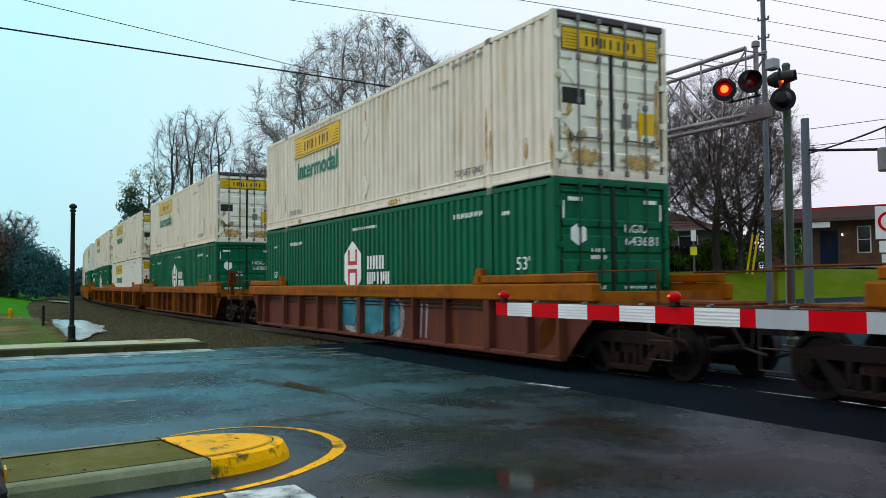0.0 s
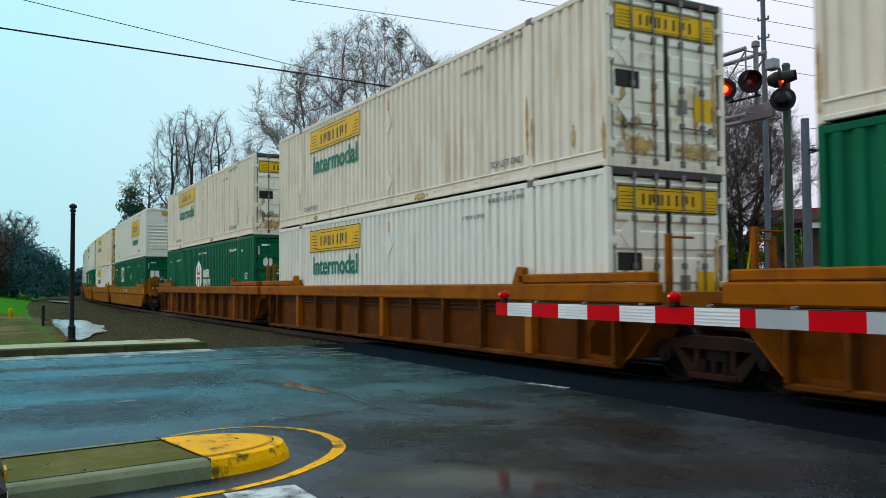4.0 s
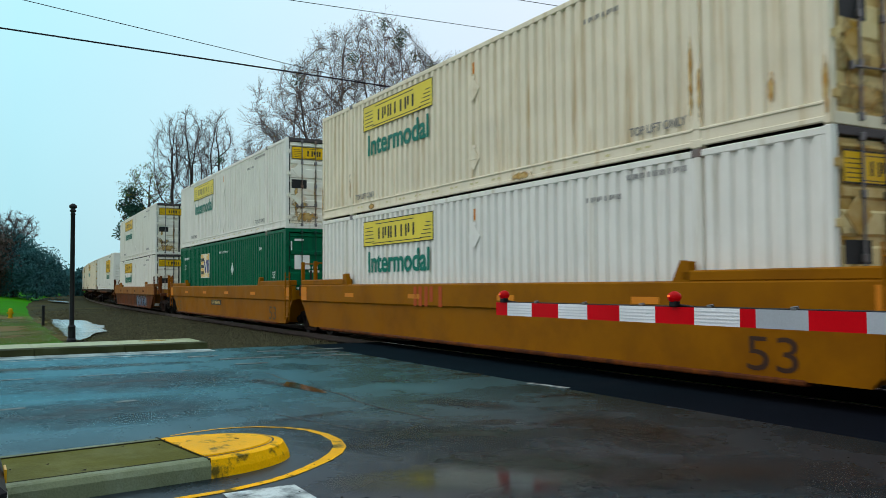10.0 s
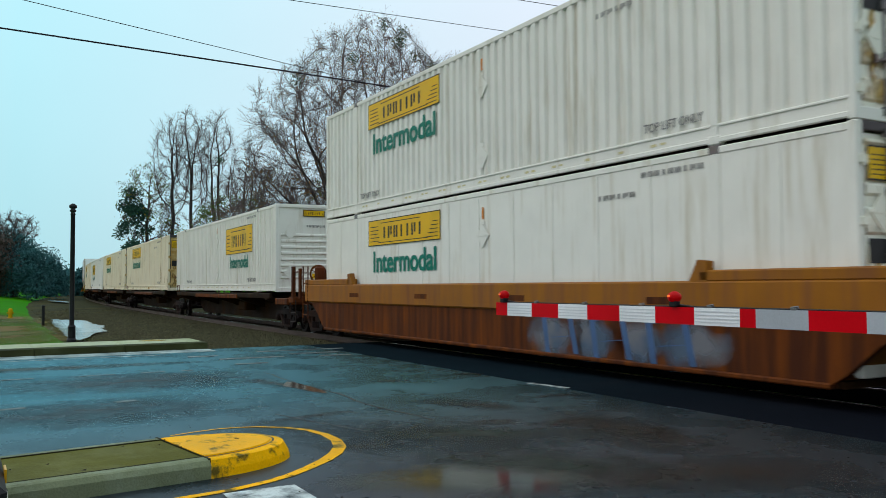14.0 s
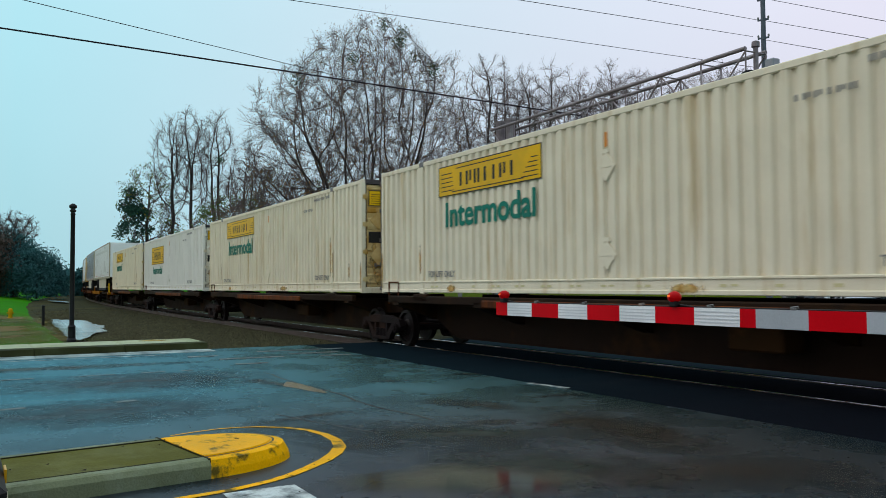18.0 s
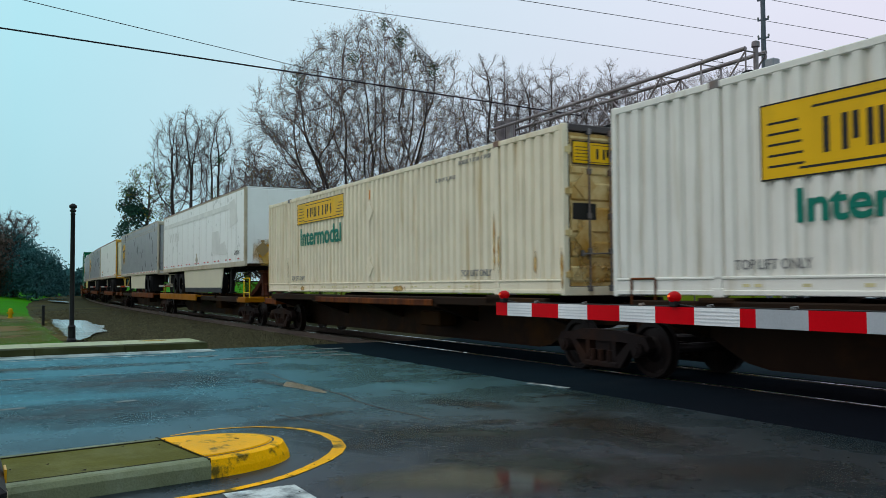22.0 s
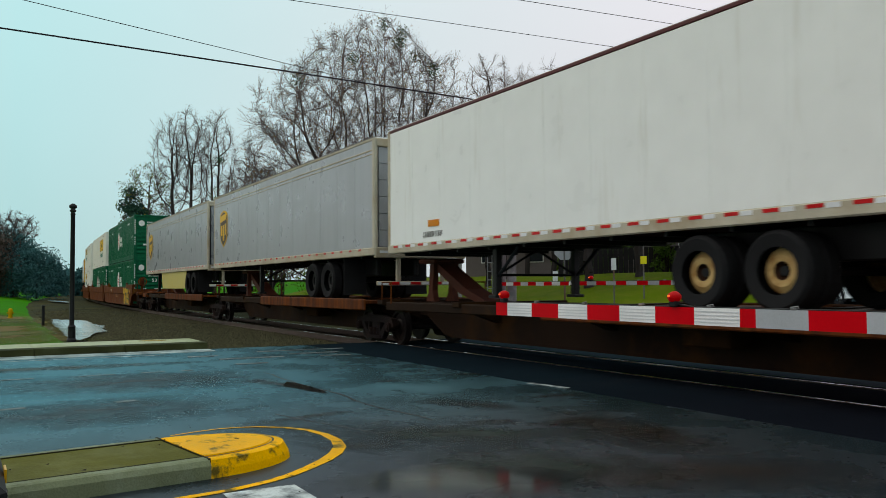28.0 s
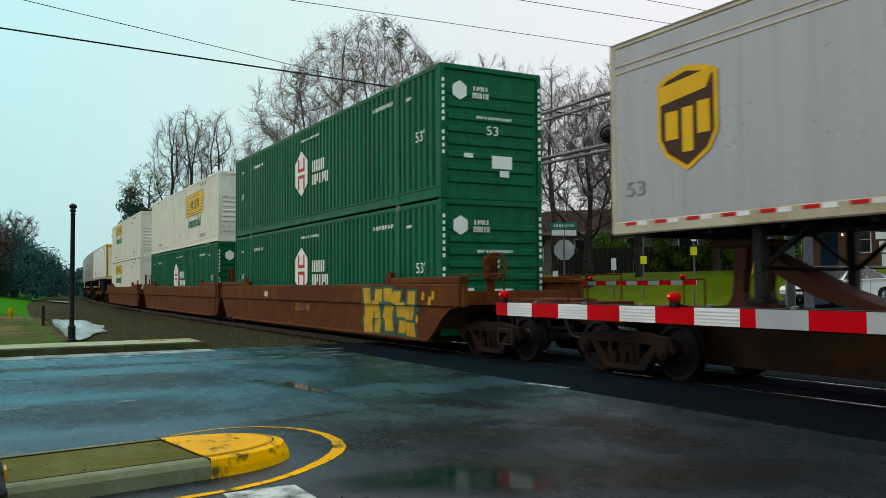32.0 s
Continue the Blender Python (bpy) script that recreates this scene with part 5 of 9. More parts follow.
    far = hip_house(pose(-24, 62.0, 1.6, 0, 0, 25), 14, 9, 3.0, 2.2, BRICK, "brown-roofed house far behind the fence")


build_houses()


# ---- the white sedan ----
def sedan(at, paint, label):
    """A four-door car, nose to +x, its wheels on z = 0."""
    c = thing("car", label, "car", at=at)
    prof = [(2.38, 0.42), (2.40, 0.58), (2.30, 0.72), (1.95, 0.80), (1.05, 0.92), (0.75, 0.95), (-1.75, 1.02), (-2.20, 1.02), (-2.38, 0.90), (-2.42, 0.55), (-2.30, 0.26), (2.2, 0.22)]
    g = Geo()
    n, ws = len(prof), ((-0.91, 0.0), (-0.86, 1.0), (0.86, 1.0), (0.91, 0.0))
    for y, k in ((-0.80, 0.94), (-0.91, 1.0), (0.91, 1.0), (0.80, 0.94)):
        for x, z in prof:
            g.v.append((x * (0.985 if k < 1 else 1), y, 0.62 + (z - 0.62) * (1.0 if k < 1 else 0.92)))
    g.f = [(a * n + i, a * n + (i + 1) % n, (a + 1) * n + (i + 1) % n, (a + 1) * n + i) for a in range(3) for i in range(n)] + [tuple(range(n)), tuple(range(3 * n, 4 * n))]
    part("body", g, paint, c, smooth=False)
    cab = [(1.05, 0.93), (0.28, 1.36), (-0.15, 1.44), (-0.75, 1.43), (-1.35, 1.28), (-1.95, 1.02)]
    g = Geo()
    for y, k in ((-0.80, 0), (-0.58, 1), (0.58, 1), (0.80, 0)):
        for x, z in cab:
            hh = (z - 0.93) / 0.5
            yy = math.copysign(0.82 - 0.24 * min(1, hh) - (0.0 if k == 0 else 0.04), y)
            g.v.append((x, yy, z if k == 0 else z + 0.015))
    m = len(cab)
    g.f = [(a * m + i, a * m + i + 1, (a + 1) * m + i + 1, (a + 1) * m + i) for a in range(3) for i in range(m - 1)]
    part("cabin", g, paint, c)
    win = part("windscreen", Geo().add([(1.0, -0.70, 0.965), (1.0, 0.70, 0.965), (0.33, 0.58, 1.345), (0.33, -0.58, 1.345)], [(0, 1, 2, 3)]), GLASS, c)
    win.matrix_basis = Matrix.Translation((0.03, 0, 0.025))
    for s in (-1, 1):
        for nm, pts in (("front_window", [(0.80, 0.97), (0.20, 1.31), (-0.35, 1.36), (-0.42, 0.97)]), ("rear_window", [(-0.50, 0.97), (-0.43, 1.36), (-0.95, 1.33), (-1.55, 1.05), (-1.5, 0.98)])):
            v = [(x, s * (0.835 - 0.24 * min(1, (z - 0.93) / 0.5)), z) for x, z in pts]
            part(nm, Geo().add(v, [tuple(range(len(v)))]), GLASS, c)
        part("headlight", Geo().prism([(2.28, 0.66), (2.36, 0.56), (2.1, 0.64), (1.85, 0.74), (1.95, 0.77)], "y", s * 0.62 - 0.0 if s > 0 else -0.925, 0.925 if s > 0 else -0.62), CHROME, c, "clear headlight")
        part("mirror", Geo().box(0.55, 0.78, min(s * 0.9, s * 1.08), max(s * 0.9, s * 1.08), 0.96, 1.10, 0.03), paint, c)
        part("door_seam", Geo().box(-0.47, -0.455, min(s * 0.912, s * 0.9), max(s * 0.912, s * 0.9), 0.35, 0.95).box(0.72, 0.735, min(s * 0.912, s * 0.9), max(s * 0.912, s * 0.9), 0.35, 0.92), GREYINK, c)
        for x in (1.42, -1.40):
            w = part("wheel", Geo().lathe([(0.22, -0.09), (0.31, -0.11), (0.335, -0.07), (0.335, 0.07), (0.31, 0.11), (0.22, 0.09)], (x, s * 0.80, 0.335), "y", 24), RUBBER, c)
            gg = Geo().lathe([(0.225, s * 0.09), (0.21, s * 0.06), (0.205, s * 0.02)], (x, s * 0.80, 0.335), "y", 20)
            for k in range(5):
                a = k * 2 * math.pi / 5
                gg.tube((x, s * 0.89, 0.335), (x + 0.21 * math.cos(a), s * 0.88, 0.335 + 0.21 * math.sin(a)), 0.028, 0.02, n=5)
            part("rim", gg, CHROME, w, "alloy rim")
            part("wheel_arch", Geo().lathe([(0.34, 0.0), (0.365, 0.0), (0.365, s * 0.012), (0.34, s * 0.012)], (x, s * 0.905, 0.335), "y", 24), BLACK, c)
    part("grille", Geo().box(2.36, 2.43, -0.42, 0.42, 0.38, 0.62, 0.03), BLACK, c)
    part("lower_grille", Geo().box(2.33, 2.425, -0.6, 0.6, 0.26, 0.36, 0.02), BLACK, c)
    part("number_plate_blank", Geo().box(2.42, 2.435, -0.15, 0.15, 0.42, 0.52), SIGNW, c)
    return c


DARKCAR = mat("dark_green_car_paint", (0.006, 0.011, 0.010), 0.25, var=0.1)
BLACK_CAR = sedan(pose(-4.3, -2.285, 0.0, 0, 0, 90), DARKCAR, "dark green sedan waiting beside the traffic island")
part("marker_lamp", Geo().box(2.43, 2.44, -0.06, 0.06, 0.56, 0.62), mat("amber_lens", (0.55, 0.26, 0.01), 0.3), BLACK_CAR, "amber marker lamp")
part("badge_ring", Geo().lathe([(0.055, 2.436), (0.07, 2.446), (0.085, 2.436)], (0, 0, 0.45), "x", 20), CHROME, BLACK_CAR, "pale chrome ring")

WHITE_CAR = sedan(pose(-20.9, 29.32, 0.58, 0, 0, -90), CARW, "white four-door sedan waiting beyond the crossing")


# ---- trees ----
def crown_points(rng, prof, count, lobes):
    """Points that fill a crown given by (height, half width) rings, denser towards its skin, with uneven lobes."""
    zs, ws = np.array([p[0] for p in prof]), np.array([p[1] for p in prof])
    grid = np.linspace(zs[0], zs[-1], 80)
    share = np.interp(grid, zs, ws) ** 1.6
    z = rng.choice(grid, count, p=share / share.sum()) + rng.uniform(-0.1, 0.1, count)
    a, q = rng.uniform(0, 2 * math.pi, count), rng.uniform(0, 1, count) ** 0.42
    wob = 1 + lobes * (0.5 * np.sin(3 * a + 1.3 * z) + 0.5 * np.sin(5 * a - 0.9 * z + 2.0)) + rng.normal(0, 0.05, count)
    r = np.interp(z, zs, ws) * q * wob
    return np.stack([r * np.cos(a), r * np.sin(a), z], 1)


def colonise(rng, roots, goal, step, reach, kill, rounds=90):
    """Limbs that grow step by step towards the free points of a crown. Returns the nodes and each one's parent."""
    nodes, parent = [np.array(p, float) for p, _ in roots], [k for _, k in roots]
    kids = [0] * len(nodes)
    for k in parent:
        if k >= 0:
            kids[k] += 1
    near, best = np.zeros(len(goal), int), np.full(len(goal), 1e9)

    def meet(first):
        for k in range(first, len(nodes)):
            d = np.linalg.norm(goal - nodes[k], axis=1)
            hit = d < best
            best[hit], near[hit] = d[hit], k
    meet(0)
    for turn in range(rounds):
        live = (best > kill) & (best < reach * (2.5 if turn < 12 else 1.0))
        if not live.any():
            break
        pull = {}
        for g, k, d in zip(goal[live], near[live], best[live]):
            pull[k] = pull.get(k, 0) + (g - nodes[k]) / d
        first = len(nodes)
        for k, v in pull.items():
            if kids[k] > 2:
                continue
            back = nodes[k] - nodes[parent[k]] if parent[k] >= 0 else np.array((0, 0, 1.0))
            v = v / (np.linalg.norm(v) + 1e-6) + back / (np.linalg.norm(back) + 1e-6) * 0.75 + rng.normal(0, 0.10, 3)
            nodes.append(nodes[k] + step * v / (np.linalg.norm(v) + 1e-6))
            parent.append(k)
            kids.append(0)
            kids[k] += 1
        meet(first)
    return nodes, parent, kids


def tree(at, seed, prof, trunk_r, label, stems=1, count=700, step=0.42, fork=2.4, fan=0.25, twigs=3, twig_len=0.7, rmin=0.008, lobes=0.10, buds=0.0, bud_mat=None, budsize=0.035, clumps=()):
    """A bare tree: stems that fork at a height, limbs that fill the crown, fine twigs, buds and clumps at given places in the crown."""
    rng, rnd = np.random.default_rng(seed), random.Random(seed)
    t = thing("tree", label, "tree", at=at, group="bare trees")
    goal, roots = crown_points(rng, prof, count, lobes), [((0, 0, -0.3), -1)]
    for z in np.arange(0.3, (fork if stems == 1 else 0.6) + 0.01, 0.5):
        roots.append(((rnd.gauss(0, 0.03), rnd.gauss(0, 0.03), z), len(roots) - 1))
    base = len(roots) - 1
    for k in range(stems if stems > 1 else 0):
        w, last = 6.283 * k / stems + rnd.uniform(-0.4, 0.4), base
        for z in np.arange(0.5, fork - 0.6, 0.5):
            o = fan * z
            roots.append(((o * math.cos(w) + rnd.gauss(0, 0.04), o * math.sin(w) + rnd.gauss(0, 0.04), 0.6 + z), last))
            last = len(roots) - 1
    nodes, parent, kids = colonise(rng, roots, goal, step, 2.6, step * 1.2)
    area = [0.0] * len(nodes)
    for k in range(len(nodes) - 1, 0, -1):
        if kids[k] == 0:
            area[k] = 1.0
        area[parent[k]] += area[k]
    full = area[0]
    rad = [max(rmin, trunk_r * (a / full) ** 0.56) for a in area]
    g = (Geo(), Geo())
    for k in range(1, len(nodes)):
        p = parent[k]
        r0, r1 = min(rad[p], rad[k] * 1.35), rad[k]
        if p == 0:
            r0 = rad[0] * 1.4
        g[0 if r1 > 0.03 else 1].tube(nodes[p], nodes[k], r0, r1, n=8 if r1 > 0.12 else (5 if r1 > 0.03 else 3), caps=False)
        if r1 < 0.05:
            d = Vector(nodes[k] - nodes[p]).normalized()
            for _ in range(twigs if kids[k] else twigs + 2):
                a = Vector(nodes[p]).lerp(Vector(nodes[k]), rnd.random())
                e = (d * 0.9 + Vector((rnd.gauss(0, 0.6), rnd.gauss(0, 0.6), rnd.gauss(0.25, 0.5)))).normalized() * twig_len * rnd.uniform(0.45, 1.15)
                m = a + e * 0.5 + Vector((rnd.gauss(0, 0.06), rnd.gauss(0, 0.06), rnd.gauss(0, 0.06))) * twig_len
                g[1].tube(a, m, rmin * 0.85, rmin * 0.65, n=3, caps=False)
                g[1].tube(m, a + e, rmin * 0.65, rmin * 0.35, n=3, caps=False)
                for q in (0.3, 0.65):
                    o = a + e * q
                    b = (e * 0.7 + Vector((rnd.gauss(0, 0.5), rnd.gauss(0, 0.5), rnd.gauss(0.1, 0.4))) * twig_len).normalized() * e.length * 0.5
                    g[1].tube(o, o + b, rmin * 0.55, rmin * 0.3, n=3, caps=False)
    raw_part("trunk", t, g[0], BARK)
    tagged(raw_part("twig_mass", t, g[1], TWIG), kind="stuff")
    ends = [Vector(nodes[k]) for k in range(len(nodes)) if kids[k] == 0 or (rad[k] < 0.03 and k > base)]
    if buds:
        for mt, part_share in ((bud_mat or BUDS, 1.0), (OLIVEBUD, 0.6)):
            pick = [p for p in ends if rnd.random() < buds * part_share]
            tagged(leaf_part("bud_mass", t, rnd, pick, budsize, twig_len * 0.45, 5, mt), kind="stuff")
    for c in clumps:
        c = min(ends, key=lambda p: (p - Vector(c)).length)
        tagged(leaf_part("mistletoe", t, rnd, [c], 0.05, rnd.uniform(0.16, 0.30), 200, MISTLE, "dark green mistletoe clump"), kind="stuff")
    return t


def leaf_cards(rnd, centres, size, jitter, per):
    """Many small leaves, two triangles each, about the given points."""
    v, f = [], []
    for c in centres:
        for _ in range(per):
            off = Vector((rnd.gauss(0, 1), rnd.gauss(0, 1), rnd.gauss(0, 1)))
            p = c + off * (jitter * min(1.0, 1.9 / max(off.length, 0.1)))
            a = Vector((rnd.gauss(0, 1), rnd.gauss(0, 1), rnd.gauss(0, 1))).normalized() * size * rnd.uniform(0.6, 1.3)
            b = a.cross(Vector((rnd.gauss(0, 1), rnd.gauss(0, 1), rnd.gauss(0, 1)))).normalized() * a.length * 0.55
            k = len(v)
            v += [tuple(p - a), tuple(p + b), tuple(p + a), tuple(p - b)]
            f.append((k, k + 1, k + 2, k + 3))
    return v, f


def leaf_part(name, parent, rnd, centres, size, jitter, per, material, label=""):
    v, f = leaf_cards(rnd, centres, size, jitter, per)
    me = bpy.data.meshes.new(name)
    me.from_pydata(v, [], f)
    me.materials.append(material)
    ob = new(name, me)
    ob.parent = parent
    if label:
        ob["label"] = label
    return ob


def raw_part(name, parent, g, material):
    me = bpy.data.meshes.new(name)
    me.from_pydata(g.v, [], g.f)
    me.materials.append(material)
    ob = new(name, me)
    ob.parent = parent
    return ob


def leafy(at, seed, w, d, h, z0, count, size, material, label, name="shrub", category="shrub", trunk=True):
    """A dense leafy mass: a short trunk with limbs and a crown of many leaves in uneven clumps."""
    rnd = random.Random(seed)
    t = thing(name, label, category, at=at)
    if trunk:
        g = Geo().tube((0, 0, -0.3), (0, 0, z0 + (h - z0) * 0.5), max(0.06, w * 0.02), max(0.03, w * 0.01), n=7)
        for k in range(5):
            a = rnd.uniform(0, 6.3)
            g.tube((0, 0, z0 + (h - z0) * 0.08 * k), (w * 0.3 * math.cos(a), d * 0.3 * math.sin(a), z0 + (h - z0) * rnd.uniform(0.4, 0.8)), 0.04, 0.02, n=5)
        raw_part("trunk", t, g, BARK)
    cs = []
    for k in range(max(6, count // 120)):
        a, q = rnd.uniform(0, 6.3), rnd.random() ** 0.5
        zz = rnd.random() ** 0.8
        s = math.sqrt(max(0.05, 1 - abs(zz - 0.4) ** 2 * 1.9))
        cs.append(Vector((w / 2 * q * s * math.cos(a), d / 2 * q * s * math.sin(a), z0 + (h - z0) * zz)))
    leaf_part("crown", t, rnd, cs, size, min(w, d, h) * 0.11, 120, material)
    return t


def build_trees():
    # the big oak beyond the track; across its crown, u runs along the street's view and v away from it
    def across(u, v, z):
        return (0.405 * u - 0.914 * v, 0.914 * u + 0.405 * v, z)
    oak = [(3.2, 1.5), (4.6, 6.4), (7.6, 6.7), (10.0, 5.8), (12.0, 5.0), (13.4, 3.9), (14.8, 2.3), (15.6, 0.5)]
    tree(pose(-40.55, 18.25, 0), 11, oak, 0.42, "large bare tree with brown buds and mistletoe clumps", stems=5, count=3400, fork=3.6, fan=0.30, twigs=4, twig_len=0.8, rmin=0.0095,
         buds=0.75, budsize=0.042, clumps=[across(*p) for p in ((0.7, 0, 15.2), (1.5, -1, 14.4), (2.4, 0, 13.9), (2.9, 0, 13.3), (1.1, -2, 13.6), (-0.6, -1, 13.5), (-4.0, 0, 12.3), (3.3, -1, 12.6))])
    low_oak = [(1.6, 1.2), (3.0, 3.6), (5.2, 4.2), (7.4, 3.0), (8.8, 0.6)]
    tree(pose(-47.5, 15.2, 0), 24, low_oak, 0.20, "low spreading bare tree with reddish brown buds", stems=3, count=900, fork=2.2, fan=0.35, twigs=4, buds=0.6)
    thin = [(5.0, 0.8), (8.0, 1.8), (10.5, 2.2), (12.6, 1.5), (13.8, 0.3)]
    for k, (x, y, f) in enumerate(((-42.0, 26.6, 1.0), (-43.2, 28.8, 0.97), (-41.5, 31.0, 0.95), (-46.0, 32.2, 1.02), (-40.2, 34.6, 0.95))):
        tree(pose(x, y, ground_z(x, y)), 75 + k, [(z * f, w * f) for z, w in thin], 0.16, "slim pale bare tree behind the track", count=420, fork=4.4, twigs=3, rmin=0.010, buds=0.1)
    # the slender group near the bend
    upright = [(6.5, 0.7), (9.5, 1.5), (12.5, 2.3), (15.5, 2.4), (17.4, 1.5), (18.4, 0.3)]
    for k, (x, y, f, sd) in enumerate(((-81.7, 16.6, 0.97, 41), (-80.9, 18.1, 1.0, 42), (-79.5, 20.0, 0.98, 44), (-77.0, 22.4, 0.74, 46))):
        tree(pose(x, y, 0), sd, [(z * f, w * 0.85) for z, w in upright], 0.20, "slender bare tree with upright limbs", stems=2, count=420, step=0.5, fork=6.0 * f, fan=0.10, twigs=3, twig_len=1.0,
             rmin=0.015, buds=0.15, clumps=((1.2, 0.6, 12.6), (0.9, 0.5, 13.2)) if k == 2 else ())
    tree(pose(-83.8, 14.6, 0), 51, [(5.0, 1.4), (7.5, 2.6), (10.0, 2.9), (12.2, 1.8), (13.2, 0.4)], 0.20, "tall tree in fresh light green leaf", count=420, step=0.5, fork=5.0, twigs=2, rmin=0.014, buds=1.0, bud_mat=LEAFG, budsize=0.10)
    leafy(pose(-83.0, 13.4, 0), 52, 2.9, 2.9, 10.6, 3.0, 4200, 0.13, DARKLEAF, "dark evergreen tree beside the track", "tree", "tree")
    for k in range(9):
        leafy(pose(-84 + k * 4.0, 17.0 + (k % 3) + k * 0.5, 0), 60 + k, 4.6, 4.0, 8.2 - 0.3 * k + (k * 37 % 5) * 0.5, 1.0, 2200, 0.10, (SCRUB, LEAFG, HEDGE)[k % 3], "tangle of brown and green scrub along the track")
    # bare oaks before the houses
    bank = [(2.0, 0.6), (3.0, 2.6), (4.6, 3.5), (6.6, 3.5), (8.4, 2.8), (9.6, 1.7), (10.3, 0.4)]
    for k, (x, y, f, sd, fk, text) in enumerate(((-32.3, 26.2, 1.0, 71, 2.6, "bare oak with a stout dark trunk on the bank"), (-31.9, 29.1, 1.0, 72, 1.7, "bare oak with a low forked trunk on the bank"),
                                               (-30.0, 32.5, 1.0, 73, 2.2, "bare dark tree with spreading twigs on the bank"), (-29.4, 33.4, 0.96, 78, 1.2, "bare leaning tree on the bank"), (-31.3, 36.2, 0.92, 74, 1.6, "bare many-stemmed tree beside the office"))):
        tree(pose(x, y, ground_z(x, y)), sd, [(z * f, w * f) for z, w in bank], 0.21, text, stems=1 if k < 3 else 3, count=1300, step=0.34, fork=fk, fan=0.25, twigs=4, twig_len=0.65, rmin=0.0085, lobes=0.16, buds=0.12 if k != 2 else 0.3)
    tree(pose(-30.0, 58.75, 1.5), 77, [(3.5, 1.0), (7, 3.6), (11, 3.9), (14, 0.5)], 0.28, "bare grey tree behind the office", count=500, step=0.5, fork=3.0, rmin=0.010)
    for k in range(8):
        leafy(pose(-43.5 + k * 2.2, 33.6 + (k % 2) * 1.4, 1.9), 90 + k, 2.4, 2.0, 1.6 + 0.9 * (k * 29 % 3) / 2, 0.1, 1500, 0.10, HEDGE if k % 3 else LEAFG, "green garden shrub before the house")
    for k in range(7):
        x, y = -45.3 + 0.85 * k, 39.0 + 1.35 * k
        leafy(pose(x, y, ground_z(x, y)), 190 + k, 3.0, 2.6, 2.9 + 0.5 * (k * 31 % 3), 0.2, 1700, 0.10, SCRUB if k % 2 else DARKLEAF, "dark thicket between the houses")
    # the dark wood across the lawn
    for k in range(13):
        y = -17 + k * 2.05
        top = 8.3 - 1.25 * max(0.0, y - 4.6) + 0.9 * ((k * 53) % 7) / 6
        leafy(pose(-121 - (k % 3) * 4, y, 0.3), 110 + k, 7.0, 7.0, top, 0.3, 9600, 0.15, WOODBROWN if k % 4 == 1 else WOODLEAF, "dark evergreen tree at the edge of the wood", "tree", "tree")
    tree(pose(-126.4, 5.0, 0.3), 131, [(6.6, 0.6), (8.0, 2.8), (9.4, 3.1), (10.6, 2.0), (11.2, 0.4)], 0.26, "bare round-headed tree above the dark wood", count=420, step=0.45, fork=6.6, twigs=3, twig_len=0.8, rmin=0.022, buds=0.2)
    for k in range(10):
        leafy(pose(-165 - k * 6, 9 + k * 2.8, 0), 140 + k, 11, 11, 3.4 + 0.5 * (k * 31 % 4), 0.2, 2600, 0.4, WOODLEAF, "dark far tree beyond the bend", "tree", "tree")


build_trees()
# ---- the train: containers ----
CL, CW, CH = 16.15, 2.59, 2.90
HL, HW = CL / 2, CW / 2
RODG = mat("green_painted_rod", (0.008, 0.055, 0.036), 0.5, second=(0.05, 0.035, 0.025), amount=0.3)
NEAR = -HW - 0.003


def corrugated(x0, x1, z0, z1, pitch=0.262, depth=0.050, back=0.02):
    """A pressed steel wall facing -y, its outer ridges at y = 0."""
    n = max(1, round((x1 - x0) / pitch))
    p = (x1 - x0) / n
    prof = []
    for k in range(n):
        b = x0 + k * p
        prof += [(b, depth), (b + 0.26 * p, depth), (b + 0.40 * p, 0.0), (b + 0.84 * p, 0.0), (b + 0.98 * p, depth)]
    prof.append((x1, depth))
    g = Geo()
    v = [(x, y, z) for x, y in prof for z in (z0, z1)]
    f = [(2 * i, 2 * i + 2, 2 * i + 3, 2 * i + 1) for i in range(len(prof) - 1)]
    m = len(v)
    v += [(x0, depth + back, z0), (x1, depth + back, z0), (x1, depth + back, z1), (x0, depth + back, z1)]
    e = 2 * len(prof)
    f += [(m, m + 3, m + 2, m + 1), (0, 1, m + 3, m), (e - 2, m + 1, m + 2, e - 1)]
    return g.add(v, f)


def seamed(x0, x1, z0, z1, back=0.05):
    """A flat sheet wall facing -y; its raised seams are parts of their own."""
    return Geo().box(x0, x1, 0.006, back, z0, z1)


def placard(cx, cz, r):
    g = Geo().prism([(cx - r, cz), (cx, cz - r * 1.05), (cx + r, cz), (cx, cz + r * 1.05)], "y", -0.016, 0.0)
    g.box(cx - 0.07, cx + 0.07, -0.012, 0.0, cz + r * 0.95, cz + r * 1.25)
    return g.box(cx - r * 0.62, cx + r * 0.62, -0.022, -0.015, cz - 0.015, cz + 0.02)


def side(x=0.0, y=NEAR, z=0.0):
    return Matrix.Translation((x, y, z))


FACE = Matrix.Rotation(radians(90), 4, "Z")  # what faces -y turns to face +x


def endface(x=HL, z=0.0):
    return Matrix.Translation((x, 0, z)) @ FACE


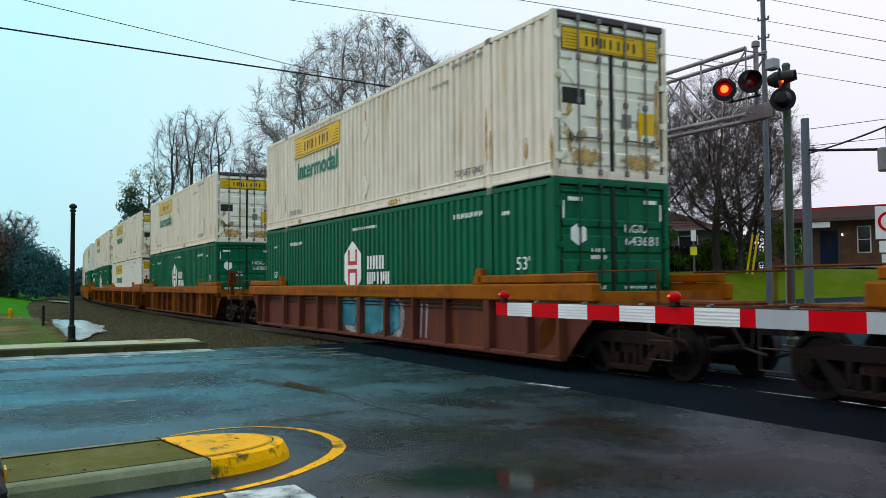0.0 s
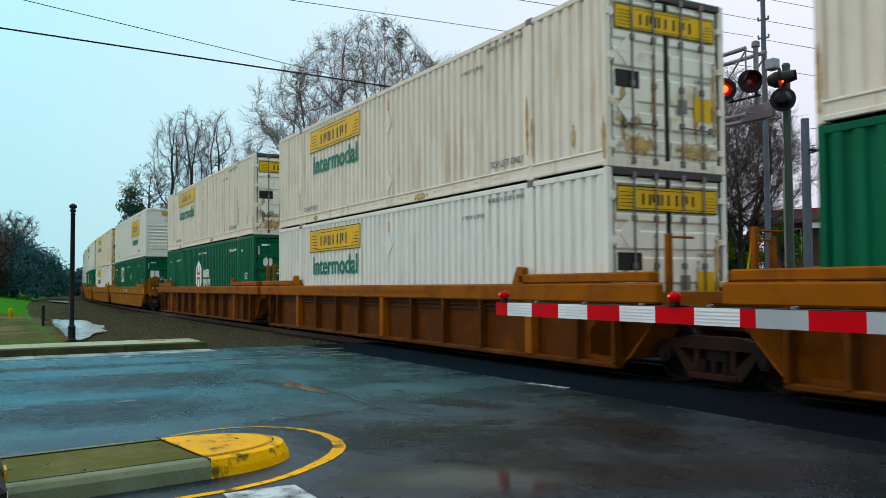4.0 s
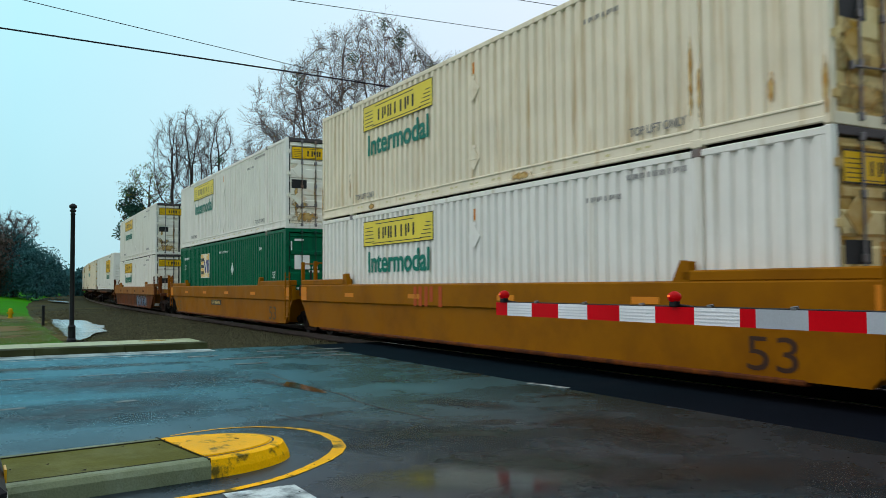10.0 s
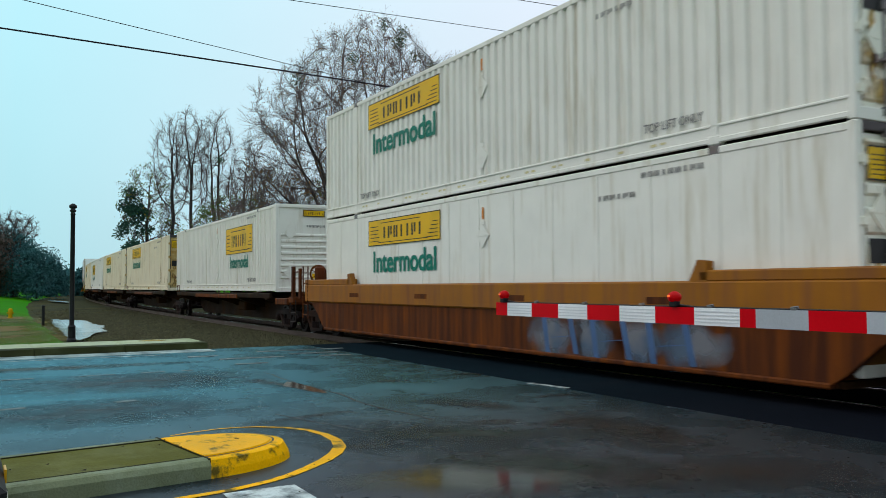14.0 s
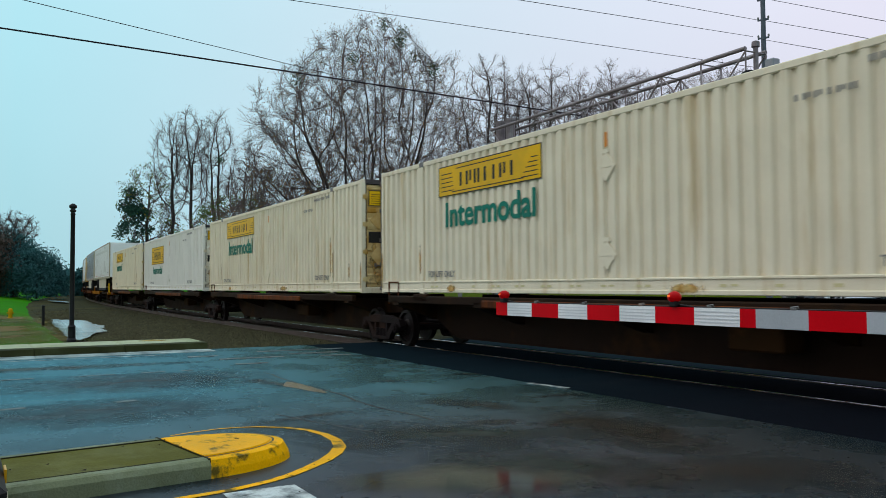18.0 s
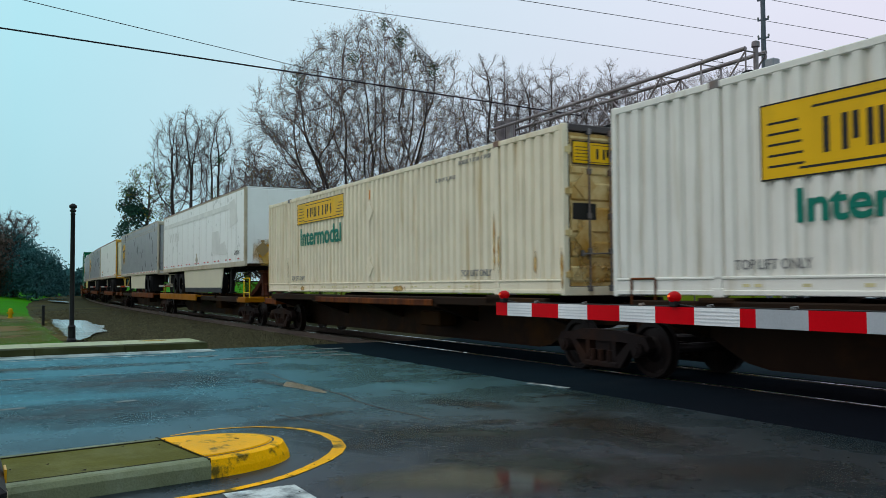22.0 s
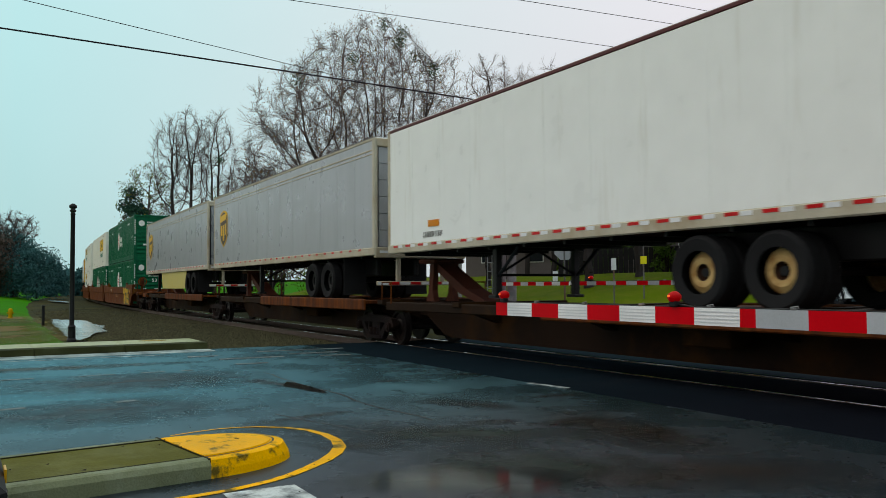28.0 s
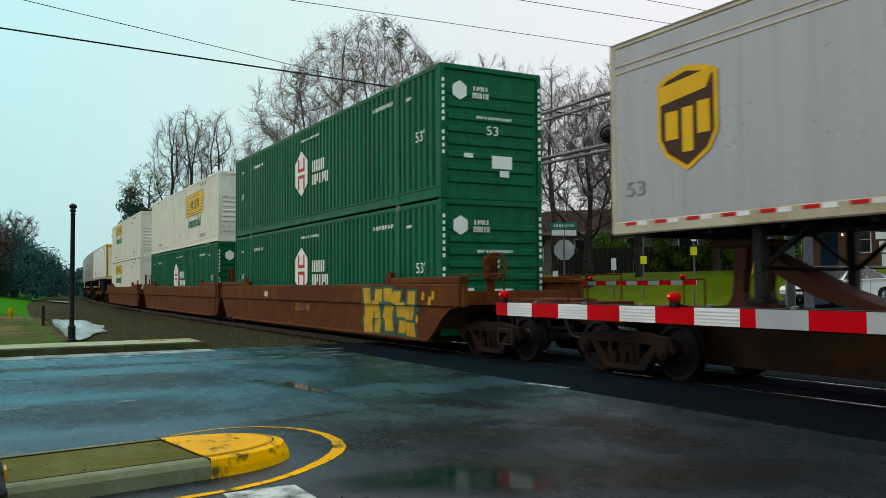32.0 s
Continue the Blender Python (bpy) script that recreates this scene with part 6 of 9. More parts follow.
def brand_panel(parent, x0, x1, z0, z1, tone, key, at=None):
    """The yellow name panel: its name stands as plain dark bars."""
    at = at or side()
    w, h = x1 - x0, z1 - z0
    p = part("name_panel", lambda: Geo().box(x0, x1, -0.004, 0.0, z0, z1), tone, parent, "yellow name panel", at=at, key=("panel", key))
    rim = lambda: Geo().box(x0, x1, -0.006, -0.003, z0, z0 + 0.02).box(x0, x1, -0.006, -0.003, z1 - 0.02, z1).box(
        x0, x0 + 0.02, -0.006, -0.003, z0, z1).box(x1 - 0.02, x1, -0.006, -0.003, z0, z1)
    part("panel_rim", rim, INK, p, key=("rim", key))
    part("name_lettering", lambda: bars(x0 + w * 0.22, x1 - w * 0.20, z0 + h * 0.26, z1 - h * 0.30, 7, 0.3, 3).add([], []), INK, p,
         at=side(0, -0.004), key=("nbars", key))

    def scroll():
        g = Geo()
        for k in range(5):
            t = k / 4
            g.box(x1 - w * (0.17 - 0.02 * k), x1 - w * 0.03, -0.006, -0.003, z0 + h * (0.12 + 0.13 * k), z0 + h * (0.15 + 0.13 * k))
            g.box(x0 + w * 0.03, x0 + w * (0.17 - 0.02 * t), -0.006, -0.003, z0 + h * (0.16 + 0.14 * k), z0 + h * (0.19 + 0.14 * k))
        g.box(x0 + w * 0.15, x1 - w * 0.15, -0.006, -0.003, z0 + h * 0.10, z0 + h * 0.13)
        return g.box(x0 + w * 0.2, x1 - w * 0.25, -0.006, -0.003, z1 - h * 0.16, z1 - h * 0.13)
    part("panel_scroll", scroll, INK, p, key=("scroll", key))
    return p


def door_end(c, skin, style):
    """Two cargo doors at the leading end, with lock rods, hinges and labels."""
    for sgn in (-1, 1):
        d = part("door", lambda: Geo().box(HL - 0.075, HL - 0.05, 0.012, 1.165, 0.16, CH - 0.14, 0.004), skin, c, at=Matrix.Diagonal((1, sgn, 1, 1)), key=("leaf", skin.name))
        for z0, z1 in ((0.22, 0.50), (0.64, 0.92), (1.06, 1.50), (1.60, 1.92), (2.04, 2.20), (2.62, 2.70)):
            part("door_rib", lambda: Geo().prism([(HL - 0.051, z0), (HL - 0.018, z0 + 0.035), (HL - 0.018, z1 - 0.035), (HL - 0.051, z1)], "y", 0.07, 1.12), skin, d, key=("drib", z0, skin.name))
        part("door_seal", lambda: Geo().box(HL - 0.055, HL - 0.022, 0.0, 0.035, 0.14, CH - 0.12), BLACK, d, "black rubber seal", key=("dseal",))
        part("door_edge", lambda: Geo().box(HL - 0.065, HL - 0.03, 1.150, 1.172, 0.14, CH - 0.12), BLACK, d, key=("dedge",))
        for y in (0.30, 0.76):
            def rod():
                g = Geo().tube((HL + 0.012, 0, 0.08), (HL + 0.012, 0, CH - 0.06), 0.017, n=6)
                for z in (0.12, 0.75, 1.35, 2.1, CH - 0.12):
                    g.box(HL - 0.03, HL + 0.035, -0.04, 0.04, z - 0.05, z + 0.05, 0.008)
                return g
            part("lock_rod", rod, GALV if style == "cream" else RODG, d, at=Matrix.Translation((0, y, 0)), key=("rod", style == "cream"))
        part("door_handle", lambda: Geo().tube((HL + 0.03, 0.28, 0.72), (HL + 0.03, 0.95, 0.70), 0.014, n=6).box(
            HL, HL + 0.04, 0.9, 0.96, 0.66, 0.76), GALV, d, key=("dhandle",))
        for z in (0.35, 1.05, 1.75, 2.45):
            part("hinge", lambda: Geo().box(HL - 0.04, HL + 0.022, 1.13, 1.27, -0.05, 0.05, 0.008).tube(
                (HL + 0.02, 1.2, -0.08), (HL + 0.02, 1.2, 0.08), 0.016, n=6), skin, d, at=Matrix.Translation((0, 0, z)), key=("hinge", skin.name))
    at = endface(HL - 0.018)
    if style == "cream":
        brand_panel(c, -1.10, 1.08, 2.22, 2.62, YELLOW, "door", at)
        for z in (1.86, 0.96):
            part("placard_holder", lambda: placard(-0.83, 0, 0.24), skin, c, at=endface(HL - 0.018, z), key=("plh", skin.name))
        for q, (x0, x1, za, zb) in enumerate(((-1.15, -0.1, 0.17, 0.58), (-1.02, -0.86, 0.3, 1.7), (-0.36, -0.24, 0.4, 1.9), (0.05, 1.15, 0.17, 0.52), (0.56, 0.68, 0.3, 1.5), (0.98, 1.12, 0.3, 2.1), (-1.15, -0.5, 0.6, 0.95))):
            part("rust_run", lambda: Geo().box(x0, x1, -0.002, 0.0, max(0.17, za), zb), RUSTRUN, c, "brown rust run", at=at, key=("rrun", q))
        part("notice", lambda: Geo().box(-1.10, -0.60, -0.004, 0, 1.28, 1.56), INK, c, "dark notice label", at=at, key=("notice",))
        part("sticker", lambda: Geo().box(0.62, 0.98, -0.004, 0, 0.86, 1.26), YELLOW, c, "yellow notice sticker", at=at, key=("sticker",))
        part("data_plate", lambda: Geo().box(0.22, 0.44, -0.004, 0, 0.96, 1.20), GREYINK, c, at=at, key=("dplate",))
        part("notice_text", lambda: bars(0.6, 1.0, 1.50, 1.56, 5).add([], []), GREYINK, c, at=at, key=("nlines",))
    else:
        def white_marks():
            g = bars(-0.52, -0.18, 1.62, 1.69, 4, 0.25, 4)
            for b in (bars(-0.52, -0.16, 1.50, 1.57, 5, 0.25, 5), bars(-0.92, -0.18, 0.96, 1.04, 9, 0.25, 6), bars(-0.92, -0.18, 0.64, 0.72, 8, 0.25, 7),
                      bars(0.23, 1.06, 0.98, 1.03, 11, 0.25, 8), bars(0.23, 1.06, 0.66, 0.71, 11, 0.25, 9), bars(0.62, 1.02, 0.22, 0.28, 5, 0.25, 3)):
                g.add(b.v, b.f)
            g.box(-1.05, -0.55, -0.002, 0, 0.18, 0.30)
            g.box(-1.0, -0.7, -0.002, 0, 2.5, 2.57).box(0.7, 1.0, -0.002, 0, 2.5, 2.57)
            return g.box(-1.12, -1.08, -0.002, 0, 2.2, 2.5).box(1.08, 1.12, -0.002, 0, 2.2, 2.5)
        part("door_stencil", white_marks, PALEINK, c, at=at, key=("dmark", style))
        letters("643681" if style == "house" else "643248", 0.76, 0.16, PALEINK, c, endface(HL - 0.016, 1.75 if style == "house" else 1.33) @ Matrix.Translation((0.24, -0.022, 0)), "number")
        letters("HGIU" if style == "house" else "EMHU", 0.52, 0.14, PALEINK, c, endface(HL - 0.016, 1.98 if style == "house" else 1.60) @ Matrix.Translation((0.23, -0.022, 0)), "owner_code")
        if style == "house":
            part("badge", lambda: Geo().prism([(-0.78 + 0.19 * math.sin(k * math.pi / 3), 1.93 + 0.20 * math.cos(k * math.pi / 3)) for k in range(6)],
                                              "y", -0.004, 0), PALEINK, c, "white hexagonal badge", at=at, key=("hexb",))
        else:
            part("badge", lambda: Geo().box(-1.0, -0.5, -0.004, 0, 1.6, 2.05), PALEINK, c, "white square badge", at=at, key=("sqb",))
            part("badge_lettering", lambda: bars(-0.95, -0.55, 1.70, 1.95, 3, 0.2, 2), INK, c, at=endface(HL - 0.022), key=("sqbb",))


def ribbed_end(c, skin, style):
    """A closed end wall with level ribs."""
    w = part("end_wall", lambda: Geo().box(HL - 0.09, HL - 0.05, -1.2, 1.2, 0.14, CH - 0.12), skin, c, key=("endwall", skin.name))
    for k in range(8):
        z0 = 0.42 + k * 0.20 if style == "cream" else 0.34 + k * 0.27
        z1 = z0 + (0.11 if style == "cream" else 0.16)
        part("end_rib", lambda: Geo().prism([(HL - 0.052, z0), (HL - 0.012, z0 + 0.03), (HL - 0.012, z1 - 0.03), (HL - 0.052, z1)], "y", -1.1, 1.1), skin, w, key=("erib", style, k, skin.name))
    at = endface(HL - 0.012)
    if style == "cream":
        brand_panel(c, -0.36, 0.40, 2.50, 2.72, YELLOW, "nose", at)
        for z in (1.95, 0.62):
            part("placard_holder", lambda: placard(-0.80, 0, 0.22), skin, c, at=endface(HL - 0.012, z), key=("plh2", skin.name))
        part("sticker", lambda: Geo().box(-0.05, 0.07, -0.004, 0, 0.44, 0.60), YELLOW, c, at=at, key=("st2",))
        part("data_plate", lambda: Geo().box(0.35, 0.50, -0.004, 0, 0.42, 0.58), GREYINK, c, at=at, key=("dp2",))
        part("notice_text", lambda: bars(-0.25, 0.42, 2.14, 2.22, 7), GREYINK, c, at=at, key=("nl2",))
    else:
        part("badge", lambda: Geo().prism([(-0.82 + 0.20 * math.sin(k * math.pi / 3), 2.34 + 0.21 * math.cos(k * math.pi / 3)) for k in range(6)],
                                          "y", -0.004, 0), PALEINK, c, "white hexagonal badge", at=at, key=("hexe",))

        def marks():
            g = bars(-0.5, -0.08, 2.36, 2.46, 4, 0.2, 3)
            for a in (bars(-0.5, -0.08, 2.20, 2.32, 5, 0.2, 5), bars(-0.40, 0.52, 1.76, 1.82, 9, 0.2, 6)):
                g.add(a.v, a.f)
            g.box(-0.02, 0.50, -0.003, 0, 0.70, 0.98)
            return g.box(-0.72, -0.50, -0.003, 0, 0.9, 1.0).box(0.18, 0.42, -0.003, 0, 0.52, 0.66)
        part("end_stencil", marks, PALEINK, c, at=at, key=("emark",))
        for y in (-1.235, 1.235):
            def column():
                g = Geo()
                for q in range(11):
                    g.box(-0.03, 0.03, -0.003, 0, 0.95 + q * 0.14 + (0.14 if q > 3 else 0), 1.03 + q * 0.14 + (0.14 if q > 3 else 0))
                return g
            part("end_stencil", column, PALEINK, c, at=endface(HL + 0.003) @ Matrix.Translation((y, 0, 0)), key=("colmark",))
        letters("53", 0.30, 0.20, PALEINK, c, endface(HL - 0.012, 1.42) @ Matrix.Translation((-0.15, -0.004, 0)), "number")


def container(skin, style, end, label, plain=False, late=False, tone=None, door=None):
    """A 53-foot container; its base is at z = 0 and its doors or nose at +x."""
    c = thing("container", label, "container", group="containers on the train")
    for sgn in (-1, 1):
        flip = Matrix.Diagonal((1, -sgn, 1, 1))
        for x0, x1 in ((-8.0, -6.04), (-5.96, 5.96), (6.04, 8.0)):
            wall = (lambda: seamed(x0, x1, 0.27, CH - 0.10)) if plain else (lambda: corrugated(x0, x1, 0.27, CH - 0.10))
            part("side_panel", wall, skin, c, at=flip @ side(0, -HW + 0.004), key=("wall", plain, x0, skin.name))
            for k in range(max(1, round((x1 - x0) / 1.22)) + 1 if plain else 0):
                x = min(x1 - 0.03, max(x0 + 0.03, x0 + (x1 - x0) * k / max(1, round((x1 - x0) / 1.22))))
                part("wall_seam", lambda: Geo().box(-0.028, 0.028, -0.004, 0.006, 0.27, CH - 0.10), skin, c, at=flip @ side(x, -HW + 0.004), key=("wseam", skin.name))
        part("bottom_rail", lambda: Geo().box(-8.0, 8.0, -HW - 0.006, -HW + 0.06, 0.03, 0.10, 0.01).box(-8.0, 8.0, -HW + 0.012, -HW + 0.05, 0.10, 0.24).box(
            -8.0, 8.0, -HW - 0.006, -HW + 0.06, 0.24, 0.28, 0.01), skin, c, at=flip, key=("brail", skin.name))
        part("top_rail", lambda: Geo().box(-8.0, 8.0, -HW - 0.004, -HW + 0.07, CH - 0.12, CH - 0.02, 0.012), skin, c, at=flip, key=("trail", skin.name))
        for x in (-6.0, 6.0):
            part("lift_post", lambda: Geo().box(-0.075, 0.075, -HW - 0.006, -HW + 0.08, 0.03, CH - 0.02, 0.015), skin, c, at=flip @ Matrix.Translation((x, 0, 0)), key=("lpost", skin.name))
            for z in (0.0, CH - 0.13):
                part("lift_casting", lambda: Geo().box(-0.10, 0.10, -HW - 0.010, -HW + 0.12, 0, 0.13, 0.015), GALV if z > 1 else skin, c,
                     at=flip @ Matrix.Translation((x, 0, z)), key=("lcast", z, skin.name))
        for x in (-8.02, 8.02):
            part("corner_post", lambda: Geo().box(-0.055, 0.055, -HW - 0.004, -HW + 0.11, 0.0, CH - 0.005, 0.014), skin, c, at=flip @ Matrix.Translation((x, 0, 0)), key=("cpost", skin.name))
    part("floor", lambda: Geo().box(-8.0, 8.0, -1.24, 1.24, 0.04, 0.16), W_DARK, c, key=("cfloor",))

    def roof():
        g = Geo().box(-8.0, 8.0, -1.24, 1.24, CH - 0.06, CH - 0.03)
        for k in range(40):
            g.box(-7.8 + k * 0.4, -7.6 + k * 0.4, -1.2, 1.2, CH - 0.031, CH - 0.012)
        return g
    part("roof", roof, skin, c, key=("roof", skin.name))
    part("end_sill", lambda: Geo().box(HL - 0.09, HL, -1.22, 1.22, 0.0, 0.15, 0.01), skin, c, key=("esill", skin.name))
    part("end_header", lambda: Geo().box(HL - 0.09, HL, -1.22, 1.22, CH - 0.12, CH - 0.005, 0.01), mat("dark_header", (0.06, 0.05, 0.05), 0.5) if style == "cream" and end == "doors" else skin, c, key=("ehead", skin.name, end))
    part("tail_wall", lambda: Geo().box(-HL + 0.03, -HL + 0.06, -1.2, 1.2, 0.0, CH - 0.02), skin, c, key=("twall", skin.name))
    dskin = door or DOORCREAM if style == "cream" and end == "doors" else skin
    (door_end if end == "doors" else ribbed_end)(c, dskin, style)
    # what is painted on the flank that faces the street
    if style == "cream":
        tone = tone or YELLOW
        if late == "front":
            brand_panel(c, 1.65, 5.34, 1.42, 2.42, tone, "front")
            letters("Intermodal", 2.55, 0.46, TEAL, c, side(2.25, NEAR - 0.004, 0.88), weight=0.045)
        elif late == "rear":
            brand_panel(c, -5.26, -1.53, 1.45, 2.40, tone, "rear")
            letters("Intermodal", 2.85, 0.42, TEAL, c, side(-4.76, NEAR - 0.004, 0.90), weight=0.045)
        else:
            brand_panel(c, -5.2, -1.52, 2.03, 2.66, tone, "side" + tone.name)
            letters("Intermodal", 3.22, 0.52, TEAL, c, side(-4.92, NEAR - 0.004, 1.38), weight=0.045)
        part("tick_mark", lambda: Geo().box(0.15, 0.21, -0.004, 0, 2.33, 2.56), ORANGEPATCH, c, "small orange tick mark", at=side(), key=("tick",))
        for z in (2.02, 0.64):
            part("placard_holder", lambda: placard(0.18, 0, 0.22), skin, c, at=side(0, NEAR, z), key=("plc", skin.name))
        for x in (4.68, -5.7):
            letters("TOP LIFT ONLY", 1.15, 0.13, GREYINK, c, side(x, NEAR - 0.004, 0.36), weight=0.03)
        if skin is not WHITE:
            for x0, x1, za, zb in ((5.88, 5.98, 0.30, 1.75), (6.04, 6.12, 0.30, 1.2), (-6.10, -6.0, 0.30, 1.1), (-8.07, -7.97, 0.05, 1.0), (7.97, 8.07, 0.05, 0.9), (7.2, 7.32, 0.28, 0.8), (-4.9, -4.5, 0.04, 0.2), (1.4, 2.2, 0.04, 0.2)):
                part("rust_run", lambda: Geo().box(x0, x1, -0.002, 0, za, zb), RUSTRUN, c, "brown rust run", at=side(0, NEAR - 0.012), key=("srun", x0))
        part("faded_stencil", lambda: bars(4.6, 5.85, 2.62, 2.70, 9, 0.3, 5), GREYINK, c, at=side(), key=("fmark",))
        part("faded_code", lambda: bars(3.6, 4.5, 2.36, 2.44, 6, 0.3, 8), GREYINK, c, at=side(), key=("fcode",))
        part("load_stencil", lambda: bars(-5.6, 5.6, 0.14, 0.18, 14, 0.62, 2), mat("faded_yellow", (0.60, 0.52, 0.28), 0.6), c, at=side(0, -HW + 0.008), key=("lmark",))
    elif style == "house":
        hexa = [(-0.66 + 0.63 * math.sin(k * math.pi / 3), 1.545 + 0.68 * math.cos(k * math.pi / 3)) for k in range(6)]
        b = part("badge", lambda: Geo().prism(hexa, "y", -0.005, 0), PALEINK, c, "white hexagonal badge", at=side(), key=("hexs",))
        part("badge_lettering", lambda: Geo().box(-0.96, -0.84, -0.002, 0, 1.60, 2.0).box(-0.96, -0.84, -0.002, 0, 1.05, 1.50).box(
            -0.48, -0.36, -0.002, 0, 1.60, 2.0).box(-0.48, -0.36, -0.002, 0, 1.05, 1.50).box(-0.84, -0.48, -0.002, 0, 1.60, 1.70).box(
            -0.84, -0.48, -0.002, 0, 1.40, 1.50), REDINK, b, at=side(0, -0.005), key=("hexbars",))

        def name():
            g = bars(0.27, 1.33, 1.47, 1.80, 3, 0.22, 11)
            k = bars(0.27, 1.60, 1.10, 1.40, 5, 0.2, 12)
            return g.add(k.v, k.f)
        part("name_lettering", name, PALEINK, c, at=side(0, NEAR - 0.002), key=("housename",))

        def small():
            g = bars(-0.64, 0.9, 2.48, 2.55, 11, 0.25, 13)
            for k in (bars(4.6, 5.8, 2.40, 2.50, 7, 0.3, 14), bars(6.45, 6.72, 2.34, 2.42, 3, 0.2, 15), bars(-7.2, -6.9, 2.30, 2.36, 3, 0.2, 16), bars(-5.6, -4.5, 2.30, 2.40, 6, 0.3, 16)):
                g.add(k.v, k.f)
            return g
        part("small_stencil", small, PALEINK, c, at=side(0, NEAR - 0.002), key=("housesmall",))
        letters("53'", 0.42, 0.24, PALEINK, c, side(6.92, NEAR - 0.004, 1.33), "size_mark")
        letters("53'", 0.36, 0.20, PALEINK, c, side(-7.2, NEAR - 0.004, 1.33), "size_mark")
    else:
        b = part("badge", lambda: Geo().box(-3.75, -2.17, -0.005, 0, 1.45, 2.47), PALEINK, c, "white square badge with yellow stripes", at=side(), key=("stripeds",))

        def stripes():
            g = Geo()
            for k in range(7):
                g.box(-3.70 + k * 0.22, -3.58 + k * 0.22, -0.002, 0, 1.47, 2.45)
            return g
        part("badge_striping", stripes, GOLD if tone is None else tone, b, at=side(0, -0.005), key=("stripedst",))
        part("badge_block", lambda: Geo().box(-3.66, -3.16, -0.002, 0, 1.60, 1.74).box(-3.66, -3.16, -0.002, 0, 1.88, 2.02).box(-3.66, -3.16, -0.002, 0, 2.16, 2.30), INK, b, "dark block shape", at=side(0, -0.008), key=("stripedb",))
        part("badge_chevron", lambda: Geo().prism([(-3.14, 2.20), (-3.02, 2.20), (-2.86, 1.86), (-2.70, 2.20), (-2.58, 2.20), (-2.80, 1.66), (-2.92, 1.66)], "y", -0.002, 0).box(-2.54, -2.28, -0.002, 0, 1.66, 2.2), BLUEINK, b, "blue chevron shape", at=side(0, -0.008), key=("stripedc",))

        def small():
            g = bars(-0.5, 1.0, 2.40, 2.47, 11, 0.25, 13)
            for k in (bars(-7.2, -6.1, 2.30, 2.42, 7, 0.3, 14), bars(5.2, 5.5, 2.30, 2.42, 2, 0.2, 15)):
                g.add(k.v, k.f)
            return g
        part("small_stencil", small, PALEINK, c, at=side(0, NEAR - 0.002), key=("stripedsmall",))
        letters("53'", 0.36, 0.22, PALEINK, c, side(-7.1, NEAR - 0.004, 1.88), "size_mark")
        letters("53'", 0.36, 0.22, PALEINK, c, side(6.7, NEAR - 0.004, 1.33), "size_mark")
        part("placard_holder", lambda: placard(1.6, 1.72, 0.2), GREENLT, c, at=side(), key=("plstriped",))
    return c


# ---- the train: running gear ----
WHEEL_R = 0.42
BROWNTEXT = mat("dark_brown_stencil", (0.15, 0.045, 0.004), 0.6)
WHEELSETS = []


def wheelset_geo():
    g = Geo().tube((0, -0.95, 0), (0, 0.95, 0), 0.075, n=10)
    for s in (-1, 1):
        y = s * 0.745
        g.lathe([(0.10, s * 0.09), (0.16, s * 0.07), (0.20, s * 0.03), (0.33, s * 0.015), (0.355, s * 0.065), (WHEEL_R, s * 0.065),
                 (WHEEL_R, -s * 0.045), (WHEEL_R + 0.026, -s * 0.052), (WHEEL_R + 0.026, -s * 0.085), (0.35, -s * 0.085), (0.10, -s * 0.04)], (0, y, 0), "y", 28)
        for k in range(4):
            w = k * math.pi / 2
            g.box(0.25 * math.cos(w) - 0.025, 0.25 * math.cos(w) + 0.025, y + s * 0.02 - 0.015, y + s * 0.02 + 0.015, 0.25 * math.sin(w) - 0.025, 0.25 * math.sin(w) + 0.025)
    return g


def side_frame_geo():
    g = Geo()
    top = [(-1.12, 0.46), (-1.02, 0.62), (-0.62, 0.66), (-0.45, 0.70), (0.45, 0.70), (0.62, 0.66), (1.02, 0.62), (1.12, 0.46), (1.06, 0.40),
           (0.98, 0.50), (0.55, 0.52), (-0.55, 0.52), (-0.98, 0.50), (-1.06, 0.40)]
    g.prism(top, "y", -0.075, 0.075)
    g.prism([(-0.80, 0.54), (-0.66, 0.54), (-0.30, 0.22), (-0.30, 0.12), (-0.46, 0.12)], "y", -0.07, 0.07)
    g.prism([(0.80, 0.54), (0.66, 0.54), (0.30, 0.22), (0.30, 0.12), (0.46, 0.12)], "y", -0.07, 0.07)
    g.box(-0.40, 0.40, -0.09, 0.09, 0.10, 0.20, 0.02)
    g.box(-0.36, -0.28, -0.07, 0.07, 0.18, 0.55).box(0.28, 0.36, -0.07, 0.07, 0.18, 0.55)
    for x in (-0.89, 0.89):
        g.tube((x, -0.13, 0.42), (x, 0.10, 0.42), 0.115, n=12)
        g.tube((x, -0.16, 0.42), (x, -0.12, 0.42), 0.065, n=8)
    return g


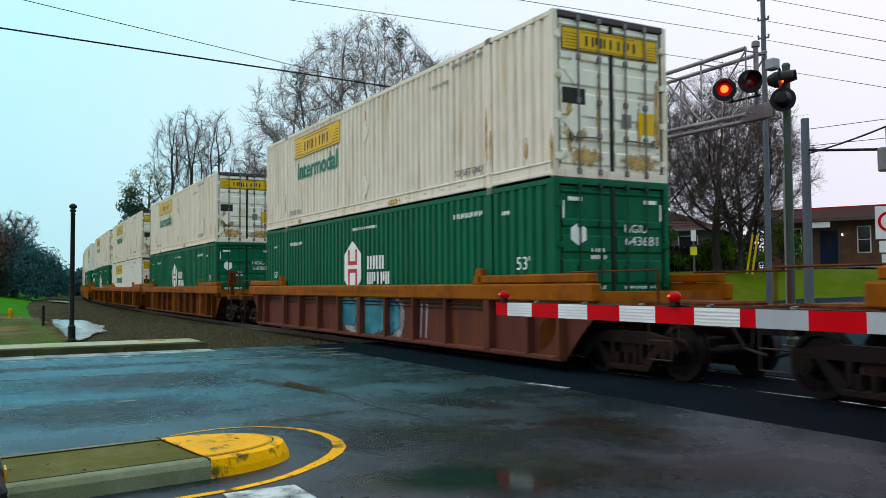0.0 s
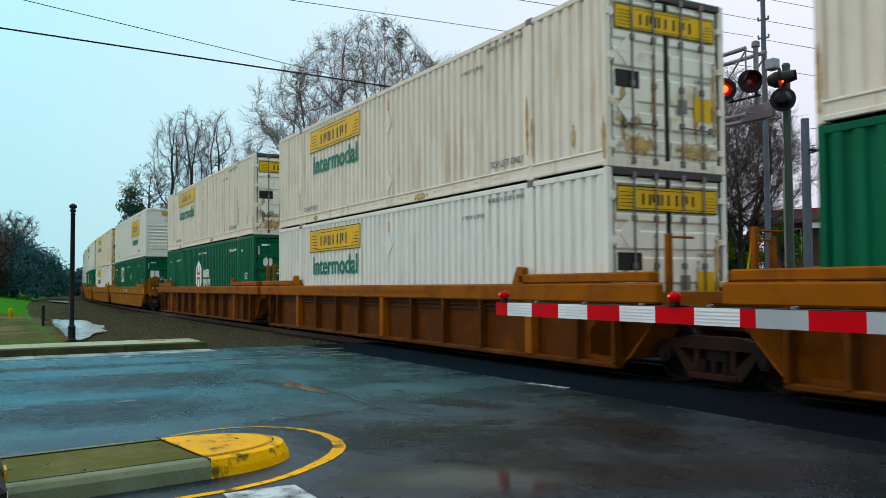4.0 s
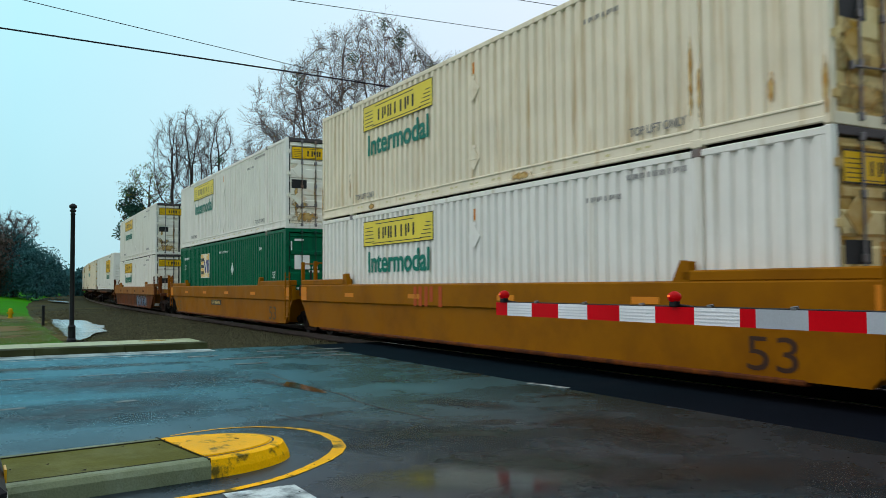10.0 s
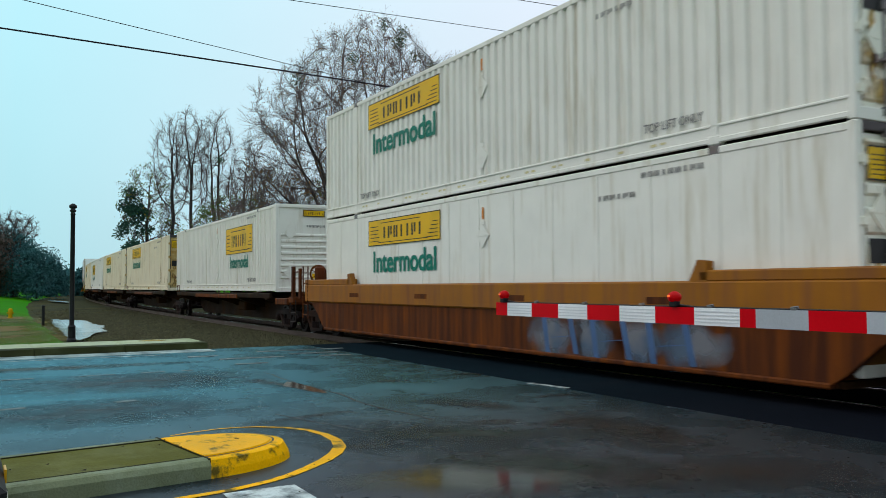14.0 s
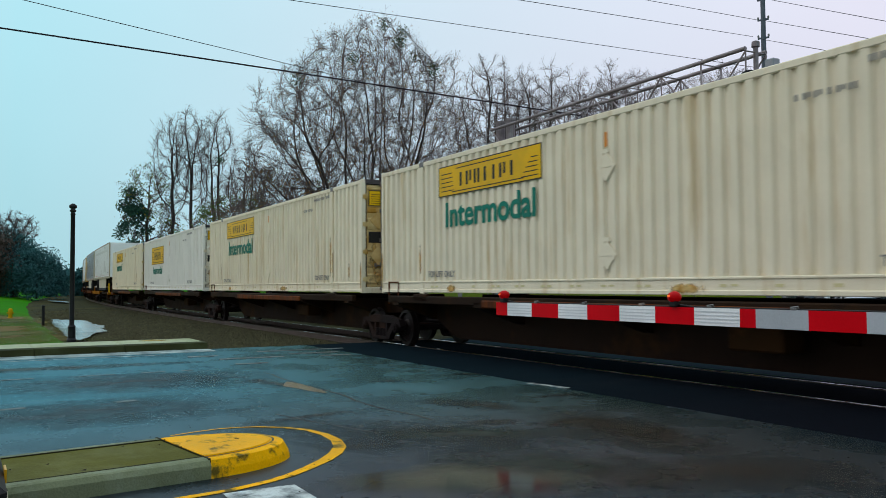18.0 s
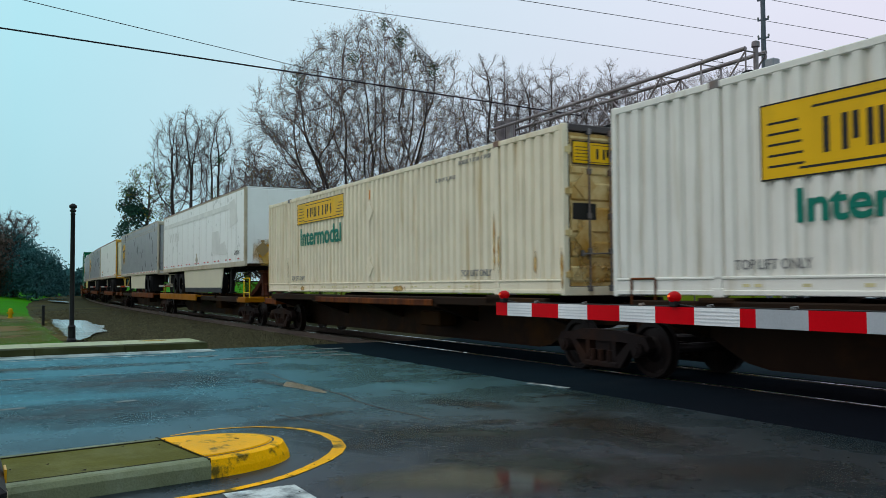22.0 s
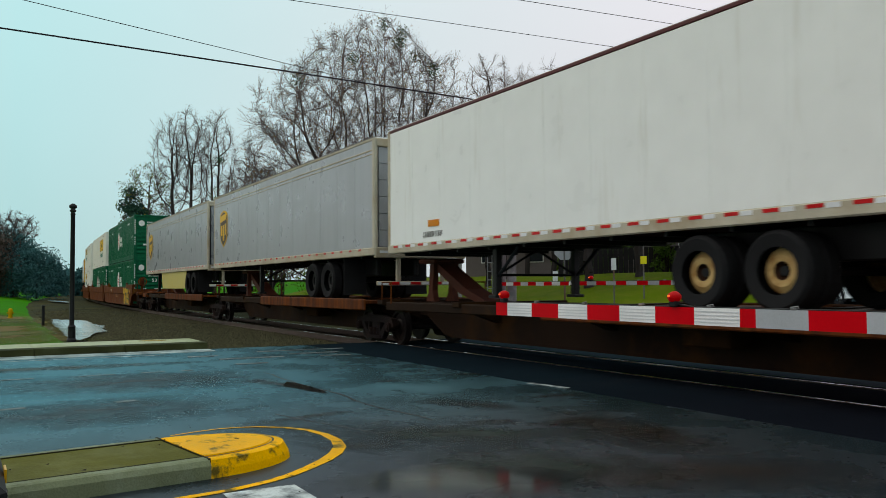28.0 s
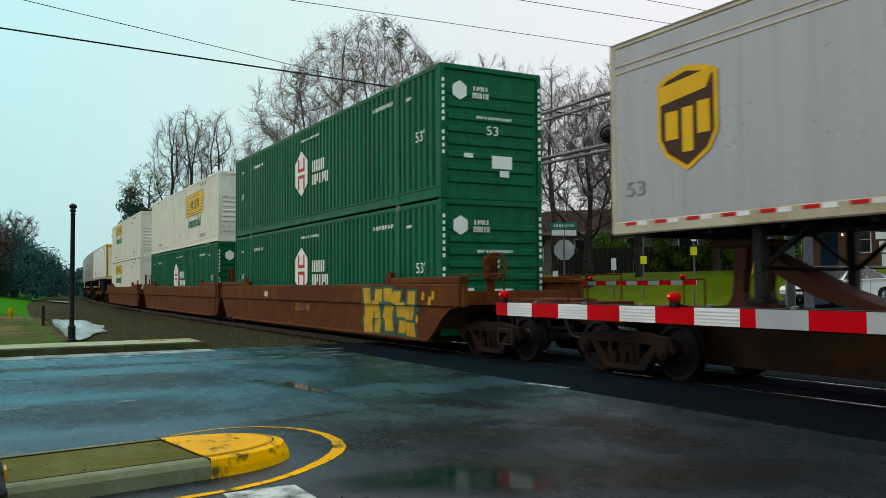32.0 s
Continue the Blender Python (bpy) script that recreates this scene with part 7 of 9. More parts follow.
def truck(carbody, x, s_off):
    """A two-axle truck at x on its car; s_off is its place along the train."""
    t = part("truck", lambda: Geo().box(-0.20, 0.20, -1.02, 1.02, 0.34, 0.56, 0.03).tube((0, 0, 0.5), (0, 0, 0.78), 0.22, n=12).box(-0.75, 0.75, -0.10, 0.10, 0.42, 0.50),
             CAST, carbody, "rusty cast-steel two-axle truck", at=Matrix.Translation((x, 0, 0)), key=("truck",))
    for s in (-1, 1):
        part("side_frame", side_frame_geo, CAST, t, at=Matrix.Translation((0, s * 0.99, 0)), key=("sframe",))
        part("spring_nest", lambda: [g := Geo()] and [g.tube((a, b, 0.2), (a, b, 0.38), 0.055, n=8) for a in (-0.2, 0, 0.2) for b in (-0.05, 0.06)] and g,
             CAST, t, at=Matrix.Translation((0, s * 0.99, 0)), key=("springs",))
    for dx in (-0.89, 0.89):
        w = part("wheelset", wheelset_geo, WHEELSTEEL, t, "worn steel wheels on an axle", smooth=False, at=Matrix.Translation((dx, 0, WHEEL_R)), key=("wset",))
        WHEELSETS.append((w, dx, s_off + x + dx))
    return t


def ladder(carbody, x, y, z0, z1, paint):
    part("ladder", lambda: [g := Geo()] and [g.tube((a, 0, 0), (a, 0, z1 - z0), 0.02, n=6) for a in (-0.2, 0.2)] and [g.tube((-0.2, 0, k), (0.2, 0, k), 0.014, n=6) for k in np.arange(0.1, z1 - z0, 0.3)] and g,
         paint, carbody, at=Matrix.Translation((x, y, z0)), key=("ladder", paint.name, round(z1 - z0, 2)))


def end_fittings(carbody, s, paint, reach, low=False):
    """Platform, coupler, posts, rails and brake gear on a coupled end; s is the end's sign."""
    m = Matrix.Diagonal((s, 1, 1, 1))
    part("end_platform", lambda: Geo().box(8.3, 10.9, -0.55, 0.55, 0.84, 1.16, 0.03).box(10.5, 10.95, -1.42, 1.42, 0.92, 1.10, 0.02).box(8.4, 9.2, -1.45, 1.45, 1.02, 1.22, 0.02),
         paint, carbody, at=m, key=("eplat", paint.name))
    part("coupler", lambda: Geo().box(10.7, reach - 0.28, -0.11, 0.11, 0.76, 0.98, 0.02).prism(
        [(reach - 0.30, -0.16), (reach + 0.02, -0.20), (reach + 0.04, 0.02), (reach - 0.10, 0.06), (reach - 0.06, 0.20), (reach - 0.30, 0.18)], "z", 0.70, 1.04),
        CAST, carbody, "rusty knuckle coupler", at=m, key=("coupler", round(reach, 2)))
    part("cut_lever", lambda: Geo().tube((10.95, -1.35, 0.95), (10.95, 0.0, 0.95), 0.016, n=6).tube((10.95, -1.35, 0.95), (10.98, -1.36, 0.62), 0.016, n=6), STEPS, carbody, at=m, key=("lever",))
    part("air_hose", lambda: Geo().tube((10.9, -0.3, 0.85), (11.2, -0.32, 0.5), 0.03, n=6).tube((11.2, -0.32, 0.5), (11.5, -0.25, 0.42), 0.03, n=6), BLACK, carbody, at=m, key=("hose",))
    for y in (-1.38, 1.38):
        part("hand_rail", (lambda: Geo().tube((10.6, 0, 1.05), (10.6, 0, 1.62), 0.020, n=6).tube((8.6, 0, 1.2), (8.6, 0, 1.62), 0.020, n=6).tube(
            (8.6, 0, 1.62), (10.6, 0, 1.62), 0.018, n=6)) if low else lambda: Geo().box(10.53, 10.67, -0.05, 0.05, 1.05, 2.02, 0.012).box(9.94, 10.06, -0.04, 0.04, 1.05, 1.95, 0.012).tube(
            (10.0, 0, 1.85), (10.6, 0, 1.85), 0.018, n=6), paint, carbody, at=m @ Matrix.Translation((0, y, 0)), key=("hrail", paint.name, low))
        part("sill_step", lambda: Geo().tube((10.4, 0, 0.35), (10.4, 0, 1.0), 0.014, n=6).tube((10.85, 0, 0.35), (10.85, 0, 1.0), 0.014, n=6).tube(
            (10.4, 0, 0.35), (10.85, 0, 0.35), 0.014, n=6).tube((10.4, 0, 0.62), (10.85, 0, 0.62), 0.014, n=6), STEPS, carbody, at=m @ Matrix.Translation((0, y, 0)), key=("step",))


def reservoir(carbody, m, paint):
    part("air_reservoir", lambda: Geo().lathe([(0.02, -0.52), (0.15, -0.48), (0.20, -0.40), (0.20, 0.40), (0.15, 0.48), (0.02, 0.52)], (10.6, -0.35, 1.70), "x", 16).box(
        10.2, 10.3, -0.55, -0.15, 1.10, 1.5).box(10.75, 10.85, -0.55, -0.15, 1.08, 1.5), paint, carbody, "rusty air reservoir", at=m, key=("resv", paint.name))


def brake_gear(carbody, s, paint, low=False):
    m = Matrix.Diagonal((s, 1, 1, 1))
    if not low:
        reservoir(carbody, m, paint)
    part("brake_housing", lambda: Geo().box(9.36, 9.58, -1.10, -0.82, 1.5, 2.0, 0.05), paint, carbody, at=m, key=("bhouse", paint.name))
    part("brake_stand", lambda: Geo().box(9.41, 9.53, -1.02, -0.9, 1.1, 1.5), paint, carbody, at=m, key=("bstand", paint.name))
    bw = part("brake_wheel", lambda: Geo().lathe([(0.25, -0.015), (0.28, 0.0), (0.25, 0.015), (0.22, 0.0), (0.25, -0.015)], (9.62, -0.95, 1.78), "x", 20), paint, carbody, "dark spoked brake wheel", at=m, key=("bwheel", paint.name))
    part("hub", lambda: Geo().lathe([(0.0, -0.05), (0.04, -0.05), (0.04, 0.02), (0.0, 0.02)], (9.62, -0.95, 1.78), "x", 10), paint, bw, key=("bhub", paint.name))
    for k in range(6):
        w = k * math.pi / 3
        part("spoke", lambda: Geo().tube((0, 0, 0), (0, 0, 0.25), 0.012, n=5), paint, bw, at=Matrix.Translation((9.62, -0.95, 1.78)) @ Matrix.Rotation(w, 4, "X"), key=("bspoke", paint.name))


def well_car(paint, style, s_mid, front, rear, label, front_truck, brake=False, chord=None):
    """A well unit with its middle at x = 0; front and rear are half spacings to the neighbouring units, style is ribbed or smooth."""
    u = thing("well_car", label, "freight car", group="well cars of the train")
    key = (paint.name, style)
    chord = chord or paint

    def cut(half):
        """The side's lower corner: an arch over the truck at a coupled end, a plain slant at a joint."""
        return [(9.3, 1.0), (8.75, 0.94), (8.4, 0.74), (8.0, 0.40), (7.8, 0.28)] if half > 10.5 else [(9.3, 1.0), (9.0, 0.70), (8.6, 0.28)]
    fit = W_ORANGE if paint is W_YELLOW else W_RUST
    low = style == "ribbed" or paint is W_RED
    for s in (-1, 1):
        m = Matrix.Diagonal((1, -s, 1, 1))
        if style == "ribbed":
            part("side_plate", lambda: Geo().prism([(-9.25, 0.95), (-8.95, 0.72), (-8.45, 0.22), (8.45, 0.22), (8.95, 0.72), (9.25, 0.95), (9.25, 1.14), (-9.25, 1.14)], "y", -1.37, -1.33), W_PLATE if paint is W_ORANGE else paint, u, at=m, key=("sp", key))
            part("top_chord", lambda: Geo().box(-9.35, 9.35, -1.53, -1.36, 1.14, 1.44, 0.03), chord, u, at=m, key=("tc", chord.name))
            part("chord_stencil", lambda: bars(-3.2, 2.8, 1.24, 1.32, 30, 0.3, 21), BROWNTEXT, u, at=m @ Matrix.Translation((0, -1.531, 0)), key=("cst",))
            part("bottom_chord", lambda: Geo().box(-8.45, 8.45, -1.50, -1.34, 0.16, 0.25, 0.02), W_PLATE if paint is W_ORANGE else paint, u, at=m, key=("bc", key))
            part("pipe_run", lambda: Geo().tube((-8.3, -1.40, 1.05), (8.3, -1.40, 1.05), 0.018, n=6).tube((-8.3, -1.40, 0.97), (8.3, -1.40, 0.97), 0.012, n=6), STEPS, u, "thin dark brake pipe", at=m, key=("prun",))
            xs = (-8.4, -7.6, -5.7, -4.2, -2.7, -1.2, 0.2, 1.7, 3.15, 4.6, 6.2, 7.5, 8.4)
            for x in xs:
                wide = 0.10 if abs(x) in (0.2, 6.2, 5.7) else 0.045
                part("rib", lambda: Geo().box(-wide, wide, -1.52, -1.36, 0.24, 1.15, 0.01), (W_ORANGE if wide > 0.05 else W_PLATE) if paint is W_ORANGE else paint, u, at=m @ Matrix.Translation((x, 0, 0)), key=("rib", key, wide))
        else:
            part("side_plate", lambda: Geo().prism([(-x, z) for x, z in cut(rear)] + [(x, z) for x, z in reversed(cut(front))] + [(9.3, 1.44), (-9.3, 1.44)], "y", -1.48, -1.38), paint, u, at=m, key=("sp", key, front > 10.5, rear > 10.5))
            part("fold_line", lambda: Geo().box(-9.2, 9.2, -1.53, -1.47, 0.98, 1.46, 0.03), chord, u, at=m, key=("fl", chord.name))
            part("bottom_chord", lambda: Geo().box(-7.8, 7.8, -1.50, -1.34, 0.225, 0.30, 0.02), W_RUST if paint is W_YELLOW else paint, u, at=m, key=("bc", key))
            for x in (-5.6, -2.0, 1.6, 5.2):
                part("marker", lambda: Geo().box(-0.28, 0.28, -1.536, -1.53, 1.14, 1.24), ORANGEPATCH if paint is W_YELLOW else paint, u, at=m @ Matrix.Translation((x, 0, 0)), key=("mk", key))
        for e in (-1, 1):
            if paint is W_YELLOW:
                part("end_marker", lambda: Geo().box(8.72, 9.16, -1.542, -1.53, 1.02, 1.40), ORANGEPATCH, u, "bright orange marker panel", at=m @ Matrix.Diagonal((e, 1, 1, 1)), key=("emk",))
            part("guide_beam", lambda: Geo().box(5.9, 9.2, -1.52, -1.30, 1.45, 1.60, 0.02), chord, u, at=m @ Matrix.Diagonal((e, 1, 1, 1)), key=("gb", chord.name))
            part("guide_post", lambda: Geo().prism([(5.72, 1.44), (6.05, 1.44), (6.05, 1.72), (5.88, 1.74)], "y", -1.52, -1.40), chord, u, at=m @ Matrix.Diagonal((e, 1, 1, 1)), key=("gp", chord.name))
    part("well_floor", lambda: Geo().box(-7.9, 7.9, -1.36, 1.36, 0.23, 0.31), W_DARK, u, key=("wf",))
    for e, half in ((1, front), (-1, rear)):
        m = Matrix.Diagonal((e, 1, 1, 1))
        part("bulkhead", lambda: Geo().prism([(x - 0.02, z + 0.03) for x, z in reversed(cut(half))] + [(9.25, 1.30), (8.3, 1.30), (7.7, 0.7), (7.7, 0.34)], "y", -1.37, 1.37), chord, u, at=m, key=("bh", chord.name, half > 10.5))
        if half > 10.5:
            end_fittings(u, e, fit, half, low)
            if not low:
                ladder(u, e * 9.15, -1.52, 0.5, 2.0, fit)
        else:
            if e > 0 and style == "smooth":
                ladder(u, 9.02, -1.55, 0.40, 1.85, chord)
                # invented dark box and pipe, added to darken the gap at the joint
                part("valve_box", lambda: Geo().box(9.22, half - 0.04, -1.25, -0.55, 1.12, 1.46, 0.03).tube((9.3, -0.9, 1.3), (9.3, -0.9, 1.9), 0.03, n=6), STEPS, u, "added dark box filling the joint", key=("fbox", round(half, 2)))
            part("joint_arm", lambda: Geo().box(9.2, half + 0.1, -0.40, 0.40, 0.72, 1.14, 0.03), W_DARK, u, at=m, key=("ja", round(half, 2)))
            for y in (-1.1, 1.1):
                part("joint_post", lambda: Geo().box(9.12, 9.2, -0.05, 0.05, 1.3, 2.15, 0.01).tube((9.16, 0, 2.1), (9.16, 0.5 if y < 0 else -0.5, 2.1), 0.02, n=6), chord, u, at=m @ Matrix.Translation((0, y, 0)), key=("jp", chord.name, y))
    if brake:
        brake_gear(u, 1, fit, low)
    if front_truck:
        truck(u, front if front < 10.5 else 9.55, s_mid)
    truck(u, -rear if rear < 10.5 else -9.55, s_mid)
    return u


def spine_car(s_mid, front, rear, label, front_truck, trailer, paint, deck=(-7.9, 0.8), rev=False):
    """A skeleton unit: one central beam, cross arms, and either container pads or a wheel deck and a hitch."""
    u = thing("spine_car", label, "freight car", group="spine cars of the train")
    f, r = front, rear
    part("centre_sill", lambda: Geo().prism([(-r + 0.2, 0.74), (-r + 1.5, 0.70), (-r + 2.3, 0.30), (-r + 2.7, 0.23), (f - 2.7, 0.23), (f - 2.3, 0.30), (f - 1.5, 0.70), (f - 0.2, 0.74), (f - 0.2, 1.02), (-r + 0.2, 1.02)], "y", -0.34, 0.34),
         W_DARK, u, key=("cs", round(f, 1), round(r, 1)))
    for x in (-7.2, -3.6, 0.0, 3.6, 7.2):
        part("cross_arm", lambda: Geo().prism([(-1.36, 0.98), (-0.3, 0.62), (0.3, 0.62), (1.36, 0.98), (1.36, 1.08), (-1.36, 1.08)], "x", -0.14, 0.14), W_DARK, u, at=Matrix.Translation((x, 0, 0)), key=("ca",))
    for s in (-1, 1):
        m = Matrix.Diagonal((1, -s, 1, 1))
        if trailer:
            d0, d1 = deck
            part("wheel_deck", lambda: Geo().box(d0, d1, -1.46, -0.42, 0.98, 1.06, 0.01).box(d0, d1, -1.50, -1.44, 0.82, 1.10, 0.02), paint, u, at=m, key=("wd", paint.name, d0, d1))
            part("side_beam", lambda: Geo().box(d1 + 0.1, 7.6, -1.30, -1.14, 0.84, 1.04, 0.02) if not rev else Geo().box(-7.0, d0 - 0.1, -1.30, -1.14, 0.84, 1.04, 0.02), W_DARK, u, at=m, key=("sb", d0, d1))
        else:
            part("side_bar", lambda: Geo().box(-7.6, 7.6, -1.36, -1.24, 1.02, 1.19, 0.02), W_DARK, u, at=m, key=("sbar",))
            part("catwalk", lambda: Geo().box(-3.4, 3.6, -1.40, -1.355, 0.98, 1.13, 0.02), paint, u, "rusty orange walkway edge", at=m, key=("cwalk", paint.name))
            for x in (-6.0, 6.0):
                part("container_pad", lambda: Geo().box(-0.32, 0.32, -1.36, -0.9, 1.06, 1.23, 0.02), W_DARK, u, at=m @ Matrix.Translation((x, 0, 0)), key=("pad",))
        part("brake_box", lambda: Geo().box(2.2, 3.1, -0.95, -0.5, 0.52, 0.86, 0.03), mat("brown_brake_box", (0.030, 0.014, 0.005), 0.7, second=(0.10, 0.04, 0.008), amount=0.3, spec=0.03), u, at=m, key=("bbox",))
    if trailer:
        turn = Matrix.Diagonal((-1 if rev else 1, 1, 1, 1))
        set_back = Matrix.Translation((-0.65 if rev else -0.1, 0, 0))
        part("hitch", lambda: Geo().prism([(4.75, 1.04), (5.25, 1.04), (6.0, 1.24), (7.35, 1.92), (7.15, 2.0), (5.7, 1.34)], "y", -0.24, 0.24).box(6.85, 7.65, -0.42, 0.42, 1.94, 2.05, 0.03).prism(
            [(7.0, 1.95), (7.2, 1.95), (7.28, 1.25), (7.42, 1.04), (7.0, 1.04), (7.08, 1.3)], "y", -0.34, -0.20).prism([(7.0, 1.95), (7.2, 1.95), (7.28, 1.25), (7.42, 1.04), (7.0, 1.04), (7.08, 1.3)], "y", 0.20, 0.34),
            mat("red_brown_hitch", (0.085, 0.026, 0.016), 0.6), u, "rusty red folding trailer hitch", at=turn @ set_back, key=("hitch",))
        if not rev:
            part("guard_hoop", lambda: Geo().tube((8.0, -1.3, 1.0), (8.0, -1.3, 1.72), 0.022, n=6).tube((8.75, -1.3, 1.0), (8.75, -1.3, 1.72), 0.022, n=6).tube((8.0, -1.3, 1.72), (8.75, -1.3, 1.72), 0.022, n=6).tube(
            (8.0, -1.3, 1.2), (8.75, -1.3, 1.2), 0.018, n=6), SAFETY, u, "yellow tubular guard hoop", at=turn, key=("hoop",))
    for e, half in ((1, f), (-1, r)):
        m = Matrix.Diagonal((e, 1, 1, 1))
        if half > 9.4:
            k = half - 1.2
            part("end_sill", lambda: Geo().box(k - 1.2, k, -1.35, 1.35, 0.84, 1.04, 0.02), paint, u, at=m, key=("es", round(half, 2), paint.name))
            part("coupler", lambda: Geo().box(k, half - 0.25, -0.11, 0.11, 0.74, 0.96, 0.02).box(half - 0.32, half + 0.02, -0.2, 0.18, 0.68, 1.02, 0.04), CAST, u, at=m, key=("scp", round(half, 2)))
    for sgn in (-1, 1):
        part("grab_iron", lambda: Geo().tube((-r + 1.0, -1.3, 1.0), (-r + 1.0, -1.3, 1.5), 0.018, n=6).tube((-r + 1.5, -1.3, 1.0), (-r + 1.5, -1.3, 1.5), 0.018, n=6).tube(
            (-r + 1.0, -1.3, 1.5), (-r + 1.5, -1.3, 1.5), 0.018, n=6), paint, u, at=Matrix.Diagonal((1, -sgn, 1, 1)), key=("gi", paint.name, round(r, 1)))
    if front_truck:
        truck(u, f - (2.05 if f > 9.4 else 0), s_mid)
    truck(u, -(r - (2.05 if r > 9.4 else 0)), s_mid)
    return u


# ---- the train: road trailers ----
DOORPALE = mat("yellowed_door_panel", (0.80, 0.74, 0.56), 0.5, second=(0.66, 0.46, 0.14), amount=0.33, sscale=0.7, var=0.08)
RUSTYPOST = mat("rusty_yellow_post", (0.62, 0.42, 0.10), 0.55, second=(0.50, 0.20, 0.015), amount=0.45, sscale=1.5, var=0.2)
SEAMG = mat("seam_grey", (0.64, 0.64, 0.61), 0.45, var=0.08)
def trailer(skin, length, label, style):
    """A box trailer, its floor line at z = 1.08 over its tyres' feet at z = 0; the nose is at +x."""
    t = thing("road_trailer", label, "trailer", group="road trailers on the train")
    h, z0, z1 = length / 2, 1.10, 4.02
    k = (style, length)
    for s in (-1, 1):
        m = Matrix.Diagonal((1, -s, 1, 1))

        def wall():
            g = Geo().box(-h + 0.05, h - 0.12, -HW + 0.004, -HW + 0.04, z0 + 0.2, z1 - 0.08)
            return g
        part("side_wall", wall, skin, t, at=m, key=("tw", k, skin.name))
        n = round(length / 1.22)
        w, lip = (0.028, -0.002) if style == "seam" else (0.02, 0.001)
        for i in range(1, n):
            part("wall_post", lambda: Geo().box(-w, w, -HW + lip, -HW + 0.006, z0 + 0.2, z1 - 0.08), SEAMG if style == "seam" else skin, t, at=m @ Matrix.Translation((-h + length * i / n, 0, 0)), key=("wp", style, skin.name))
        if style == "grey":
            part("upper_band", lambda: Geo().box(-h + 0.05, h - 0.12, -HW - 0.006, -HW + 0.04, z1 - 0.33, z1 - 0.29, 0.008).box(-h + 0.05, h - 0.12, -HW - 0.006, -HW + 0.04, z1 - 0.42, z1 - 0.395, 0.006), TGREY, t, at=m, key=("ub", k))
        if style == "skirted":
            for z in (0.36, 0.47):
                part("rub_rail", lambda: Geo().box(-h + 0.05, h - 0.12, -HW - 0.008, -HW + 0.03, z1 - z, z1 - z + 0.035, 0.006), TGREY, t, at=m, key=("rbr", z, k))
        part("top_rail", lambda: Geo().box(-h, h, -HW - 0.006, -HW + 0.06, z1 - 0.08, z1, 0.02), TGREY if style != "plain" else mat("dark_red_top_rail", (0.10, 0.03, 0.03), 0.5), t, at=m, key=("tr", k))
        if style in ("seam", "grey", "skirted"):
            part("rail_lip", lambda: Geo().box(-h, h, -HW - 0.010, -HW + 0.04, z1 - 0.012, z1 + 0.014), mat("dark_red_top_rail", (0.10, 0.03, 0.03), 0.5) if style == "seam" else GREYINK, t, at=m, key=("rlip", k))
        part("bottom_rail", lambda: Geo().box(-h, h, -HW - 0.012, -HW + 0.08, z0, z0 + 0.20, 0.02), TGREY, t, at=m, key=("br", k))
        for x in (-h + 0.05, h - 0.07):
            part("corner_post", lambda: Geo().box(-0.08, 0.08, -HW - 0.008, -HW + 0.1, z0, z1, 0.03), RUSTYPOST if style == "plain" and x > 0 else TGREY, t, at=m @ Matrix.Translation((x, 0, 0)), key=("tcp", k, x > 0))
        if s > 0:
            continue
        xs = [-h + 0.3 + i * 0.62 for i in range(int((length - 0.6) / 0.62))]
        for x in xs:
            if style == "seam" and int((x + h) / 0.62) % 3 == 2:
                continue
            size = 0.16 if style == "grey" else 0.24
            part("reflector", lambda: Geo().box(0, size, -HW - 0.016, -HW - 0.011, z0 + 0.13, z0 + 0.18), TAPE_R, t, at=m @ Matrix.Translation((x, 0, 0.14 if style == "seam" else 0)), key=("rf", size))
            if style not in ("seam", "grey"):
                part("silver_reflector", lambda: Geo().box(0.26, 0.46, -HW - 0.016, -HW - 0.011, z0 + 0.12, z0 + 0.18), TAPE_W, t, at=m @ Matrix.Translation((x, 0, 0)), key=("rfw",))
    part("roof", lambda: Geo().box(-h + 0.02, h - 0.04, -HW + 0.02, HW - 0.02, z1 - 0.03, z1 + 0.01), TWHITE, t, key=("trf", k))
    part("floor", lambda: Geo().box(-h + 0.02, h - 0.04, -HW + 0.05, HW - 0.05, z0 + 0.02, z0 + 0.12), W_DARK, t, key=("tfl", k))
    rev = style in ("grey", "skirted", "plain")      # these ride with their doors leading
    if rev:
        part("front_wall", lambda: Geo().box(-h + 0.0, -h + 0.08, -HW + 0.09, HW - 0.09, z0 + 0.1, z1 - 0.05, 0.02), skin, t, key=("tn", k, skin.name))
        door = DOORPALE if style == "plain" else skin
        for i in range(6):
            part("door_panel", lambda: Geo().box(h - 0.12, h - 0.07, -1.14, 1.14, 0.0, 0.405, 0.008), door, t, "level door slat" if i == 0 else "", at=Matrix.Translation((0, 0, z0 + 0.22 + i * 0.415)), key=("tdp", door.name, h))
        part("header", lambda: Geo().box(h - 0.10, h + 0.01, -HW + 0.02, HW - 0.02, z1 - 0.22, z1 - 0.02, 0.02), RUSTYPOST if style == "plain" else TGREY, t, key=("thd", k))
        part("tail_sill", lambda: Geo().box(h - 0.10, h + 0.03, -HW + 0.02, HW - 0.02, z0 - 0.06, z0 + 0.20, 0.02), RUSTYPOST if style == "plain" else TGREY, t, key=("tsl", k))
        for i in range(8):
            part("reflector", lambda: Geo().box(h + 0.03, h + 0.034, -0.11, 0.11, z0 + 0.06, z0 + 0.12), TAPE_R if i % 2 else TAPE_W, t, at=Matrix.Translation((0, -1.05 + i * 0.3, 0)), key=("trr", i % 2, h))
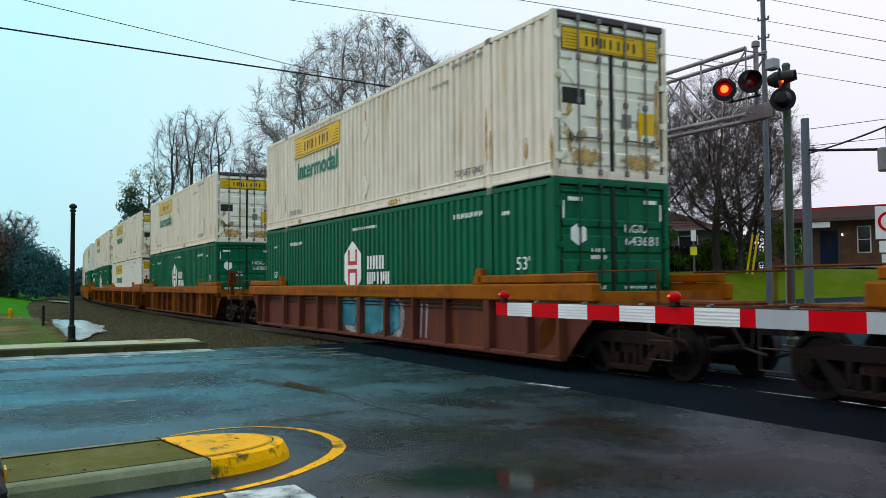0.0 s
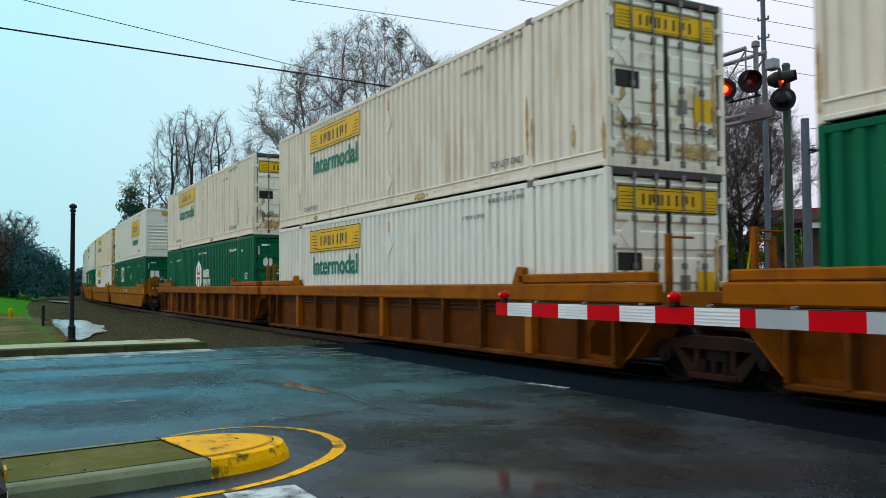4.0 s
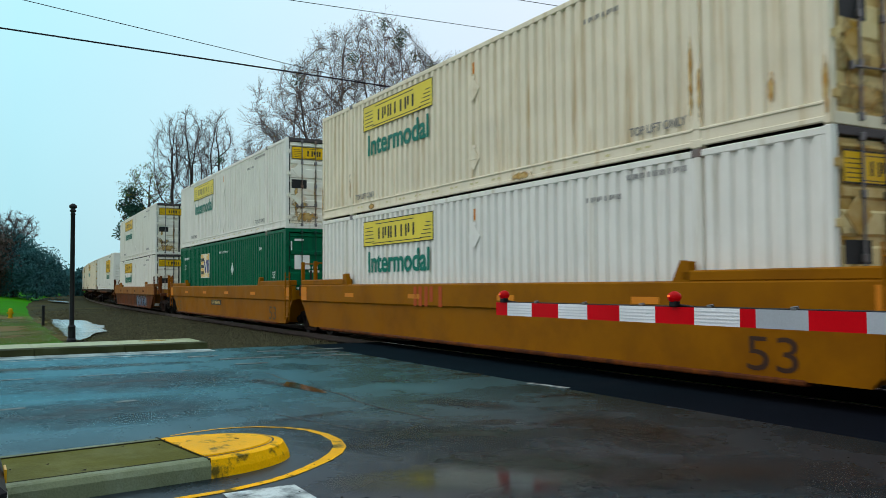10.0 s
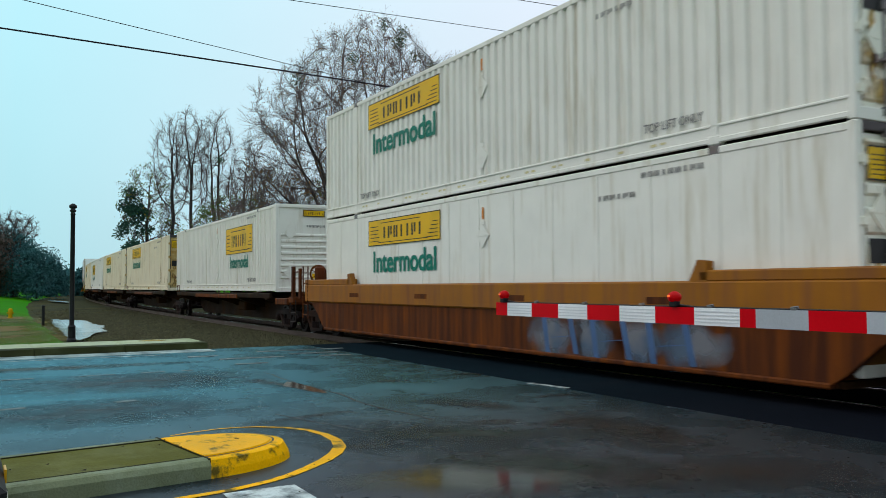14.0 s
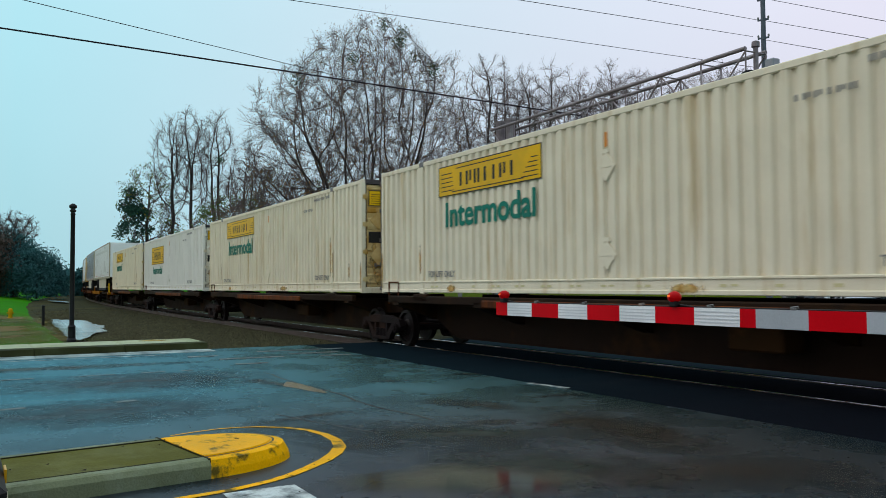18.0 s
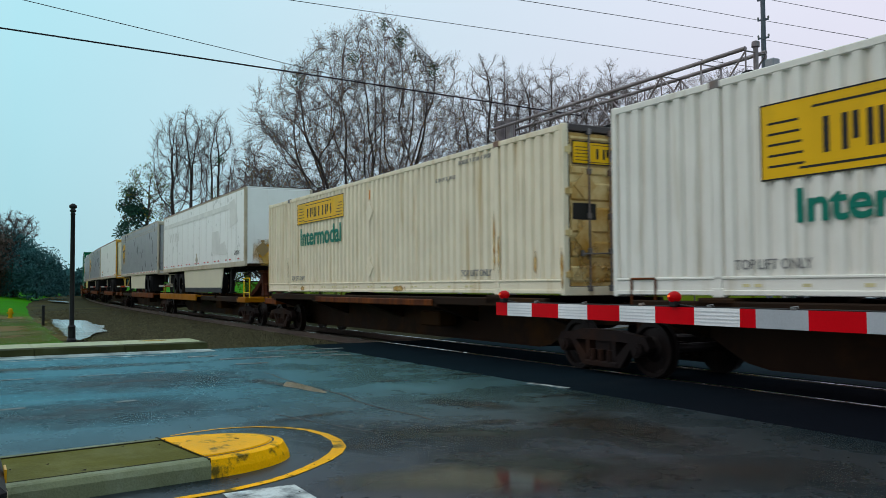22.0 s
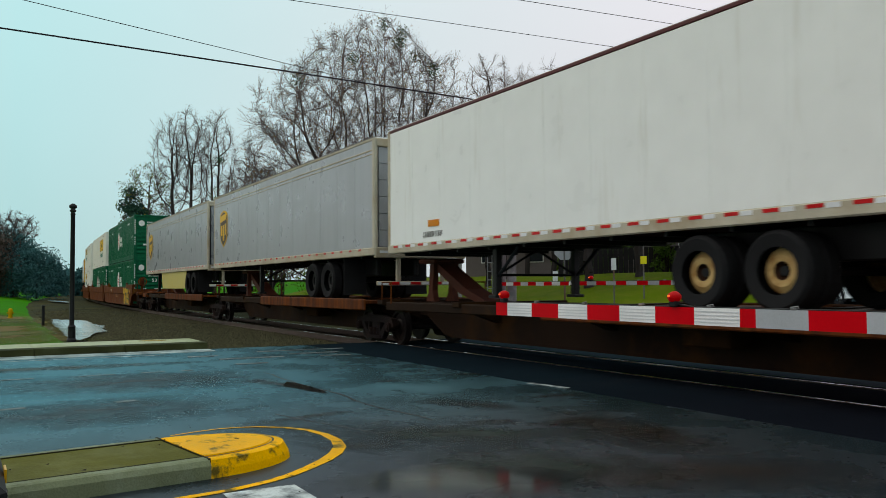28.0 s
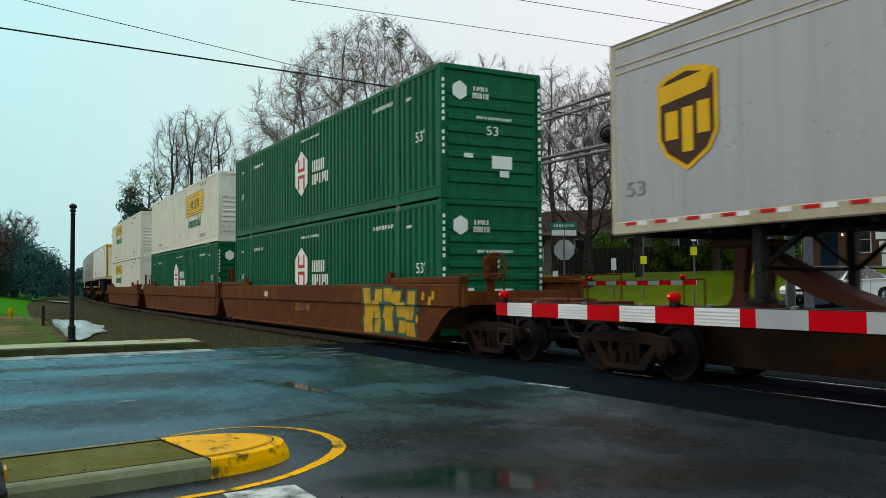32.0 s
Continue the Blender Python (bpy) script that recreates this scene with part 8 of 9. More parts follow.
        for s in (-1, 1):
            part("guard_post", lambda: Geo().box(h - 0.10, h - 0.02, -0.05, 0.05, 0.42, z0), RUSTYPOST if style == "plain" else TGREY, t, at=Matrix.Translation((0, s * 0.62, 0)), key=("gpo", k))
            part("mud_flap", lambda: Geo().box(5.95, 5.98, -0.32, 0.32, 0.12, 1.06), RUBBER, t, at=Matrix.Translation((0, s * 0.92, 0)), key=("flap",))
        part("under_guard", lambda: Geo().box(h - 0.12, h - 0.02, -1.2, 1.2, 0.36, 0.47, 0.02), RUSTYPOST if style == "plain" else TGREY, t, "rear underride guard", key=("ugd", k))
        for i in range(8):
            part("reflector", lambda: Geo().box(h - 0.02, h - 0.016, -0.14, 0.14, 0.38, 0.45), TAPE_R if i % 2 else TAPE_W, t, at=Matrix.Translation((0, -1.05 + i * 0.3, 0)), key=("trr2", i % 2, h))
    else:
        part("nose_wall", lambda: Geo().box(h - 0.10, h - 0.02, -HW + 0.09, HW - 0.09, z0 + 0.1, z1 - 0.05, 0.02), skin, t, key=("tn", k, skin.name))
        for s in (-1, 1):
            part("rear_door", lambda: Geo().box(-h, -h + 0.06, 0.01, 1.2, z0 + 0.08, z1 - 0.06, 0.01), skin, t, at=Matrix.Diagonal((1, s, 1, 1)), key=("trd", k, skin.name))
        part("under_guard", lambda: Geo().box(-h, -h + 0.1, -1.15, 1.15, 0.42, 0.54, 0.02).box(-h, -h + 0.08, -0.6, -0.5, 0.5, 1.1).box(-h, -h + 0.08, 0.5, 0.6, 0.5, 1.1), TGREY, t, key=("ug", k))
    # running gear
    part("slider_frame", lambda: Geo().box(-6.9, -2.6, -0.62, -0.48, 0.62, 1.08, 0.02).box(-6.9, -2.6, 0.48, 0.62, 0.62, 1.08, 0.02), BLACK, t, at=Matrix.Translation((9.3 if rev else 0, 0, 0)), key=("tsf",))
    wx = {"seam": (-5.05, -3.65), "grey": (3.48, 4.78), "skirted": (3.72, 4.98), "plain": (2.83, 4.12)}[style]
    for x in wx:
        for s in (-1, 1):
            w = part("wheel", lambda: Geo().lathe([(0.30, -0.12), (0.46, -0.15), (0.51, -0.10), (0.51, 0.10), (0.46, 0.15), (0.30, 0.12)], (0, 0, 0), "y", 28), RUBBER, t,
                     "black truck tyre", at=Matrix.Translation((x, s * 1.12, 0.51)), key=("tyre",))
            part("rim", lambda: Geo().lathe([(0.335, -0.125), (0.30, -0.125), (0.285, -0.02), (0.20, 0.03), (0.12, 0.02)], (0, 0, 0), "y", 24),
                 BLACK if style in ("grey", "skirted") else RIMC if style == "seam" else RIMW, w, "cream wheel rim" if style not in ("grey", "skirted") else "dark wheel rim", at=Matrix.Diagonal((1, -s, 1, 1)) @ Matrix.Rotation(math.pi, 4, "Z"), key=("rimm", style in ("grey", "skirted"), style == "seam"))
            part("hub", lambda: Geo().lathe([(0.125, 0.0), (0.115, -0.03), (0.10, -0.05), (0.09, -0.10), (0.06, -0.12), (0.0, -0.12)], (0, 0, 0), "y", 16), BLACK if style != "plain" else BROWNINK, w, "dark axle hub", at=Matrix.Diagonal((1, -s, 1, 1)) @ Matrix.Rotation(math.pi, 4, "Z"), key=("hubm", style == "plain"))
            part("wheel_inner", lambda: Geo().lathe([(0.30, -0.12), (0.46, -0.14), (0.51, -0.10), (0.51, 0.10), (0.46, 0.14), (0.30, 0.12)], (0, 0, 0), "y", 20), RUBBER, t, at=Matrix.Translation((x, s * 0.80, 0.51)), key=("tyre2",))
        part("axle", lambda: Geo().tube((0, -1.1, 0), (0, 1.1, 0), 0.065, n=8), BLACK, t, at=Matrix.Translation((x, 0, 0.51)), key=("tax",))
    lx = {"seam": 5.0, "grey": -2.45, "skirted": -5.6, "plain": -2.65}[style]
    for s in (-1, 1):
        part("landing_leg", lambda: Geo().box(-0.07, 0.07, -0.07, 0.07, 0.16, 1.1, 0.01).box(-0.13, 0.13, -0.13, 0.13, 0.10, 0.16, 0.01).tube((0.0, 0, 0.5), (0.75, 0, 1.08), 0.035, n=6), BLACK, t, at=Matrix.Translation((lx, s * 0.95, 0)), key=("leg",))
    part("leg_brace", lambda: Geo().tube((0, -0.95, 0.55), (0, 0.95, 0.55), 0.03, n=6).tube((0, -0.95, 0.55), (0, 0, 1.05), 0.025, n=6).tube((0, 0.95, 0.55), (0, 0, 1.05), 0.025, n=6), BLACK, t, at=Matrix.Translation((lx, 0, 0)), key=("lbr",))
    for x in np.arange(-h + 0.6, h - 0.5, 1.2):
        part("cross_member", lambda: Geo().box(-0.03, 0.03, -1.15, 1.15, z0 - 0.06, z0 + 0.03), BLACK, t, at=Matrix.Translation((float(x), 0, 0)), key=("xm",))
    if style in ("seam", "skirted"):
        a, b = (-2.9, 4.7) if style == "seam" else (-3.15, 3.35)
        part("side_skirt", lambda: Geo().prism([(a, z0), (a + 0.28, 0.28), (b - 0.3, 0.28), (b, z0)], "y", -1.25, -1.22), SKIRTY if "yellowed skirt" in label else SKIRT, t, "smooth side skirt", key=("sk", style, "yellowed skirt" in label))
        if style == "seam":
            part("skirt_edge", lambda: Geo().box(a + 0.28, b - 0.3, -1.255, -1.215, 0.12, 0.32), mat("dark_skirt_rubber", (0.035, 0.037, 0.045), 0.6), t, "dark rubber skirt edge", key=("ske",))
    if style == "grey" or style == "skirted":
        sh = [(-0.56, 0.62), (-0.40, 0.70), (0, 0.78), (0.40, 0.70), (0.56, 0.62), (0.56, -0.20), (0.42, -0.44), (0.0, -0.68), (-0.42, -0.44), (-0.56, -0.20)]
        at = side(-6.5, NEAR - 0.002, 2.60)
        sc = 1.0 if length > 15 else 0.9
        b = part("shield_badge", lambda: Geo().prism([(x * sc, z * sc) for x, z in sh], "y", -0.006, 0), GOLD, t, "gold and brown shield badge", at=at, key=("shield",))
        part("badge_field", lambda: Geo().prism([(x * 0.88, z * 0.90) for x, z in sh if True], "y", -0.009, -0.005), BROWNINK, b, key=("shf",))
        part("badge_lettering", lambda: Geo().box(-0.40, -0.16, -0.012, -0.008, -0.22, 0.18).box(-0.08, 0.12, -0.012, -0.008, -0.42, 0.20).box(0.20, 0.42, -0.012, -0.008, -0.20, 0.24), GOLD, b, key=("shb",))
        part("badge_crown", lambda: Geo().prism([(-0.50, 0.56), (0.50, 0.66), (0.36, 0.40), (-0.5, 0.30)], "y", -0.011, -0.008), GOLD, b, key=("shc",))
        letters("53", 0.40, 0.22, GREYINK, t, side(-7.75, NEAR - 0.004, 1.66), "size_mark")
    if style == "seam":
        part("faded_mark", lambda: Geo().prism([(2.9, 1.75), (4.7, 1.62), (5.6, 1.62), (5.1, 2.15), (4.4, 2.05), (4.1, 2.62), (3.0, 2.62)], "y", -0.003, 0).prism(
            [(5.9, 2.60), (7.1, 2.80), (6.6, 3.70), (5.9, 3.62)], "y", -0.003, 0), mat("ghost_lettering", (0.66, 0.66, 0.63), 0.4), t, "ghost of removed lettering", at=side(0, NEAR - 0.002), key=("ghost",))
        part("faded_band", lambda: Geo().box(-h + 0.1, 5.9, -0.003, 0, 3.36, 3.56).prism([(-6.3, 2.62), (-6.0, 2.62), (-5.8, 3.02), (-6.1, 3.02)], "y", -0.003, 0).prism([(-5.7, 2.62), (-5.45, 2.62), (-5.25, 3.02), (-5.5, 3.02)], "y", -0.003, 0).prism(
            [(-5.1, 2.62), (-4.7, 2.62), (-4.5, 3.02), (-4.9, 3.02)], "y", -0.003, 0).prism([(-4.3, 2.62), (-4.05, 2.62), (-3.85, 3.02), (-4.1, 3.02)], "y", -0.003, 0), mat("ghost_lettering", (0.66, 0.66, 0.63), 0.4), t, "ghost of a removed stripe and lettering", at=side(0, NEAR - 0.002), key=("gband",))
        part("placard_holder", lambda: placard(0.05, 1.56, 0.22), mat("tan_placard", (0.42, 0.38, 0.30), 0.6), t, at=side(0, NEAR - 0.001), key=("tpl",))
        letters("200076", 0.75, 0.16, INK, t, side(6.6, NEAR - 0.006, 1.56), "number")
        letters("200076", 0.75, 0.16, INK, t, endface(h - 0.02, 2.62) @ Matrix.Translation((0.3, -0.004, 0)), "number")
        part("nose_stencil", lambda: bars(0.0, 0.28, 2.64, 2.78, 4).box(0.25, 0.62, -0.01, 0, 2.92, 3.04).box(0.25, 0.6, -0.01, 0, 3.28, 3.36), INK, t, at=endface(h - 0.02), key=("nmk",))
        part("rust_stain", lambda: Geo().box(-1.0, 0.55, -0.002, 0, 1.13, 2.1), sprayed("rust_stain", (0.55, 0.26, 0.01), (0.62, 0.38, 0.08), grain=2.2, hard=0.5, reach=1.6, strength=0.95), t, "orange rust stain", at=endface(h - 0.02), key=("rst",))
        part("nose_placard", lambda: placard(-0.62, 1.72, 0.27), mat("old_placard", (0.30, 0.21, 0.10), 0.6), t, at=endface(h - 0.022), key=("npl",))
        part("air_box", lambda: Geo().box(h - 0.02, h + 0.12, 0.35, 0.62, 1.3, 1.6, 0.02).box(h - 0.02, h + 0.1, 0.72, 0.86, 1.5, 1.85, 0.02), mat("tan_box", (0.5, 0.38, 0.15), 0.6), t, key=("abx",))
    if style == "plain":
        part("rear_sticker", lambda: Geo().box(-4.85, -4.35, -0.004, 0, 1.62, 1.76), ORANGEPATCH, t, "orange sticker", at=side(0, NEAR - 0.001), key=("rsk",))
        part("small_stencil", lambda: bars(-5.1, -4.2, 1.40, 1.52, 8), GREYINK, t, at=side(0, NEAR - 0.001), key=("rsm",))
        for x in (6.05, 6.50):
            part("side_plate", lambda: Geo().box(-0.13, 0.13, -0.004, 0, 1.22, 1.38), mat("orange_plate", (0.65, 0.30, 0.05), 0.5), t, at=side(x, NEAR - 0.014), key=("spl",))
        part("lock_bar", lambda: Geo().box(h - 0.07, h - 0.03, -0.62, -0.55, z0 + 0.25, z0 + 1.6), RUSTYPOST, t, "rusty yellow lock bar", key=("lbar",))
        letters("CTLZ450202", 0.95, 0.13, GREYINK, t, endface(h - 0.066, z1 - 0.52) @ Matrix.Translation((0.0, -0.004, 0)), "number")
        for y in (-0.75, 0.25):
            part("step_pocket", lambda: Geo().box(h - 0.07, h - 0.02, 0.0, 0.5, z0 + 0.30, z0 + 0.36).box(h - 0.07, h - 0.02, 0.0, 0.06, z0 + 0.1, z0 + 0.36).box(h - 0.07, h - 0.02, 0.44, 0.5, z0 + 0.1, z0 + 0.36), RUSTYPOST, t, at=Matrix.Translation((0, y, 0)), key=("spk",))
            part("guard_strut", lambda: Geo().tube((h - 0.06, -0.25, z0), (h - 0.06, -0.05, 0.45), 0.035, n=6).tube((h - 0.06, 0.25, z0), (h - 0.06, 0.05, 0.45), 0.035, n=6), RUSTYPOST, t, "yellow slanting guard strut", at=Matrix.Translation((0, y + 0.25, 0)), key=("gst",))
    return t


# ---- the consist: places along the train, by the leading end of each load at 0 s ----
TRAVEL = ((0, 0.0), (1, 11.21), (2, 22.31), (3, 33.36), (5.5, 60.88), (7, 77.27), (9, 99.12), (11, 120.85), (13, 142.43), (14, 153.16), (17, 185.25), (19, 206.85),
          (20.5, 223.05), (23, 249.77), (25, 271.13), (27.5, 297.58), (29, 313.42), (30.5, 329.23), (32, 345.08))
T_KEYS, T_WAY = np.array([a for a, _ in TRAVEL]), np.array([b for _, b in TRAVEL])
slope = np.gradient(T_WAY, T_KEYS)


def travelled(t):
    """Metres that the train has run at t."""
    k = int(np.clip(np.searchsorted(T_KEYS, t) - 1, 0, len(T_KEYS) - 2))
    h = T_KEYS[k + 1] - T_KEYS[k]
    u = (t - T_KEYS[k]) / h
    return float((2 * u**3 - 3 * u**2 + 1) * T_WAY[k] + (u**3 - 2 * u**2 + u) * h * slope[k] + (3 * u**2 - 2 * u**3) * T_WAY[k + 1] + (u**3 - u**2) * h * slope[k + 1])


MOVERS = []
LOW, HIGH = 0.36, 3.26


def ride(ob, lead, length, z):
    MOVERS.append((ob, lead - length / 2, z))


def green_box(end="doors"):
    return container(GREEN, "house", end, "green corrugated steel container with a white hexagonal badge")


def striped_box(tone=None):
    return container(GREEN, "striped", "doors", "green corrugated steel container with a white and yellow square badge", tone=tone)


def cream(skin=CREAM, **k):
    return container(skin, "cream", k.pop("end", "doors"), "rust-streaked cream corrugated container with a yellow name panel", **k)


def white(**k):
    return container(WHITE, "cream", k.pop("end", "doors"), "white container with a yellow name panel and teal lettering", **k)


W_RUSTLT = mat("faded_orange_band", (0.28, 0.10, 0.006), 0.55, second=(0.20, 0.07, 0.02), amount=0.45, streak=True, var=0.25)
OLDYEL = mat("faded_yellow_panel", (0.72, 0.57, 0.06), 0.5, var=0.12)


SCRAWL = mat("blue_scrawl_paint", (0.06, 0.11, 0.22), 0.5, var=0.3)
GRAF_MIST = sprayed("blue_paint_mist", (0.10, 0.14, 0.20), (0.20, 0.20, 0.22), grain=2.0, strength=0.75, hard=0.35)


def build_train():
    ribbed = "ribbed well car carrying two stacked containers"
    smooth = "smooth-sided yellow well car carrying two stacked containers"
    wells = [
        # lead, paint, style, front half, rear half, front truck, brake, chord, lower, upper, label
        (11.72, W_BROWN, "ribbed", 9.6, 11.59, False, False, W_ORANGE, green_box, cream, "oxide-brown " + ribbed),
        (-11.46, W_BROWN, "ribbed", 11.59, 11.59, True, False, W_ORANGE, green_box, cream, "oxide-brown " + ribbed + ", with blue graffiti"),
        (-34.64, W_ORANGE, "ribbed", 11.59, 9.92, True, True, None, green_box, cream, "faded orange " + ribbed),
        (-54.49, W_ORANGE, "ribbed", 9.92, 9.51, False, False, None, white, cream, "faded orange " + ribbed),
        (-73.51, W_ORANGE, "ribbed", 9.51, 11.73, False, False, None, green_box, cream, "faded orange " + ribbed),
        (-96.97, W_YELLOW, "smooth", 11.73, 9.61, True, True, None, striped_box, lambda: white(end="ribs", late="front"), smooth),
        (-116.19, W_YELLOW, "smooth", 9.61, 9.69, False, False, None, lambda: white(tone=OLDYEL, door=DOORRUST), lambda: cream(skin=CREAMY, tone=OLDYEL, door=DOORRUST), smooth),
        (-135.57, W_YELLOW, "smooth", 9.69, 11.73, False, False, None, lambda: striped_box(YELLOW), lambda: white(tone=OLDYEL), smooth),
        (-159.04, W_RUST, "smooth", 11.73, 11.0, True, False, W_RUSTLT, lambda: white(plain=True), white, "rust-red smooth well car with blue graffiti, carrying two containers"),
        (-360.49, W_RED, "smooth", 11.6, 9.42, True, True, None, lambda: green_box("ribs"), lambda: green_box("ribs"), "red-oxide well car with yellow graffiti, carrying two green containers"),
        (-379.33, W_RED, "smooth", 9.42, 9.7, False, False, None, lambda: green_box("ribs"), lambda: white(end="ribs", late="front"), "red-oxide smooth well car carrying two stacked containers"),
        (-399.84, W_RED, "smooth", 10.2, 11.0, False, False, None, lambda: white(end="ribs"), lambda: white(end="ribs"), "red-oxide smooth well car carrying two stacked containers"),
    ]
    cars = []
    for lead, paint, style, f, r, ft, br, chord, low, top, label in wells:
        u = well_car(paint, style, lead - HL, f, r, label, ft, br, chord)
        ride(u, lead, CL, 0.0)
        ride(low(), lead, CL, LOW)
        ride(top(), lead, CL, HIGH)
        cars.append(u)
    # spray paint and numbers on the car sides
    def blob(g, pts, mt, ob, name="graffiti", lab=""):
        part(name, Geo().prism(pts, "y", -0.003, 0), mt, ob, lab, at=Matrix.Translation((0, g, 0)))
    blue = cars[1]
    def rect(x0, x1, z0, z1):
        return [(x0, z0), (x1, z0), (x1, z1), (x0, z1)]
    for x0, x1, z0, z1, mt, d in ((-1.6, 0.4, 0.02, 1.35, GRAF_W, 0.0), (-1.5, -0.2, 0.4, 1.4, GRAF_B, 0.004), (-0.4, 2.0, -0.25, 1.7, GRAF_B, 0.004), (1.4, 2.5, -0.1, 1.2, GRAF_W, 0.0), (1.4, 2.3, 0.1, 1.2, GRAF_B, 0.004)):
        blob(-1.372 - d, rect(x0, x1, max(0.25, z0), min(1.14, z1)), mt, blue, lab="blue and white spray-painted graffiti")
    for x in (3.0, 3.25, 3.5):
        blob(-1.371, [(x, 0.3), (x + 0.06, 0.3), (x + 0.14, 1.05), (x + 0.05, 1.08)], GRAF_P, blue, lab="pale scrawled graffiti")
    rust = cars[8]
    for x0, x1 in ((1.9, 3.2), (2.9, 4.2), (3.9, 5.2), (4.9, 6.3)):
        blob(-1.483, rect(x0 - 0.1, x1 + 0.2, 0.22, 0.98), GRAF_MIST, rust, lab="faded blue spray-painted graffiti")
    for k in range(3):
        x = 2.5 + k * 1.25
        for (xa, za), (xb, zb) in (((0.0, 0.30), (-0.1, 0.90)), ((-0.1, 0.86), (0.55, 0.92)), ((0.6, 0.90), (0.75, 0.32)), ((0.1, 0.55), (0.62, 0.60))):
            blob(-1.486, [(x + xa - 0.06, za), (x + xa + 0.06, za), (x + xb + 0.06, zb), (x + xb - 0.06, zb)], SCRAWL, rust, lab="blue spray-painted scrawl")
    brake_gear(rust, -1, W_RED)
    gold = cars[9]
    for mt, grow_by, dz, lab in ((GRAF_TEAL, 0.10, -0.05, "teal outline of the graffiti"), (GRAF_GOLD, 0.0, 0.0, "yellow block-shaped graffiti")):
        rnd = random.Random(8)
        for k in range(5):
            x = 4.55 + k * 0.55
            for q in range(3):
                a, w, z, h = x + rnd.uniform(-0.12, 0.25), rnd.uniform(0.30, 0.50), 0.34 + q * 0.34 + rnd.uniform(-0.05, 0.05), rnd.uniform(0.26, 0.40)
                sl = rnd.uniform(-0.10, 0.12)
                top = min(1.45, z + h + grow_by + dz)
                low_z = max(0.24, z - grow_by + dz)
                for z_a, z_b, yy in ((low_z, min(top, 0.975), -1.483), (max(low_z, 0.985), top, -1.533)):
                    if z_b - z_a > 0.04:
                        blob(yy - (0.004 if grow_by == 0.0 else 0.0) - 0.0004 * (3 * k + q), [(a - grow_by, z_a), (a + w + grow_by, z_a), (a + w + sl + grow_by, z_b), (a + sl - grow_by, z_b)], mt, gold, lab=lab)
    for x, z in ((7.6, 1.2), (7.9, 1.1), (8.05, 1.22), (7.2, 0.7), (-3.6, 1.2), (-3.4, 1.18)):
        blob(-1.536 if z > 0.98 else -1.484, [(x, z - 0.08), (x + 0.12, z - 0.1), (x + 0.16, z + 0.06), (x + 0.05, z + 0.1)], GRAF_GOLD if x > 0 else PALEINK, gold, lab="small scrawled graffiti mark")
    letters("253048", 1.25, 0.20, GRAF_Y, gold, Matrix.Translation((-0.7, -1.486, 0.72)), "number")
    part("number_plate", Geo().box(-0.75, 1.35, -1.537, -1.53, 1.08, 1.32), BLACK, cars[5])
    letters("DTTX 768006", 1.95, 0.17, PALEINK, cars[5], Matrix.Translation((-0.67, -1.54, 1.115)), "number")
    part("number_plate", Geo().box(-1.0, 0.6, -1.537, -1.53, 0.70, 0.90), BLACK, cars[7], at=Matrix.Translation((0, 0.05, 0)))
    part("number_stencil", bars(-0.9, 0.5, 0.74, 0.86, 9, 0.3, 4), TYELLOW, cars[7], at=Matrix.Translation((0, -1.490, 0)))
    for c, x in ((cars[5], -7.75), (cars[6], 6.95), (cars[7], 6.95), (cars[7], -7.75)):
        letters("53", 0.75, 0.42, BROWNINK, c, Matrix.Translation((x, -1.486, 0.36)), "size_mark")
    part("red_stencil", bars(-2.0, -0.5, 0.98, 1.40, 3, 0.25, 6), mat("faded_red", (0.40, 0.07, 0.02), 0.6), cars[6], at=Matrix.Translation((0, -1.534, 0)))

    spine = "dark skeleton spine car of rusty steel"
    box = [(-179.75, 10.6, 8.8, True), (-198.28, 9.2, 8.66, False), (-215.60, 8.66, 8.68, False), (-232.96, 8.68, 8.68, False), (-250.31, 8.68, 9.55, False)]
    rusty = lambda: cream(skin=CREAMY, door=DOORRUST)
    loads = [lambda: white(end="ribs", late="front"), rusty, rusty, lambda: white(late="rear"), rusty]
    for (lead, f, r, ft), make in zip(box, loads):
        ride(spine_car(lead - HL, f, r, spine + " carrying a single container", ft, False, W_RUST), lead, CL, 0.0)
        ride(make(), lead, CL, 1.235)
